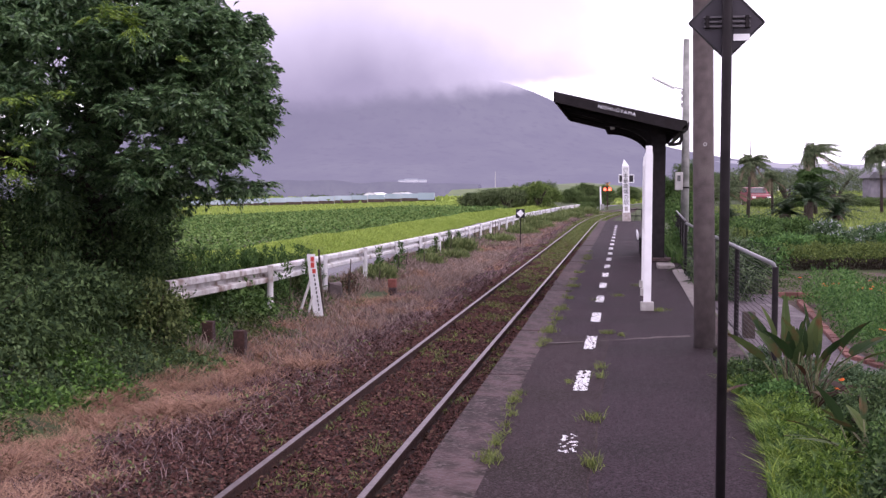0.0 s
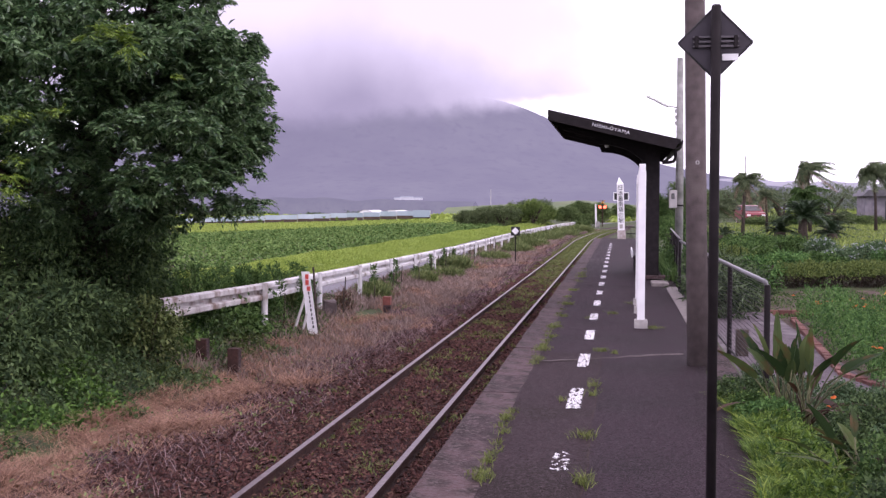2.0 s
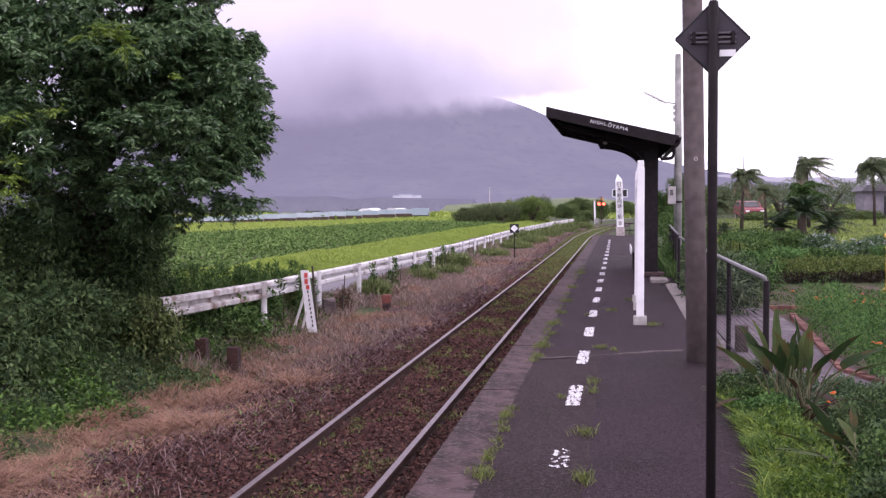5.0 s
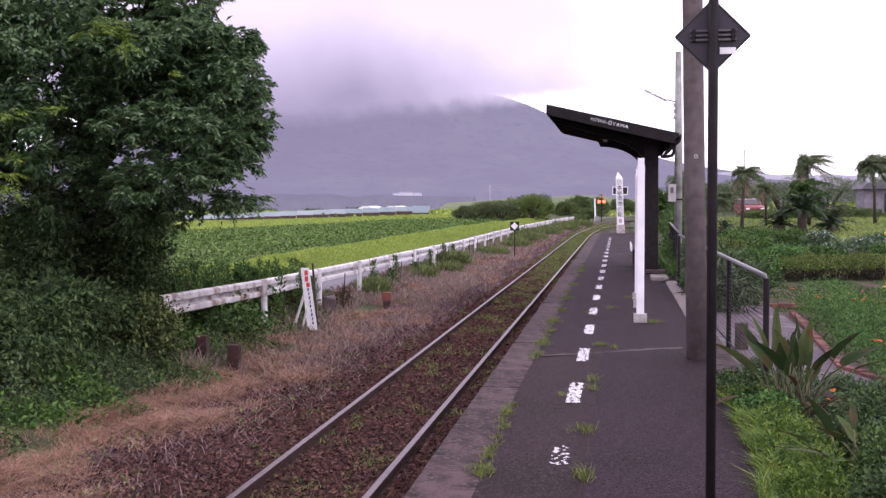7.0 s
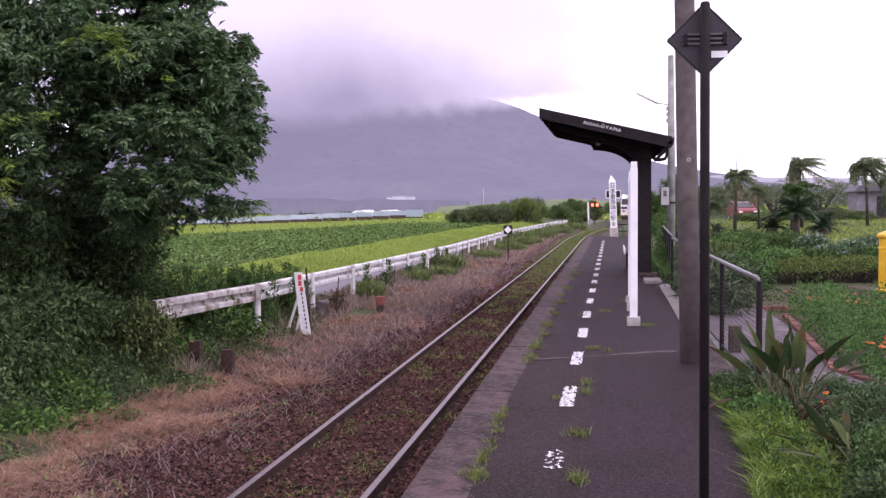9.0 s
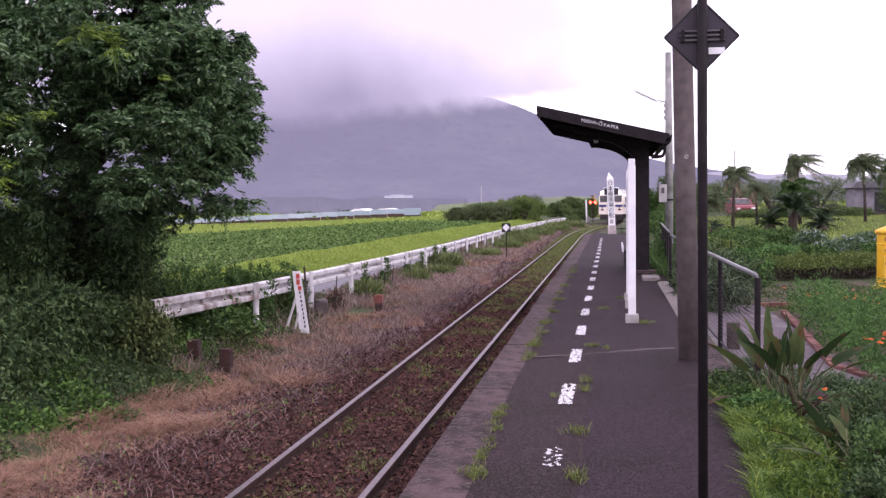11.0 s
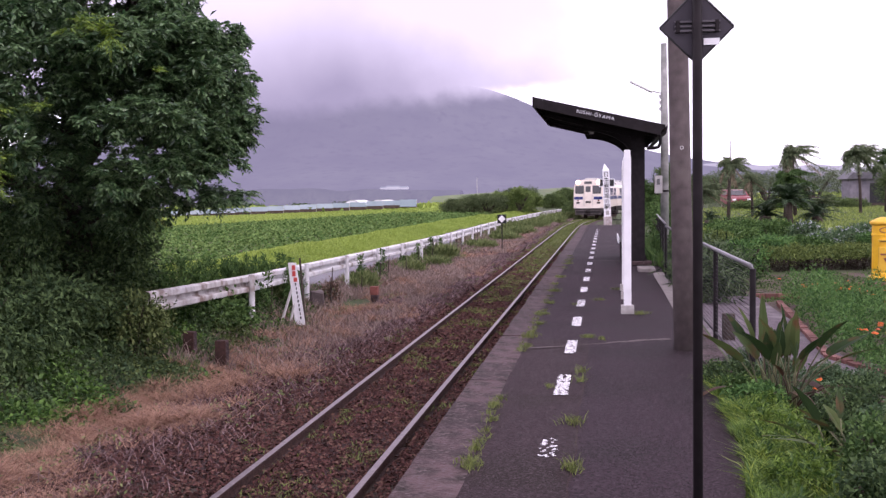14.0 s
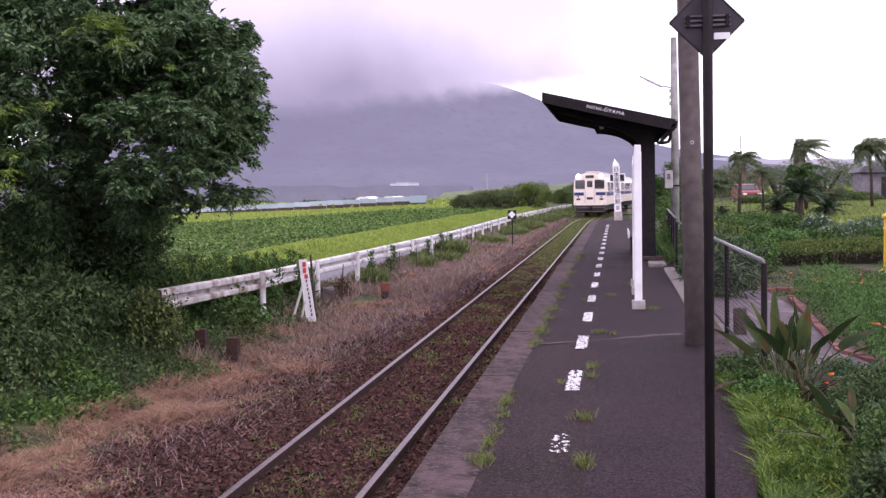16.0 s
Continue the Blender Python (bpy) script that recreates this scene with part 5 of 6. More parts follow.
    solo("pale_grass", blade_mesh("pale_grass", p, rng.uniform(.08, .3, len(x)), .006 + y * .0006, .9, M["grass_pale"], rng), "half-dry pale green grass on the verge", "grass", "stuff")
    # weed shrubs at the guardrail's foot
    for x, y, r, h in ((-6.63, 29.6, .36, .46), (-6.5, 36.5, .35, .3), (-6.6, 43.5, .7, .6), (-6.2, 40, .4, .3), (-6.0, 53, .7, .45), (-5.7, 62, .8, .45), (-5.6, 72, .9, .5), (-5.5, 84, 1.0, .55), (-5.2, 97, 1.1, .6), (-5.1, 112, 1.2, .8), (-6.1, 74, 1.0, .95), (-6.2, 66, .5, .45), (-5.8, 90, 1.1, .75), (-5.7, 103, 1.2, .85), (-7.3, 24.0, .35, .6)):
        x += float(track_x(y) - TRACK_X)
        t = thing("weed_bush", x, y, float(land(x, y)), label="small bushy green weed beside the guardrail", category="weed", group="verge weeds")
        bm = bmesh.new()
        for k in range(5):
            tube([(0, 0, -.03), (math.cos(k * 1.3) * r * .3, math.sin(k * 1.3) * r * .3, h * .6)], [.012, .005], 5, bm)
        part("branchwork", bm, M["bark"], t)
        p, w, s = clump_leaves([(0, 0, h * .5, r, r, h * .55), (r * .4, 0, h * .6, r * .5, r * .5, h * .4)], int(90 * (1 + r)), 12, .09 * (1 + r), .12 + y * .0012, rng, -.5)
        p[:, 2] = np.abs(p[:, 2])
        p[:, 2] = p[:, 2] * .7
        mpart("foliage", leaf_mesh("foliage", p, w + np.array([0, 0, .9]), s * 1.3, .16, M["leaf_weed"], rng), t)
    # a withered red-brown weed and a rough block of concrete at the board's foot
    t = thing("withered_weed", -6.5, 25.8, float(land(-6.5, 25.8)) - .02, label="withered reddish-brown weed beside the guardrail", category="weed")
    bm = bmesh.new()
    for k in range(9):
        a = k * 2.4
        tube([(0, 0, 0), (math.cos(a) * .06, math.sin(a) * .06, .25), (math.cos(a) * .17, math.sin(a) * .17, .4 + .03 * (k % 4))], [.012, .008, .003], 5, bm)
    part("stems", bm, M["bark"], t)
    p, w, s = clump_leaves([(0, 0, .3, .2, .2, .24)], 60, 7, .05, .07, rng, .5)
    mpart("foliage", leaf_mesh("foliage", p, w, s, .4, M["leaf_brown"], rng), t, "curled brown dead leaves")
    t = thing("concrete_block", -6.6, 24.8, float(land(-6.6, 24.8)) - .05, rz=20, label="rough grey block of broken concrete in the weeds", category="block")
    bm = box(-.17, .17, -.14, .14, 0, .42, .03)
    for v in bm.verts:
        v.co += Vector(rng.normal(0, .018, 3)) - Vector((v.co.x * .5 * v.co.z, 0, 0))
    part("block", bm, M["pole_concrete"], t)
    # thin dark dead stalks and stakes
    bm = bmesh.new()
    for y in np.arange(22, 60, 1.7):
        xx = -6.75 + rng.uniform(-.25, .35)
        z = float(land(xx, y))
        tube([(xx, y, z - .02), (xx + rng.uniform(-.05, .05), y, z + rng.uniform(.45, .9))], [.02, .012], 5, bm)
    solo("dead_stalks", to_mesh("dead_stalks", bm, M["bark"]), "thin dark dead stalks in the verge", "stalks", "stuff")
    # sparse green tufts between the rails, thicker farther off
    x, y, d = sprinkle(95000, 4, 125, -1.3, .95, 1.25)
    patch = np.array([.6 * noise.noise((a * 1.4, b * .8, 2)) + .6 * noise.noise((a * 4.5, b * 3.0, 22)) for a, b in zip(x, y)])
    k = patch > np.interp(y, [4, 30, 45, 60, 125], [.18, .03, -.1, -.25, -.6]) + np.where(np.abs(d) > .5, np.interp(y, [4, 60], [.12, .35]), 0)
    x, y = x[k], y[k]
    p = np.stack([x, y, land(x, y) + .02], 1)
    h = rng.uniform(.016, .055, len(x)) * (1 + y / 90)
    solo("track_weeds", blade_mesh("track_weeds", p, h, .006 + y * .0007, 1.4, M["grass_mid"], rng), "sparse yellow-green weeds between the rails", "weeds", "stuff")


def make_field():
    rng = np.random.RandomState(14)
    # mown grass bank between lane and field
    n = 120000
    y = 22 + 112 * rng.beta(.9, 2.0, n)
    x = track_x(y) + rng.uniform(-9.75, -6.98, n)
    p = np.stack([x, y, land(x, y)], 1)
    lush = np.array([noise.noise((a * .8, b * .35, 71)) for a, b in zip(x, y)])
    solo("bank_grass", blade_mesh("bank_grass", p, rng.uniform(.04, .11, n) * (1.2 + 1.3 * np.clip(lush, -.5, .8)), .01 + y * .0008, 1.2, M["grass_field"], rng, True), "bright yellow-green mown grass bank", "grass", "stuff")
    # soil and rows of low broad leaves
    ys = np.arange(22, 128, 2.0)
    solo("field_soil", strip_mesh("field_soil", -75, -9.7, ys, .015, M["soil"], 24), "brown soil of a vegetable field", "field", "structure")
    n = 230000
    y = 22 + 104 * rng.beta(.8, 1.4, n)
    row = rng.randint(0, 66, n)
    lim = np.interp(y, [22, 128], [40, 66])
    x = TRACK_X - 9.9 - row * .95 + rng.normal(0, .2, n)
    k = (row < lim) & (y < np.interp(x, [-70, -32, -28, -24, -10], [70, 78, 100, 124, 128]))
    x, y = x[k], y[k]
    n = len(x)
    hill = np.exp(-((x - TRACK_X + 9.9 + np.round((TRACK_X - 9.9 - x) / .95) * .95) / .24) ** 2)
    p = np.stack([x, y, land(x, y) + .04 + .3 * rng.rand(n) ** .6 * hill], 1)
    size = rng.uniform(.09, .16, n) * (.75 + y / 140)
    solo("field_crop", leaf_mesh("field_crop", p, rng.normal(0, 1, (n, 3)) * np.array([1, 1, .35]) + np.array([0, 0, .15]), size, .85, M["crop"], rng, .1), "rows of dark green leafy vegetable crop", "crop", "stuff")
    # yellow-green strip beyond the crop
    n = 90000
    y = rng.uniform(70, 163, n)
    x = TRACK_X - rng.uniform(9, 85, n)
    k = y > np.interp(x, [-70, -32, -28, -24, -10], [69, 77, 99, 123, 127])
    x, y = x[k], y[k]
    n = len(x)
    p = np.stack([x, y, land(x, y)], 1)
    solo("far_grass", blade_mesh("far_grass", p, rng.uniform(.1, .25, n), .11, .9, M["grass_field"], rng, True), "yellow-green grass strip beyond the crop", "grass", "stuff")


def bush_thing(name, x, y, z, rx, ry, h, material, n, per, size, label, cat, grp, seed, width=.6, stems=True, lumps=6):
    rng = np.random.RandomState(seed)
    t = thing(name, x, y, z, label=label, category=cat, group=grp)
    if stems:
        bm = bmesh.new()
        for k in range(6):
            a = k * 1.9
            tube([(0, 0, -.1), (math.cos(a) * rx * .3, math.sin(a) * ry * .3, h * .45), (math.cos(a) * rx * .6, math.sin(a) * ry * .6, h * .75)], [.05 * h, .03 * h, .01], 5, bm)
        part("branchwork", bm, M["bark"], t)
    lobes = [(0, 0, h * .42, rx * .8, ry * .8, h * .48)]
    for _ in range(lumps + 4):
        a, e = rng.uniform(0, math.tau), rng.uniform(.0, 1.25)
        q = rng.uniform(.28, .46)
        lobes.append((math.cos(a) * math.cos(e) * rx * .72, math.sin(a) * math.cos(e) * ry * .72, h * (.36 + .42 * math.sin(e)), rx * q, ry * q, h * q * .62))
    p, w, s = clump_leaves(lobes, n, per, size * 1.1, size, rng, .1)
    p[:, 2] = np.abs(p[:, 2])
    mpart("foliage", leaf_mesh("foliage", p, w, s, width, material, rng), t)
    return t


def make_far_plants():
    rng = np.random.RandomState(15)
    far = ((-16.4, 121, 1.7, 1.9, 0), (-14.6, 120, 2.0, 2.2, 0), (-12.5, 119, 2.2, 2.6, 0), (-11.2, 123, 2.0, 2.7, 1), (-9.3, 122, 1.8, 2.9, 1), (-8.5, 126, 1.5, 2.7, 1), (-13.4, 190, 2.4, 3.5, 3), (-17.0, 200, 2.6, 3.3, 3),
           (-7.0, 150, 2.0, 2.2, 2), (-5.2, 153, 2.3, 2.9, 2), (-4.0, 148, 1.6, 1.6, 2), (-3.2, 160, 1.8, 3.0, 2), (-4.4, 124, 1.3, 1.1, 2), (-3.2, 170, 2.4, 2.2, 2), (0.5, 182, 2.4, 2.8, 2),
           (4.2, 126, 2.2, 2.3, 2), (7.0, 135, 3.0, 3.4, 2), (9.2, 120, 2.6, 3.2, 2), (12.5, 150, 4.0, 4.0, 3), (11.5, 128, 2.8, 3.3, 2), (15.5, 135, 3.0, 3.5, 3), (22, 190, 6, 5.0, 3), (31, 190, 7, 5.2, 3), (41, 190, 7, 5.6, 3), (52, 190, 8, 5.2, 3), (63, 195, 8, 6.0, 3), (76, 200, 9, 6.0, 3))
    for j, (x, y, rx, h, m) in enumerate(far):
        lab = ("dark olive rounded bush beyond the crop field", "fresh green bushy thicket beyond the crop field", "rounded dense green bush far along the line", "greyish green bush on the skyline")[m]
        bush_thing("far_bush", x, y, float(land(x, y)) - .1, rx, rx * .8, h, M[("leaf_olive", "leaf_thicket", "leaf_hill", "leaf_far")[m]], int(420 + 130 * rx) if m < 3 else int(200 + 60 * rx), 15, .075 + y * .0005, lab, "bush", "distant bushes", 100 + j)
    # trees on the skyline over the field, greyed by distance
    for j, x in enumerate(np.concatenate([rng.uniform(-130, -52, 16), rng.uniform(-40, 20, 14)])):
        y = 300 + 30 * rng.rand()
        h = rng.uniform(1.5, 2.4)
        bush_thing("skyline_tree", x, y, float(land(x, y)) - .05, rng.uniform(3, 6), 3, h, M["leaf_vine"], 90, 14, .45, "small dark tree on the skyline beyond the field", "tree", "skyline trees", 200 + j)
    n = 26000
    y = rng.uniform(165, 330, n)
    x = rng.uniform(-110, 120, n)
    k = np.abs(x - track_x(y)) > 5
    x, y = x[k], y[k]
    p = np.stack([x, y, land(x, y) + .2 * rng.rand(len(x))], 1)
    solo("distant_scrub", leaf_mesh("distant_scrub", p, rng.normal(0, 1, p.shape) + np.array([0, 0, .8]), rng.uniform(.5, 1.3, len(x)), .8, M["grass_field"], rng), "distant green meadow and scrub", "scrub", "stuff")


make_big_tree()
make_thicket()
make_verge()
make_field()
make_far_plants()


# ---------- garden beside the platform ----------
def make_garden():
    rng = np.random.RandomState(21)
    # paved path
    xs, ys = np.linspace(1.13, 2.7, 8), np.arange(9.2, 21.2, .6)
    v = np.array([(x, y, -.275 - .03 * (x - 1.27)) for y in ys for x in xs])
    a = (np.arange(len(ys) - 1)[:, None] * 8 + np.arange(7)).ravel()
    solo("garden_path", mesh_from("garden_path", v, np.stack([a, a + 1, a + 9, a + 8], 1), M["path"]), "pale grey paved garden path", "path", "structure")
    # brick edging, brick by brick
    e = thing("brick_edging", 0, 0, -.36, label="red brick edging around the flower beds", category="edging")
    me = to_mesh("brick", box(-.1, .1, -.05, .05, 0, .09, .006), M["brick_red"])
    runs = [((2.5, 13.0), (2.9, 19.3)), ((2.62, 20.6), (3.5, 20.7)), ((5.0, 23.2), (8.2, 22.2)), ((2.5, 13.0), (2.9, 11.6))]
    for (x0, y0), (x1, y1) in runs:
        ln = math.hypot(x1 - x0, y1 - y0)
        k = int(ln / .21)
        for i in range(k):
            f = (i + .5) / k
            ob = mpart("brick", me, e)
            ob.matrix_basis = pose(x0 + (x1 - x0) * f, y0 + (y1 - y0) * f, rng.uniform(-.01, .01), 0, 0, math.degrees(math.atan2(y1 - y0, x1 - x0)) + rng.uniform(-3, 3))
    s = thing("marker_stub", 1.53, 14.3, -.35, label="dark concrete stub beside the garden path", category="marker stub")
    part("block", box(-.075, .075, -.075, .075, 0, .4, .012), M["sleeper"], s)
    # bright grass at the platform's edge
    n = 40000
    y = 3.8 + 6.0 * rng.beta(1.3, 1.1, n)
    x = np.interp(y, [3.8, 5.2, 6.2, 6.6, 8, 9.2], [.7, .7, .75, .81, .85, .86]) + .03 * np.sin(y * 9) + np.abs(rng.normal(0, .42, n))
    p = np.stack([x, y, land(x, y)], 1)
    k = x < 1.46 + .15 * np.sin(y * 5)
    h = rng.uniform(.03, .13, n) * np.array([.35 + 1.6 * max(0, .45 + noise.noise((a * 5, b * 4, 1))) for a, b in zip(x, y)])
    solo("bright_grass", blade_mesh("bright_grass", p[k], h[k] * .62, .008, 1.0, M["grass_bright"], rng), "lush bright green grass at the platform edge", "grass", "stuff")
    n = 9500
    y = 3.9 + 5.2 * rng.beta(1.3, 1.1, n)
    x = np.interp(y, [3.8, 5.2, 6.2, 6.6, 8, 9.2], [.72, .72, .77, .83, .88, .9]) + np.abs(rng.normal(0, .34, n))
    tuft = np.array([noise.noise((a * 4.5, b * 3.5, 61)) for a, b in zip(x, y)])
    k = (tuft > .0) & (x < 1.42)
    p = np.stack([x, y, land(x, y)], 1)[k]
    solo("tall_grass", blade_mesh("tall_grass", p, rng.uniform(.06, .15, len(p)) * (.7 + tuft[k]), rng.uniform(.006, .012, len(p)), 1.7, M["grass_lush"], rng), "tufts of broad arching yellow-green grass blades", "grass", "stuff")
    n = 16000
    y = 4.0 + 5.6 * rng.beta(1.6, 1.1, n)
    x = np.interp(y, [4, 5, 6.5, 8, 9.6], [.95, .92, .92, .95, .95]) + np.abs(rng.normal(0, .34, n))
    lump = np.array([noise.noise((a * 4, b * 3, 51)) for a, b in zip(x, y)])
    k = (lump > .02) & (x < 1.35)
    x, y, lump = x[k], y[k], lump[k]
    p = np.stack([x, y, land(x, y) + rng.uniform(.02, .2, len(x)) * (.5 + lump)], 1)
    solo("leafy_weeds", leaf_mesh("leafy_weeds", p, rng.normal(0, .7, p.shape) + np.array([0, -.1, .4]), rng.uniform(.025, .06, len(x)), .28, M["grass_bright"], rng), "soft feathery green weeds among the grass", "weeds", "stuff")
    # clumps of upright paddle leaves on long bare stalks
    def paddle_plant(x, y, sc, leaves, lab):
        t = thing("paddle_leaf_plant", x, y, float(land(x, y)) - .02, label=lab, category="plant", group="paddle-leaf plants")
        for az, lean, ln, wid, dry in leaves:
            az = math.radians(az)
            out = Vector((math.cos(az), math.sin(az), 0))
            foot = Vector((rng.uniform(-.13, .13), rng.uniform(-.1, .1), 0)) * sc
            stem = rng.uniform(.54, .65)

            def spine(f):
                return foot + out * (.02 + ln * lean * (f * .45 + .55 * f ** 2.2)) + Vector((0, 0, ln * (f * (1 - .35 * lean) - (.9 if dry else .28) * lean * f ** 3)))
            st = part("leaf_stalk", tube([spine(f * stem) for f in (0, .35, .7, 1.0)], [.009 * sc, .0075 * sc, .006 * sc, .005 * sc], 6), M["leaf_brown"] if dry else M["stalk"], t, smooth=True)
            bm = bmesh.new()
            rows = []
            turn = az + math.pi / 2 + rng.uniform(-.7, .7)
            broad = Vector((math.cos(turn), math.sin(turn), 0))
            if abs(broad.x) < .45:
                broad = Vector((.8, .6 * (1 if broad.y > 0 else -1), 0))
            curl = rng.uniform(.1, .5)
            for i in range(13):
                f = i / 12
                c = spine(stem + (1 - stem) * f)
                w = .004 + wid * (math.sin(math.pi * min(1, f ** .72)) ** .75 if 0 < f < 1 else 0)
                up = (Vector((0, 0, .25)) - out) * w * curl
                sd = broad * w * (1 + .05 * math.sin(f * 23 + ln * 9))
                rows.append([bm.verts.new(c + sd * u + up * abs(u) ** 1.3) for u in (1, .5, .06, 0, -.06, -.5, -1)])
                rows[-1][3].co -= up * .08
            for r0, r1 in zip(rows, rows[1:]):
                for q in range(6):
                    bm.faces.new((r0[q], r0[q + 1], r1[q + 1], r1[q]))
            part("leaf_blade", bm, M["leaf_brown"] if dry else M["leaf_strap"], st, "withered brown blade" if dry else "", smooth=True)
        return t

    big = [(rng.uniform(0, 360), rng.uniform(.03, .4), rng.uniform(.6, 1.0), rng.uniform(.028, .045), 0) for _ in range(20)]
    big += [(180, .55, .95, .06, 0), (200, .42, .9, .055, 0), (165, .4, .85, .06, 0), (0, .5, .95, .06, 0), (15, .62, 1.0, .06, 0), (-20, .75, 1.05, .05, 0), (-10, .6, .9, .06, 0), (340, .4, .98, .065, 0),
            (40, .3, .8, .02, 1), (220, .35, .75, .02, 1), (100, .25, .85, .025, 1), (-8, .95, 1.15, .045, 1), (10, .9, 1.0, .05, 1), (178, .8, .72, .02, 1), (-30, .85, .85, .045, 1), (-50, .7, .7, .04, 1), (200, .75, .6, .025, 1), (20, .7, .8, .05, 1)]
    paddle_plant(1.3, 8.6, 1.0, big, "clump of upright dark green paddle leaves on bare stalks")
    low = [(175, .75, .62, .036, 0), (150, .6, .6, .034, 0), (200, .65, .66, .038, 0), (120, .5, .55, .034, 0), (90, .3, .6, .034, 0), (20, .4, .62, .034, 0), (-30, .5, .55, .034, 0), (220, .85, .5, .03, 0), (165, .35, .68, .034, 0), (188, .9, .6, .034, 0), (170, 1.0, .55, .03, 0), (185, 1.0, .5, .02, 1)]
    paddle_plant(1.43, 6.75, .7, low, "small clump of dark green paddle leaves arching over grass")
    # leafy shrubs near the corner, and beside the fence's end
    for j, (x, y, rx, h, m) in enumerate(((1.55, 7.6, .2, .26, "leaf_vine"), (1.5, 6.3, .2, .3, "leaf_mid"), (1.75, 6.5, .22, .36, "leaf_vine"), (1.62, 7.1, .2, .28, "leaf_vine"), (1.45, 5.2, .2, .3, "leaf_vine"), (1.0, 8.9, .12, .16, "leaf_mid"), (1.8, 7.0, .2, .4, "leaf_vine"), (1.6, 6.1, .18, .36, "leaf_vine"), (1.72, 7.9, .26, .42, "leaf_vine"), (1.3, 5.5, .14, .3, "leaf_vine"), (1.95, 8.9, .25, .4, "leaf_vine"), (1.1, 9.3, .2, .22, "leaf_vine"), (.97, 9.7, .14, .16, "leaf_vine"), (1.32, 10.6, .12, .3, "leaf_silver"), (1.38, 11.6, .12, .3, "leaf_silver"), (2.0, 10.4, .2, .4, "leaf_silver"), (1.12, 8.4, .2, .2, "leaf_bed"), (1.3, 9.6, .25, .3, "leaf_mid"),
                                           (1.75, 9.6, .3, .35, "leaf_silver"), (1.95, 7.6, .35, .3, "leaf_silver"), (1.7, 11.0, .25, .35, "leaf_silver"), (2.3, 10.2, .3, .45, "leaf_silver"), (2.6, 8.6, .5, .5, "leaf_bed"), (1.34, 5.75, .2, .42, "leaf_vine"), (1.5, 6.15, .25, .5, "leaf_mid"), (1.2, 5.2, .15, .34, "leaf_vine"), (1.62, 6.6, .2, .45, "leaf_vine"))):
        bush_thing("garden_shrub", x, y, float(land(x, y)), rx, rx, h, M[m], int(420 * rx / .3), 10, .032, "small leafy garden shrub" if m != "leaf_silver" else "small silver-leaved garden shrub", "shrub", "garden shrubs", 300 + j, .6)
    # bed of marigolds
    n = 90000
    x, y = rng.uniform(2.4, 9.5, n), rng.uniform(10.6, 19.6, n)
    lump = np.array([noise.noise((a * 1.5, b * 1.1, 6)) for a, b in zip(x, y)])
    k = (x > np.interp(y, [11.8, 13, 19.5, 20.6, 22, 24.4], [2.75, 2.55, 2.95, 3.3, 3.7, 4.4])) & (lump > -.45) & (x < 7 + y * .25)
    x, y, lump = x[k], y[k], lump[k]
    p = np.stack([x, y, land(x, y) + (.05 + .46 * rng.rand(len(x)) ** .6) * np.clip(.9 + 1.5 * lump, .25, 1.8)], 1)
    solo("flower_bed", leaf_mesh("flower_bed", p, rng.normal(0, .7, p.shape) + np.array([0, -.1, .5]), rng.uniform(.035, .085, len(x)), .3, M["leaf_bed"], rng), "dense green bed of marigold plants", "flower bed", "stuff")
    # thin dull ground cover before the hedge
    n = 26000
    x, y = rng.uniform(2.65, 13, n), rng.uniform(19.2, 27.4, n)
    lump = np.array([noise.noise((a * 1.1, b * .9, 26)) for a, b in zip(x, y)])
    k = lump > -.25
    x, y, lump = x[k], y[k], lump[k]
    p = np.stack([x, y, land(x, y) + .015 + .06 * rng.rand(len(x)) * (1 + lump)], 1)
    solo("bed_weeds", leaf_mesh("bed_weeds", p, rng.normal(0, .8, p.shape) + np.array([0, 0, .35]), rng.uniform(.03, .07, len(x)), .4, M["leaf_mid"], rng), "thin weeds on the soil before the hedge", "weeds", "stuff")
    solo("bed_soil", strip_mesh("bed_soil", 5.3, 17, np.arange(10.6, 28, .6), .012, M["soil"], 10), "brown soil of the flower beds", "soil", "structure")
    # marigold heads: little domes of petals
    n = 620
    x, y = rng.uniform(2.9, 9.0, n), rng.uniform(12.5, 19.6, n)
    q = np.array([noise.noise((a * .9, b * .7, 16)) for a, b in zip(x, y)])
    k = q > .16
    x, y = x[k], y[k]
    x = np.concatenate([x, [1.5, 1.54, 2.05, 2.15]])
    y = np.concatenate([y, [8.3, 8.36, 9.3, 9.5]])
    v, f = [], []
    for a, b in zip(x, y):
        o = len(v)
        zc = float(land(a, b)) + (rng.uniform(.3, .5) if b > 10 else rng.uniform(.2, .32))
        r = rng.uniform(.026, .05) if b > 10 else rng.uniform(.016, .024)
        v.append((a, b, zc + r * .5))
        for ring, (rr, dz) in enumerate(((.65, .35), (1.0, 0))):
            for u in range(7):
                g = u * math.tau / 7 + ring * .4
                v.append((a + r * rr * math.cos(g), b + r * rr * math.sin(g), zc + r * dz + rng.uniform(-.008, .008)))
        for u in range(7):
            w = (u + 1) % 7
            f += [(o, o + 1 + u, o + 1 + w), (o + 1 + u, o + 8 + u, o + 8 + w), (o + 1 + u, o + 8 + w, o + 1 + w)]
    solo("marigold_blooms", mesh_from("marigold_blooms", v, f, M["orange"]), "scattered orange marigold blooms", "flowers", "stuff")
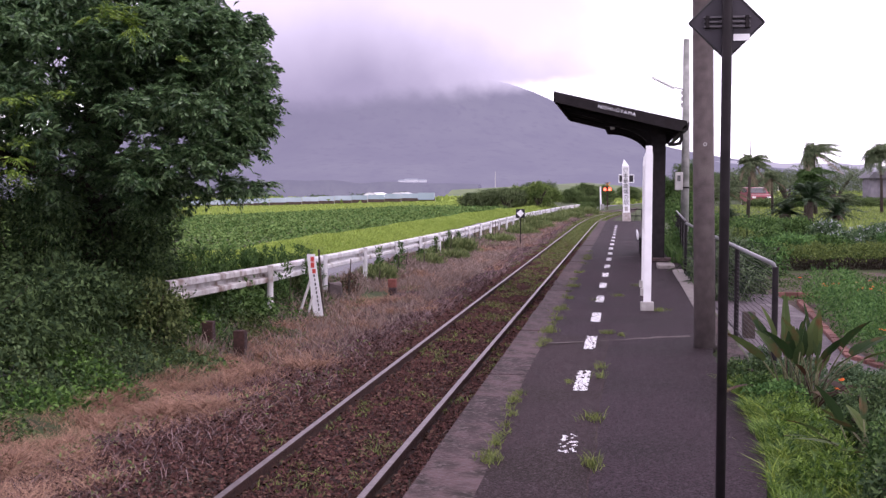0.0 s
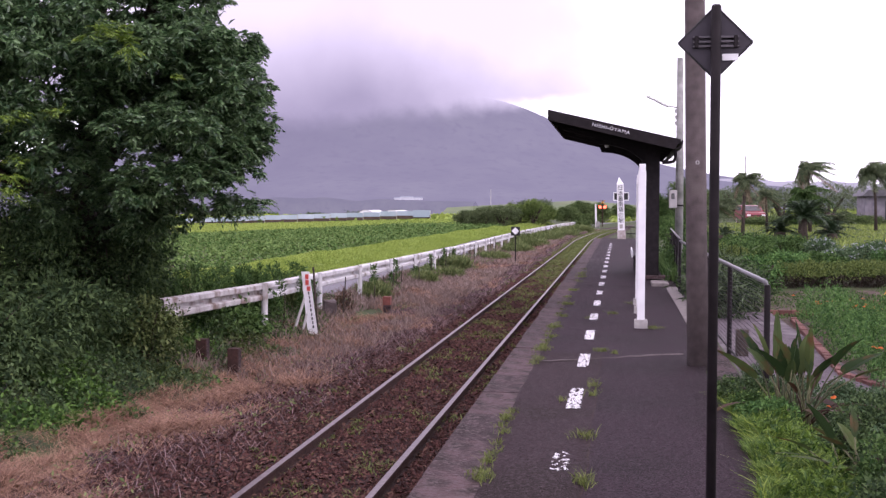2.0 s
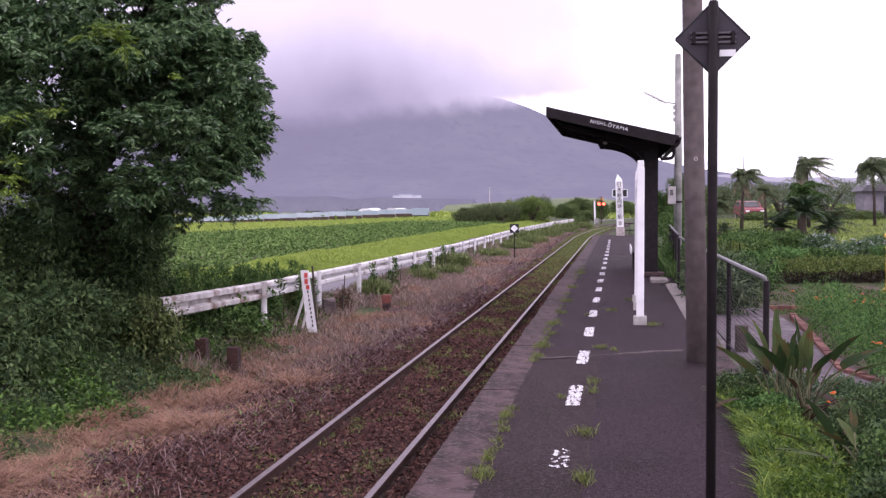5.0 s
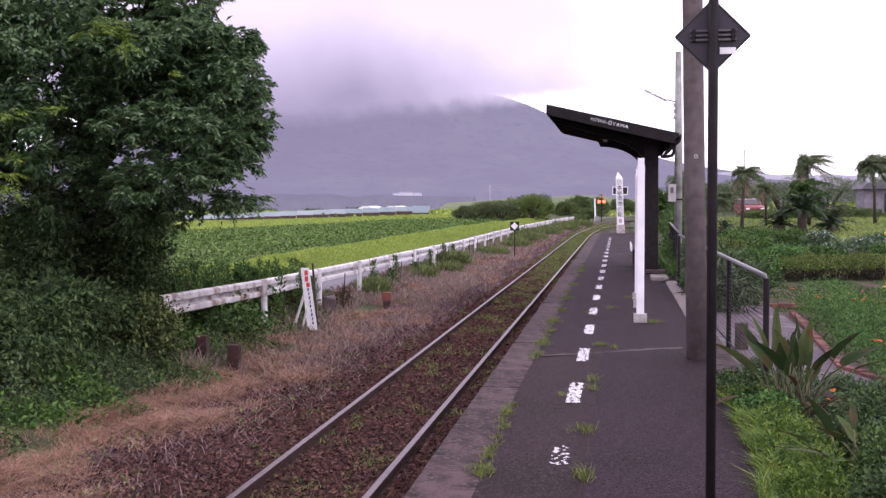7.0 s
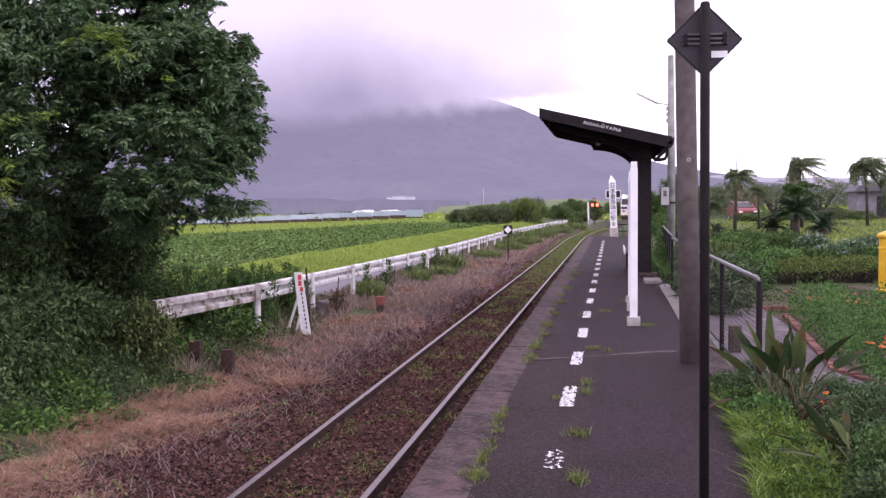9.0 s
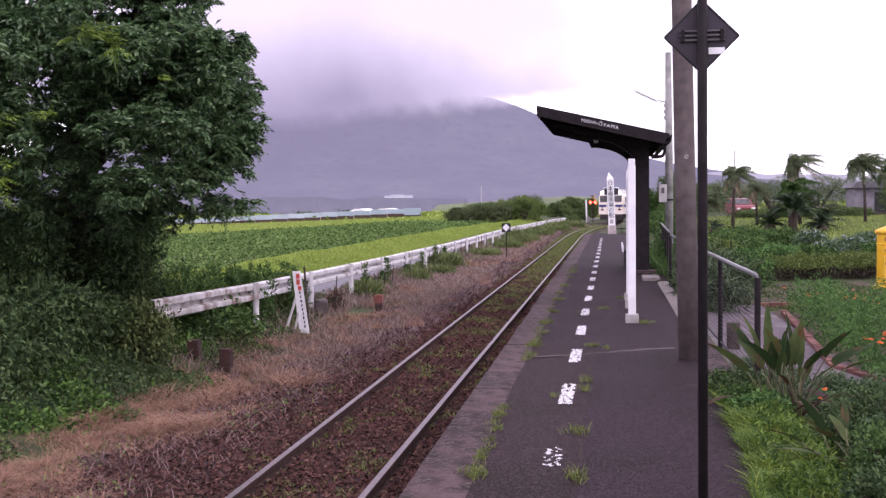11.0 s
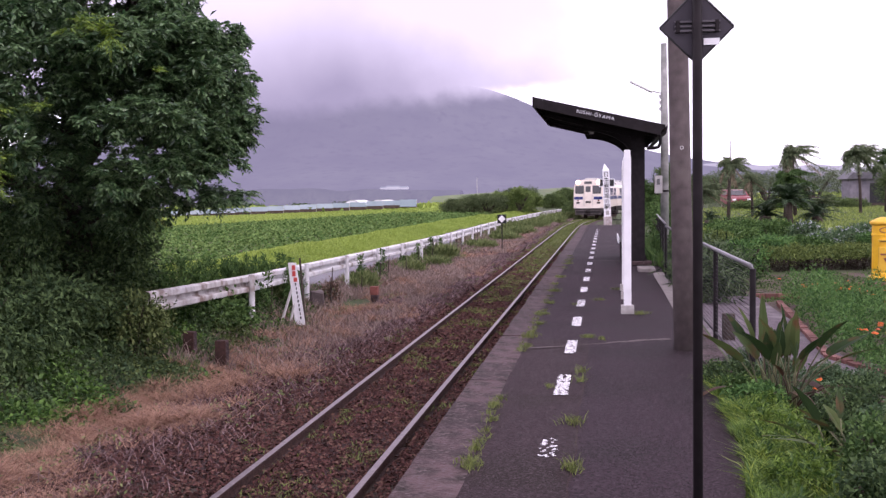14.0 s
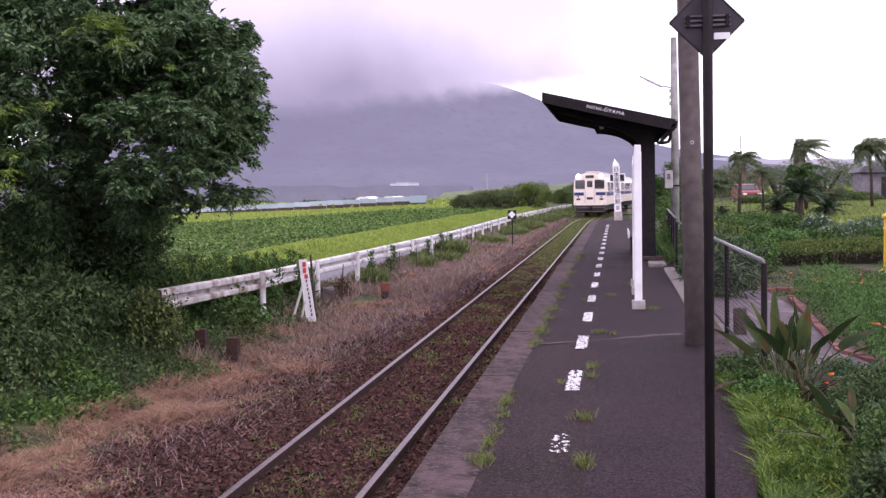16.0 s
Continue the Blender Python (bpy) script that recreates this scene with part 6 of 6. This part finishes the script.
    # clipped hedge, in bushes
    for j in range(9):
        x = 4.35 + j * 1.15
        t = thing("hedge", x, 29.5, float(land(x, 29.5)) - .1, label="low clipped yellow-green hedge", category="hedge", group="clipped hedge")
        for k in range(8):
            part("stem", tube([(-.5 + k * .14, -1.1 + .3 * (k % 3), -.02), (-.5 + k * .15, -1.1 + .3 * (k % 3), .4)], [.02, .008], 5), M["bark"], t)
        n = 5200
        q = rng.uniform(-1, 1, (n, 3)) * np.array([.66, 1.55, 1])
        q[:, 2] = np.where(rng.rand(n) < .62, .52 + .09 * np.sin(q[:, 0] * 3 + j) * np.cos(q[:, 1] * 2.3 + j * 1.7) + rng.normal(0, .05, n) - .1 * (np.abs(q[:, 1]) > 1.3), rng.uniform(.0, .45, n))
        low = q[:, 2] < .38
        q[low, 1] = rng.uniform(-1.22, -.2, low.sum())
        way, size = rng.normal(0, .6, (n, 3)) + np.array([0, -.2, .6]), rng.uniform(.045, .1, n)
        mpart("foliage", leaf_mesh("foliage", q[~low], way[~low], size[~low], .5, M["leaf_hedge"], rng), t)
        mpart("dead_inner_leaves", leaf_mesh("dead_inner_leaves", q[low], way[low], size[low], .4, M["bark"], rng), t, "dark brown leaves low in the hedge")
    # mixed shrubs behind the fence and hedge
    spots = [(1.9, 22.0, .4, .7, "leaf_mid"), (1.9, 22.8, .5, .8, "leaf_mid"), (1.75, 25.5, .5, 1.0, "leaf_mid"), (1.7, 28.3, .5, 1.1, "leaf_bed"), (2.0, 31, .7, 1.4, "leaf_mid"), (1.9, 35, .8, 1.5, "leaf_mid"), (2.2, 41, 1.0, 1.7, "leaf_mid"),
             (2.6, 25.5, .45, .7, "leaf_mid"), (3.2, 27, .7, .9, "leaf_bed"), (3.2, 30, .7, 1.0, "leaf_hill"), (4.6, 33, .9, .9, "leaf_bed"), (3.2, 35, .9, 1.1, "leaf_hedge"), (5.6, 36, 1.0, .8, "leaf_bed"), (4.4, 40, 1.2, 1.1, "leaf_mid"),
             (6.9, 37, .6, .75, "leaf_silver"), (7.7, 38, .7, .85, "leaf_silver"), (6.2, 43, .8, 1.0, "leaf_mid"), (7.1, 41, .6, 1.0, "leaf_silver"), (8.6, 37, .7, .7, "leaf_bed"), (6.1, 34.5, .6, .7, "leaf_mid"), (9.5, 34, 1.2, .55, "leaf_bed"), (11.2, 36, 1.4, .6, "leaf_bed"), (13, 40, 1.6, .7, "leaf_bed"), (9.4, 42, .7, .7, "leaf_silver"), (8.3, 34, .5, .5, "leaf_silver"), (5.4, 46, 1.5, 1.1, "leaf_mid")]
    for j, (x, y, r, h, m) in enumerate(spots):
        h *= .72 if y > 29 and x > 3 else 1
        sh = bush_thing("garden_shrub", x, y, float(land(x, y)), r, r, h, M[m], int(150 + 110 * r), 14, (.05, .09, .07)[j % 3] + y * .0007, {"leaf_silver": "grey-green shrub with white blossoms in the garden", "leaf_bed": "fresh green shrub in the garden", "leaf_mid": "dark green garden shrub beside the fence", "leaf_hill": "green broad-leaved garden shrub", "leaf_hedge": "yellow-green leafy garden shrub"}[m], "shrub", "garden shrubs", 400 + j, .5)
        if m == "leaf_silver":
            c, d = lobe_points([(0, 0, h * .55, r * .95, r * .95, h * .5)], 44, rng, .9)
            c = c[c[:, 2] > h * .45]
            q = np.repeat(c, 5, 0) + rng.normal(0, .03, (len(c) * 5, 3))
            mpart("blossom", leaf_mesh("blossom", q, rng.normal(0, 1, q.shape), np.full(len(q), .055), .8, M["petal_white"], rng), sh, "clusters of small white blossoms")
    for j, (x, y, r, h) in enumerate(((1.95, 20.6, .45, .95), (1.68, 19.3, .32, .8), (2.1, 21.6, .35, .85), (1.7, 21.0, .35, 1.0))):
        bush_thing("striped_shrub", x, y, float(land(x, y)), r, r, h, M["leaf_stripe"], 170, 9, .19, "arching shrub with long pale green leaves behind the fence", "shrub", "striped shrubs", 450 + j, .14)
    # lawn
    n = 62000
    y = 31 + 60 * rng.beta(.9, 1.4, n)
    x = 3.5 + rng.rand(n) * (4 + y * .45)
    p = np.stack([x, y, land(x, y)], 1)
    solo("lawn_grass", blade_mesh("lawn_grass", p, rng.uniform(.06, .2, n), .012 + y * .0005, .8, M["lawn"], rng, True), "yellow-green garden lawn", "grass", "stuff")
    # ground cover near fences
    n = 16000
    y = rng.uniform(19, 31, n)
    x = rng.uniform(1.3, 1.6, n) + np.where(y > 21.5, rng.uniform(0, .9, n), rng.uniform(0, .12, n)) - np.where(y > 24, .35, 0)
    p = np.stack([x, y, land(x, y)], 1)
    solo("fence_weeds", blade_mesh("fence_weeds", p, rng.uniform(.1, .4, n) * np.where(y > 22, 1.3, .5), .014 + y * .0004, .6, M["leaf_mid"], rng), "green weeds along the fence", "weeds", "stuff")


def make_post_box():
    x, y = 6.13, 25.9
    t = thing("post_box", x, y, -.42, label="bright yellow cylindrical pillar post box on a round base", category="post box")
    part("base", lathe([(.33, 0), (.33, .05), (.3, .07), (.27, .09)], 28), M["yellow_paint"], t, smooth=False)
    part("body", lathe([(.25, .09), (.25, .14), (.235, .16), (.235, .98), (.25, .99), (.25, 1.02), (.235, 1.03), (.235, 1.24)], 32), M["yellow_paint"], t)
    part("cap", lathe([(.25, 1.22), (.285, 1.25), (.285, 1.29), (.25, 1.32), (.15, 1.37), (.05, 1.4)], 32), M["yellow_dull"], t)
    oval = [(.13 * math.cos(a), -.235 - .012, 1.12 + .055 * math.sin(a)) for a in np.linspace(0, math.tau, 25)]
    part("oval_plaque", tube(oval, .011, 6), M["rust_red"], t, "oval brown-rimmed plaque")
    part("slot_hood", box(-.15, .15, -.275, -.2, .86, .92, .012), M["yellow_dull"], t)
    part("slot", box(-.12, .12, -.279, -.273, .865, .885), M["black"], t)
    d = part("door", box(-.15, .15, -.247, -.2, .2, .74, .01), M["yellow_dull"], t)
    part("text_bar", box(-.11, .11, -.255, -.248, .56, .6), M["rust_red"], d)
    part("emblem", prism([(-.05, .5), (.05, .5), (.0, .4)], "y", -.255, -.248), M["rust_red"], d)


def palm_thing(name, x, y, h, fronds, ln, seed, m, dead, label, lean=(0, 0), r=.09, wind=.5, stiff=False):
    rng = np.random.RandomState(seed)
    z = float(land(x, y))
    t = thing(name, x, y, z, label=label, category="palm", group=name + "s")
    top = Vector((lean[0], lean[1], h))
    part("trunk", tube([(0, 0, -.1), (lean[0] * .3, lean[1] * .3, h * .5), top], [r * 1.3, r, r * .95], 10), M["bark"] if stiff or wind > .3 else M["palm_bark"], t, smooth=True)
    pos, way, size = [], [], []
    dpos, dway, dsize = [], [], []
    for k in range(fronds):
        az = rng.uniform(0, math.tau)
        el = rng.uniform(.15, 1.3) if stiff else rng.uniform(-.5, 1.2)
        old = el < -.3 and dead
        L = ln * rng.uniform(.75, 1.1)
        bm = bmesh.new()
        pts = []
        for i in range(8):
            f = i / 7
            q = top + Vector((math.cos(az) * math.cos(el), math.sin(az) * math.cos(el), math.sin(el))) * (L * f) + Vector((wind * f * f * L * .7, 0, (-.48 if stiff else -.5) * f * f * L))
            pts.append(q)
        tube(pts, [.025, .022, .018, .015, .012, .009, .007, .004], 4, bm)
        part("frond_rib", bm, M["leaf_dead"] if old else M[m], t)
        for i in range(40):
            f = .1 + .9 * i / 39
            a = min(int(f * 7), 6)
            q = pts[a].lerp(pts[a + 1], f * 7 - a)
            along = (pts[a + 1] - pts[a]).normalized()
            sd = along.cross(Vector((0, 0, 1))).normalized()
            for s in (-1, 1):
                wv = along * .6 + sd * s * .75 + (Vector((0, 0, .1)) + Vector(rng.normal(0, .07, 3)) if stiff else Vector((wind * .35, 0, -.4)) + Vector(rng.normal(0, .2, 3)))
                (dpos if old else pos).append(q)
                (dway if old else way).append(wv)
                (dsize if old else size).append(L * (.16 if stiff else .3) * (1 - .6 * abs(f - .4)) * rng.uniform(.8, 1.2))
    mpart("crown", leaf_mesh("crown", np.array(pos), np.array(way), np.array(size), .13 if stiff else .085, M[m], rng), t)
    if dpos:
        mpart("dead_fronds", leaf_mesh("dead_fronds", np.array(dpos), np.array(dway), np.array(dsize), .085, M["leaf_dead"], rng), t, "brown dry hanging fronds")
    return t


def make_parked_car(x, y, z):
    """Small hatchback seen from its front, half hidden by palms."""
    t = thing("parked_car", x, y, z, rz=8, label="red parked car half hidden behind palms", category="car")
    side = [(0, .35), (0, .72), (.15, .86), (.95, .98), (1.55, 1.42), (2.9, 1.46), (3.45, 1.05), (3.6, .95), (3.6, .35)]
    part("body", prism(side, "x", -.74, .74), M["car_red"], t)
    part("windscreen", prism([(.99, 1.0), (1.53, 1.39), (1.55, 1.39), (1.02, .99)], "x", -.64, .64), M["glass_dark"], t, "sky-reflecting windscreen").location = (0, -.03, .02)
    part("bonnet_edge", box(-.7, .7, -.015, .0, .66, .7), M["black"], t)
    part("bumper", box(-.76, .76, -.06, .04, .34, .58, .03), M["car_red"], t)
    part("number_plate", box(-.17, .17, -.075, -.062, .42, .52), M["film_white"], t)
    for s in (-1, 1):
        part("headlight", box(s * .55 - .14, s * .55 + .14, -.02, .03, .62, .76, .02), M["film_white"], t)
        part("side_window", prism([(1.3, 1.02), (1.6, 1.36), (2.8, 1.38), (3.0, 1.05)], "x", s * .745 - .004, s * .745 + .004), M["glass_dark"], t)
        part("mirror", box(s * .83 - .07, s * .83 + .07, 1.1, 1.2, .98, 1.1, .02), M["car_red"], t)
        for yy in (.65, 2.9):
            w = part("wheel", tube([(s * .62, yy, .28), (s * .76, yy, .28)], .28, 18), M["black"], t)
            part("hub", tube([(s * .755, yy, .28), (s * .77, yy, .28)], .16, 12), M["far_pole"], w)


def make_garden_trees():
    palm_thing("palm_tree", 6.4, 60, 3.05, 40, 1.15, 41, "leaf_palm", True, "wind-blown palm with a ragged crown and dry fronds", (.1, 0), r=.08)
    palm_thing("palm_tree", 3.72, 57, 1.75, 26, .8, 52, "leaf_palm", True, "small ragged palm with dry brown fronds", (.1, 0), r=.06)
    palm_thing("palm_tree", 7.9, 62, 2.0, 24, .85, 42, "leaf_palm", True, "wind-blown palm with a ragged crown and dry fronds", (-.1, 0), r=.065)
    palm_thing("palm_tree", 4.7, 57, 1.9, 26, 1.0, 43, "leaf_palm", True, "drooping palm with many dry brown fronds", (.2, 0), r=.065)
    palm_thing("palm_tree", 10.3, 63, 3.45, 44, 1.3, 44, "leaf_palm", True, "tall wind-blown palm leaning with the wind", (-.2, 0), wind=.7)
    palm_thing("palm_tree", 9.3, 60, 2.15, 46, 1.2, 55, "leaf_mid", False, "dark bushy palm with a dense low crown", (.1, 0), r=.08, wind=.4)
    palm_thing("palm_tree", 14.4, 66, 3.45, 50, 1.35, 45, "leaf_palm", False, "dense green palm with a bushy crown", (-.2, 0), r=.075)
    palm_thing("palm_tree", 16.0, 67, 3.2, 50, 1.35, 46, "leaf_mid", False, "dense green palm with a bushy crown", (.2, 0), r=.075)
    palm_thing("cycad", 8.55, 54, 1.05, 60, 1.75, 47, "leaf_cycad", False, "cycad with a stout trunk and stiff arching fronds", (0, 0), r=.16, wind=.05, stiff=True)
    palm_thing("cycad", 7.6, 55, .4, 36, 1.2, 48, "leaf_cycad", False, "low cycad with stiff arching fronds", (0, 0), r=.28, wind=.05, stiff=True)
    palm_thing("cycad", 10.0, 55, .3, 30, 1.3, 49, "leaf_cycad", False, "low cycad with stiff arching fronds", (0, 0), r=.25, wind=.05, stiff=True)
    palm_thing("cycad", 5.5, 61, .3, 24, .95, 50, "leaf_cycad", False, "low cycad with stiff arching fronds", (0, 0), r=.25, wind=.05, stiff=True)
    palm_thing("cycad", 11.6, 63, .8, 30, 1.0, 51, "leaf_palm", True, "low palm with half dry fronds", (0, 0), r=.2, wind=.4)
    # slanting bare stem on the lawn
    s = thing("leaning_stem", 13.2, 48, float(land(13.2, 48)) - .05, label="bare dark leaning stem on the lawn", category="stem")
    part("stem", tube([(0, 0, 0), (-.25, 0, .6), (-.6, 0, 1.15)], [.07, .06, .04], 8), M["bark"], s)
    # thin pole and things half hidden by plants
    p = thing("flag_pole", 9.2, 85, 0.2, label="thin bare grey pole behind the palms", category="pole")
    part("shaft", tube([(0, 0, 0), (0, 0, 5.2)], [.06, .03], 8), M["bark"], p)
    make_parked_car(10.15, 86, .3)
    h = thing("garden_shed", 20.6, 92, .25, label="pale grey shed with a low dark roof beyond the garden", category="shed")
    part("wall", box(-1.7, 1.7, -1.5, 1.5, 0, 2.3), M["shed_board"], h)
    part("roof", prism([(-2.0, 2.25), (2.0, 2.25), (1.5, 2.75), (-1.5, 2.75)], "y", -1.9, 1.9), M["roof_grey"], h)
    part("doorway", box(-.2, 1.1, -1.53, -1.5, 0, 1.9), M["black"], h)
    part("base_board", box(-1.74, 1.74, -1.56, -1.531, 0, .35), M["bark"], h)
    w = thing("low_wall", 18.2, 96, .2, label="low grey concrete wall beyond the garden", category="wall")
    part("wall", box(-1.2, 1.2, -.1, .1, 0, .9), M["pole_concrete"], w)
    rng = np.random.RandomState(61)
    for j, (x, y, r, h2) in enumerate(((7, 100, 2.5, 3.3), (11, 105, 3, 3.7), (15.5, 110, 3, 3.6), (20, 112, 3.4, 4.0), (26, 110, 3, 4.5), (31, 105, 3, 4.0), (19.5, 78, 1.6, 3.6), (3.6, 70, 1.3, 2.0), (4.6, 88, 2.0, 2.4), (24, 80, 2.0, 1.0), (17, 84, 2.0, .9), (13.2, 80, 1.8, .9), (9.8, 78, 1.6, .7), (2.75, 73, .8, 3.1), (3.6, 73, .9, 4.0), (4.5, 75, 1.0, 4.3), (5.4, 80, 1.2, 3.6))):
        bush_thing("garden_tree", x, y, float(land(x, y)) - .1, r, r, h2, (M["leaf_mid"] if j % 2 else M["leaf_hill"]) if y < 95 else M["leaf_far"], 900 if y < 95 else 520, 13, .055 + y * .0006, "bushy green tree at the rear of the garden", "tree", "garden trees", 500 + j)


make_garden()
make_post_box()
make_garden_trees()


def make_platform_weeds():
    rng = np.random.RandomState(31)
    spots = [(-.79, 6.35, .06, 120), (-.8, 6.75, .04, 60), (-.8, 7.3, .03, 25), (-.82, 8.2, .03, 40), (-.2, 6.3, .06, 70), (-.23, 7.6, .07, 60), (-.22, 9.3, .04, 40), (-.22, 9.8, .05, 40), (-.45, 9.0, .04, 20), (-.82, 11.4, .06, 80), (-.84, 12.2, .1, 120),
             (-.83, 14.5, .08, 110), (-.8, 16, .06, 90), (-.84, 18, .1, 120), (-.85, 21, .08, 90), (-.2, 12.2, .06, 90), (-.05, 12.05, .06, 40), (.45, 14.6, .09, 90), (.2, 18.3, .1, 60), (-.1, 16.5, .08, 60), (-.4, 15.8, .07, 30), (-.85, 25, .1, 80), (-.8, 13.4, .05, 70)]
    for k in range(46):
        y = 6 + 24 * rng.beta(1, 1.4)
        spots.append((float(asphalt_x(y)) + rng.uniform(-.03, .03), y, .03 + .002 * y, int(rng.uniform(8, 36))))
    ps, hs = [], []
    for x, y, r, n in spots:
        n = int(n * 1.3)
        q = rng.normal(0, r * .8, (n, 2)) * np.array([.7, 1.25])
        ps.append(np.stack([x + q[:, 0], y + q[:, 1], np.full(n, .004)], 1))
        hs.append(rng.uniform(.012, .05, n) * (1.7 if -.3 < x < -.1 and y < 11 else 1))
    solo("platform_weeds", blade_mesh("platform_weeds", np.concatenate(ps), np.concatenate(hs), .006, 1.1, M["grass_mid"], rng), "small grass tufts in the platform's cracks", "weeds", "stuff")


make_platform_weeds()


# ---------- railcars ----------
def make_railcar(lead):
    L, W = 20.0, 1.42
    t = thing("railcar", 0, 0, 0, label="cream diesel railcar with a dark blue waistband and lit headlights" if lead else "cream diesel railcar with a dark blue waistband, coupled behind", category="railcar", group="two-car train")
    # body shell: side walls lean in slightly above the waist, rounded roof
    prof = [(-W, 1.05), (-W, 2.3), (-W + .04, 3.2), (-W + .18, 3.44), (-.95, 3.7), (-.5, 3.82), (0, 3.85), (.5, 3.82), (.95, 3.7), (W - .18, 3.44), (W - .04, 3.2), (W, 2.3), (W, 1.05)]
    part("body", prism(prof, "y", .12, L), M["train_cream"], t)
    front = prism([(u * .985, w) for u, w in prof], "y", 0, .13)
    part("cab_front", front, M["train_cream"], t)
    part("roof", prism([(-W + .16, 3.47), (-.95, 3.74), (-.5, 3.86), (0, 3.89), (.5, 3.86), (.95, 3.74), (W - .16, 3.47)], "y", .5, L - .3), M["train_roof"], t)
    for y in (4, 8, 12, 16):
        part("roof_unit", box(-.6, .6, y - .8, y + .8, 3.82, 4.04, .05), M["train_roof"], t)
    for s in (-1, 1):
        part("cab_window", prism([(s * .42, 2.52), (s * 1.26, 2.52), (s * 1.26, 3.22), (s * .5, 3.27), (s * .42, 3.22)], "y", -.012, .0), M["glass_dark"], t)
        part("window_rim", box(min(s * .38, s * 1.25), max(s * .38, s * 1.25), -.006, 0, 2.46, 2.5), M["train_under"], t)
        part("front_band", box(min(s * .52, s * 1.36), max(s * .52, s * 1.36), -.01, 0, 1.9, 2.18), M["train_blue"], t, "dark blue band")
        h = part("headlight_case", tube([(s * .98, -.03, 3.58), (s * .98, .12, 3.58)], .23, 18), M["train_cream"], t)
        # glowing lens drawn oversize; its warm rim imitates lamp bloom
        part("lens", tube([(s * .98, -.05, 3.58), (s * .98, -.032, 3.58)], .22, 18), M["headlight_halo"] if lead else M["glass_dark"], h, "lit headlight lens, drawn oversize with a warm halo" if lead else "")
        if lead:
            part("bulb", tube([(s * .98, -.06, 3.58), (s * .98, -.052, 3.58)], .17, 16), M["headlight"], h, "white-hot lamp")
        part("tail_lamp", box(s * 1.0 - .16, s * 1.0 + .16, -.02, 0, 1.5, 1.66, .004), M["train_under"], t)
        part("bumper_skirt", box(min(s * .2, s * 1.28), max(s * .2, s * 1.28), .02, .1, .42, 1.12, .03), M["train_under"], t)
        part("step_rail", box(s * 1.2 - .05, s * 1.2 + .05, -.04, .02, .3, 1.05), M["train_under"], t)
        for j in range(11):
            y = 2.9 + j * 1.45
            if j in (2, 8):
                d = part("side_door", box(min(s * (W + .004), s * (W - .02)), max(s * (W + .004), s * (W - .02)), y - .5, y + .5, 1.1, 3.1), M["train_cream"], t)
                part("door_window", box(min(s * (W + .01), s * (W + .005)), max(s * (W + .01), s * (W + .005)), y - .3, y + .3, 2.2, 2.95), M["glass_dark"], d)
            else:
                part("side_window", box(min(s * (W + .006), s * (W - .03)), max(s * (W + .006), s * (W - .03)), y - .5, y + .5, 2.3, 3.05), M["glass_dark"], t)
        part("side_band", box(min(s * (W + .004), s * (W - .01)), max(s * (W + .004), s * (W - .01)), .2, L, 1.86, 2.2), M["train_blue"], t, "dark blue band")
    for z in (.5, .86):
        part("guard_pipe", tube([(-1.25, -.1, z), (1.25, -.1, z)], .02, 8), M["rail_head"], t, "pale grey guard pipe")
    for s in (-1, 1):
        part("guard_upright", tube([(s * 1.25, -.1, .5), (s * 1.25, -.1, 1.2)], .02, 8), M["rail_head"], t)
        part("wiper", tube([(s * .62, -.03, 2.5), (s * .95, -.035, 3.05)], .014, 5), M["train_under"], t)
        part("handrail", tube([(s * .4, -.06, 1.25), (s * .4, -.06, 2.4)], .02, 6), M["train_roof"], t)
        part("tail_light", tube([(s * 1.0, -.04, 1.8), (s * 1.0, 0, 1.8)], .08, 12), M["rust_red"], t)
    part("gangway_door", box(-.33, .33, -.03, 0, 1.2, 3.3, .01), M["train_cream"], t)
    part("door_window", box(-.24, .24, -.04, -.031, 2.62, 3.18), M["glass_dark"], t)
    part("destination_sign", box(-.36, .36, -.035, .0, 3.42, 3.66, .01), M["glass_dark"], t)
    part("number_plate", box(-.26, .26, -.04, -.031, 1.55, 1.75), M["train_under"], t)
    part("coupler", box(-.14, .14, -.35, .3, .72, .98, .03), M["train_under"], t)
    part("underframe", box(-1.15, 1.15, .3, L - .3, .55, 1.06), M["train_under"], t)
    for y in (3.2, 16.8):
        b = part("bogie", box(-.95, .95, y - 1.5, y + 1.5, .35, .62, .03), M["train_under"], t)
        for yy in (-1.05, 1.05):
            for s in (-1, 1):
                part("wheel", tube([(s * .5, y + yy, .43), (s * .62, y + yy, .43)], .43, 20), M["rust"], b)
    return t


lead_car = make_railcar(True)
rear_car = make_railcar(False)


def motions():
    """The train rolls in along the bend and slows down: distance of its face along the line against time."""
    times = [0, 2, 4, 6, 8, 9.2, 10.3, 11.3, 12, 13, 14.5, 16]
    dist = [250, 227, 205, 183, 161.5, 149, 137.8, 128, 122.5, 115, 106, 97.5]
    for car, back in ((lead_car, 0.0), (rear_car, 20.5)):
        rows = []
        for t, d in zip(times, dist):
            y0 = d + back
            y1 = y0 + 20 * .995
            x0, x1 = float(track_x(y0)), float(track_x(y1))
            rows.append((t, pose(x0, y0, RAIL_Z, 0, 0, -math.degrees(math.atan2(x1 - x0, y1 - y0)))))
        walk(car, rows)


motions()
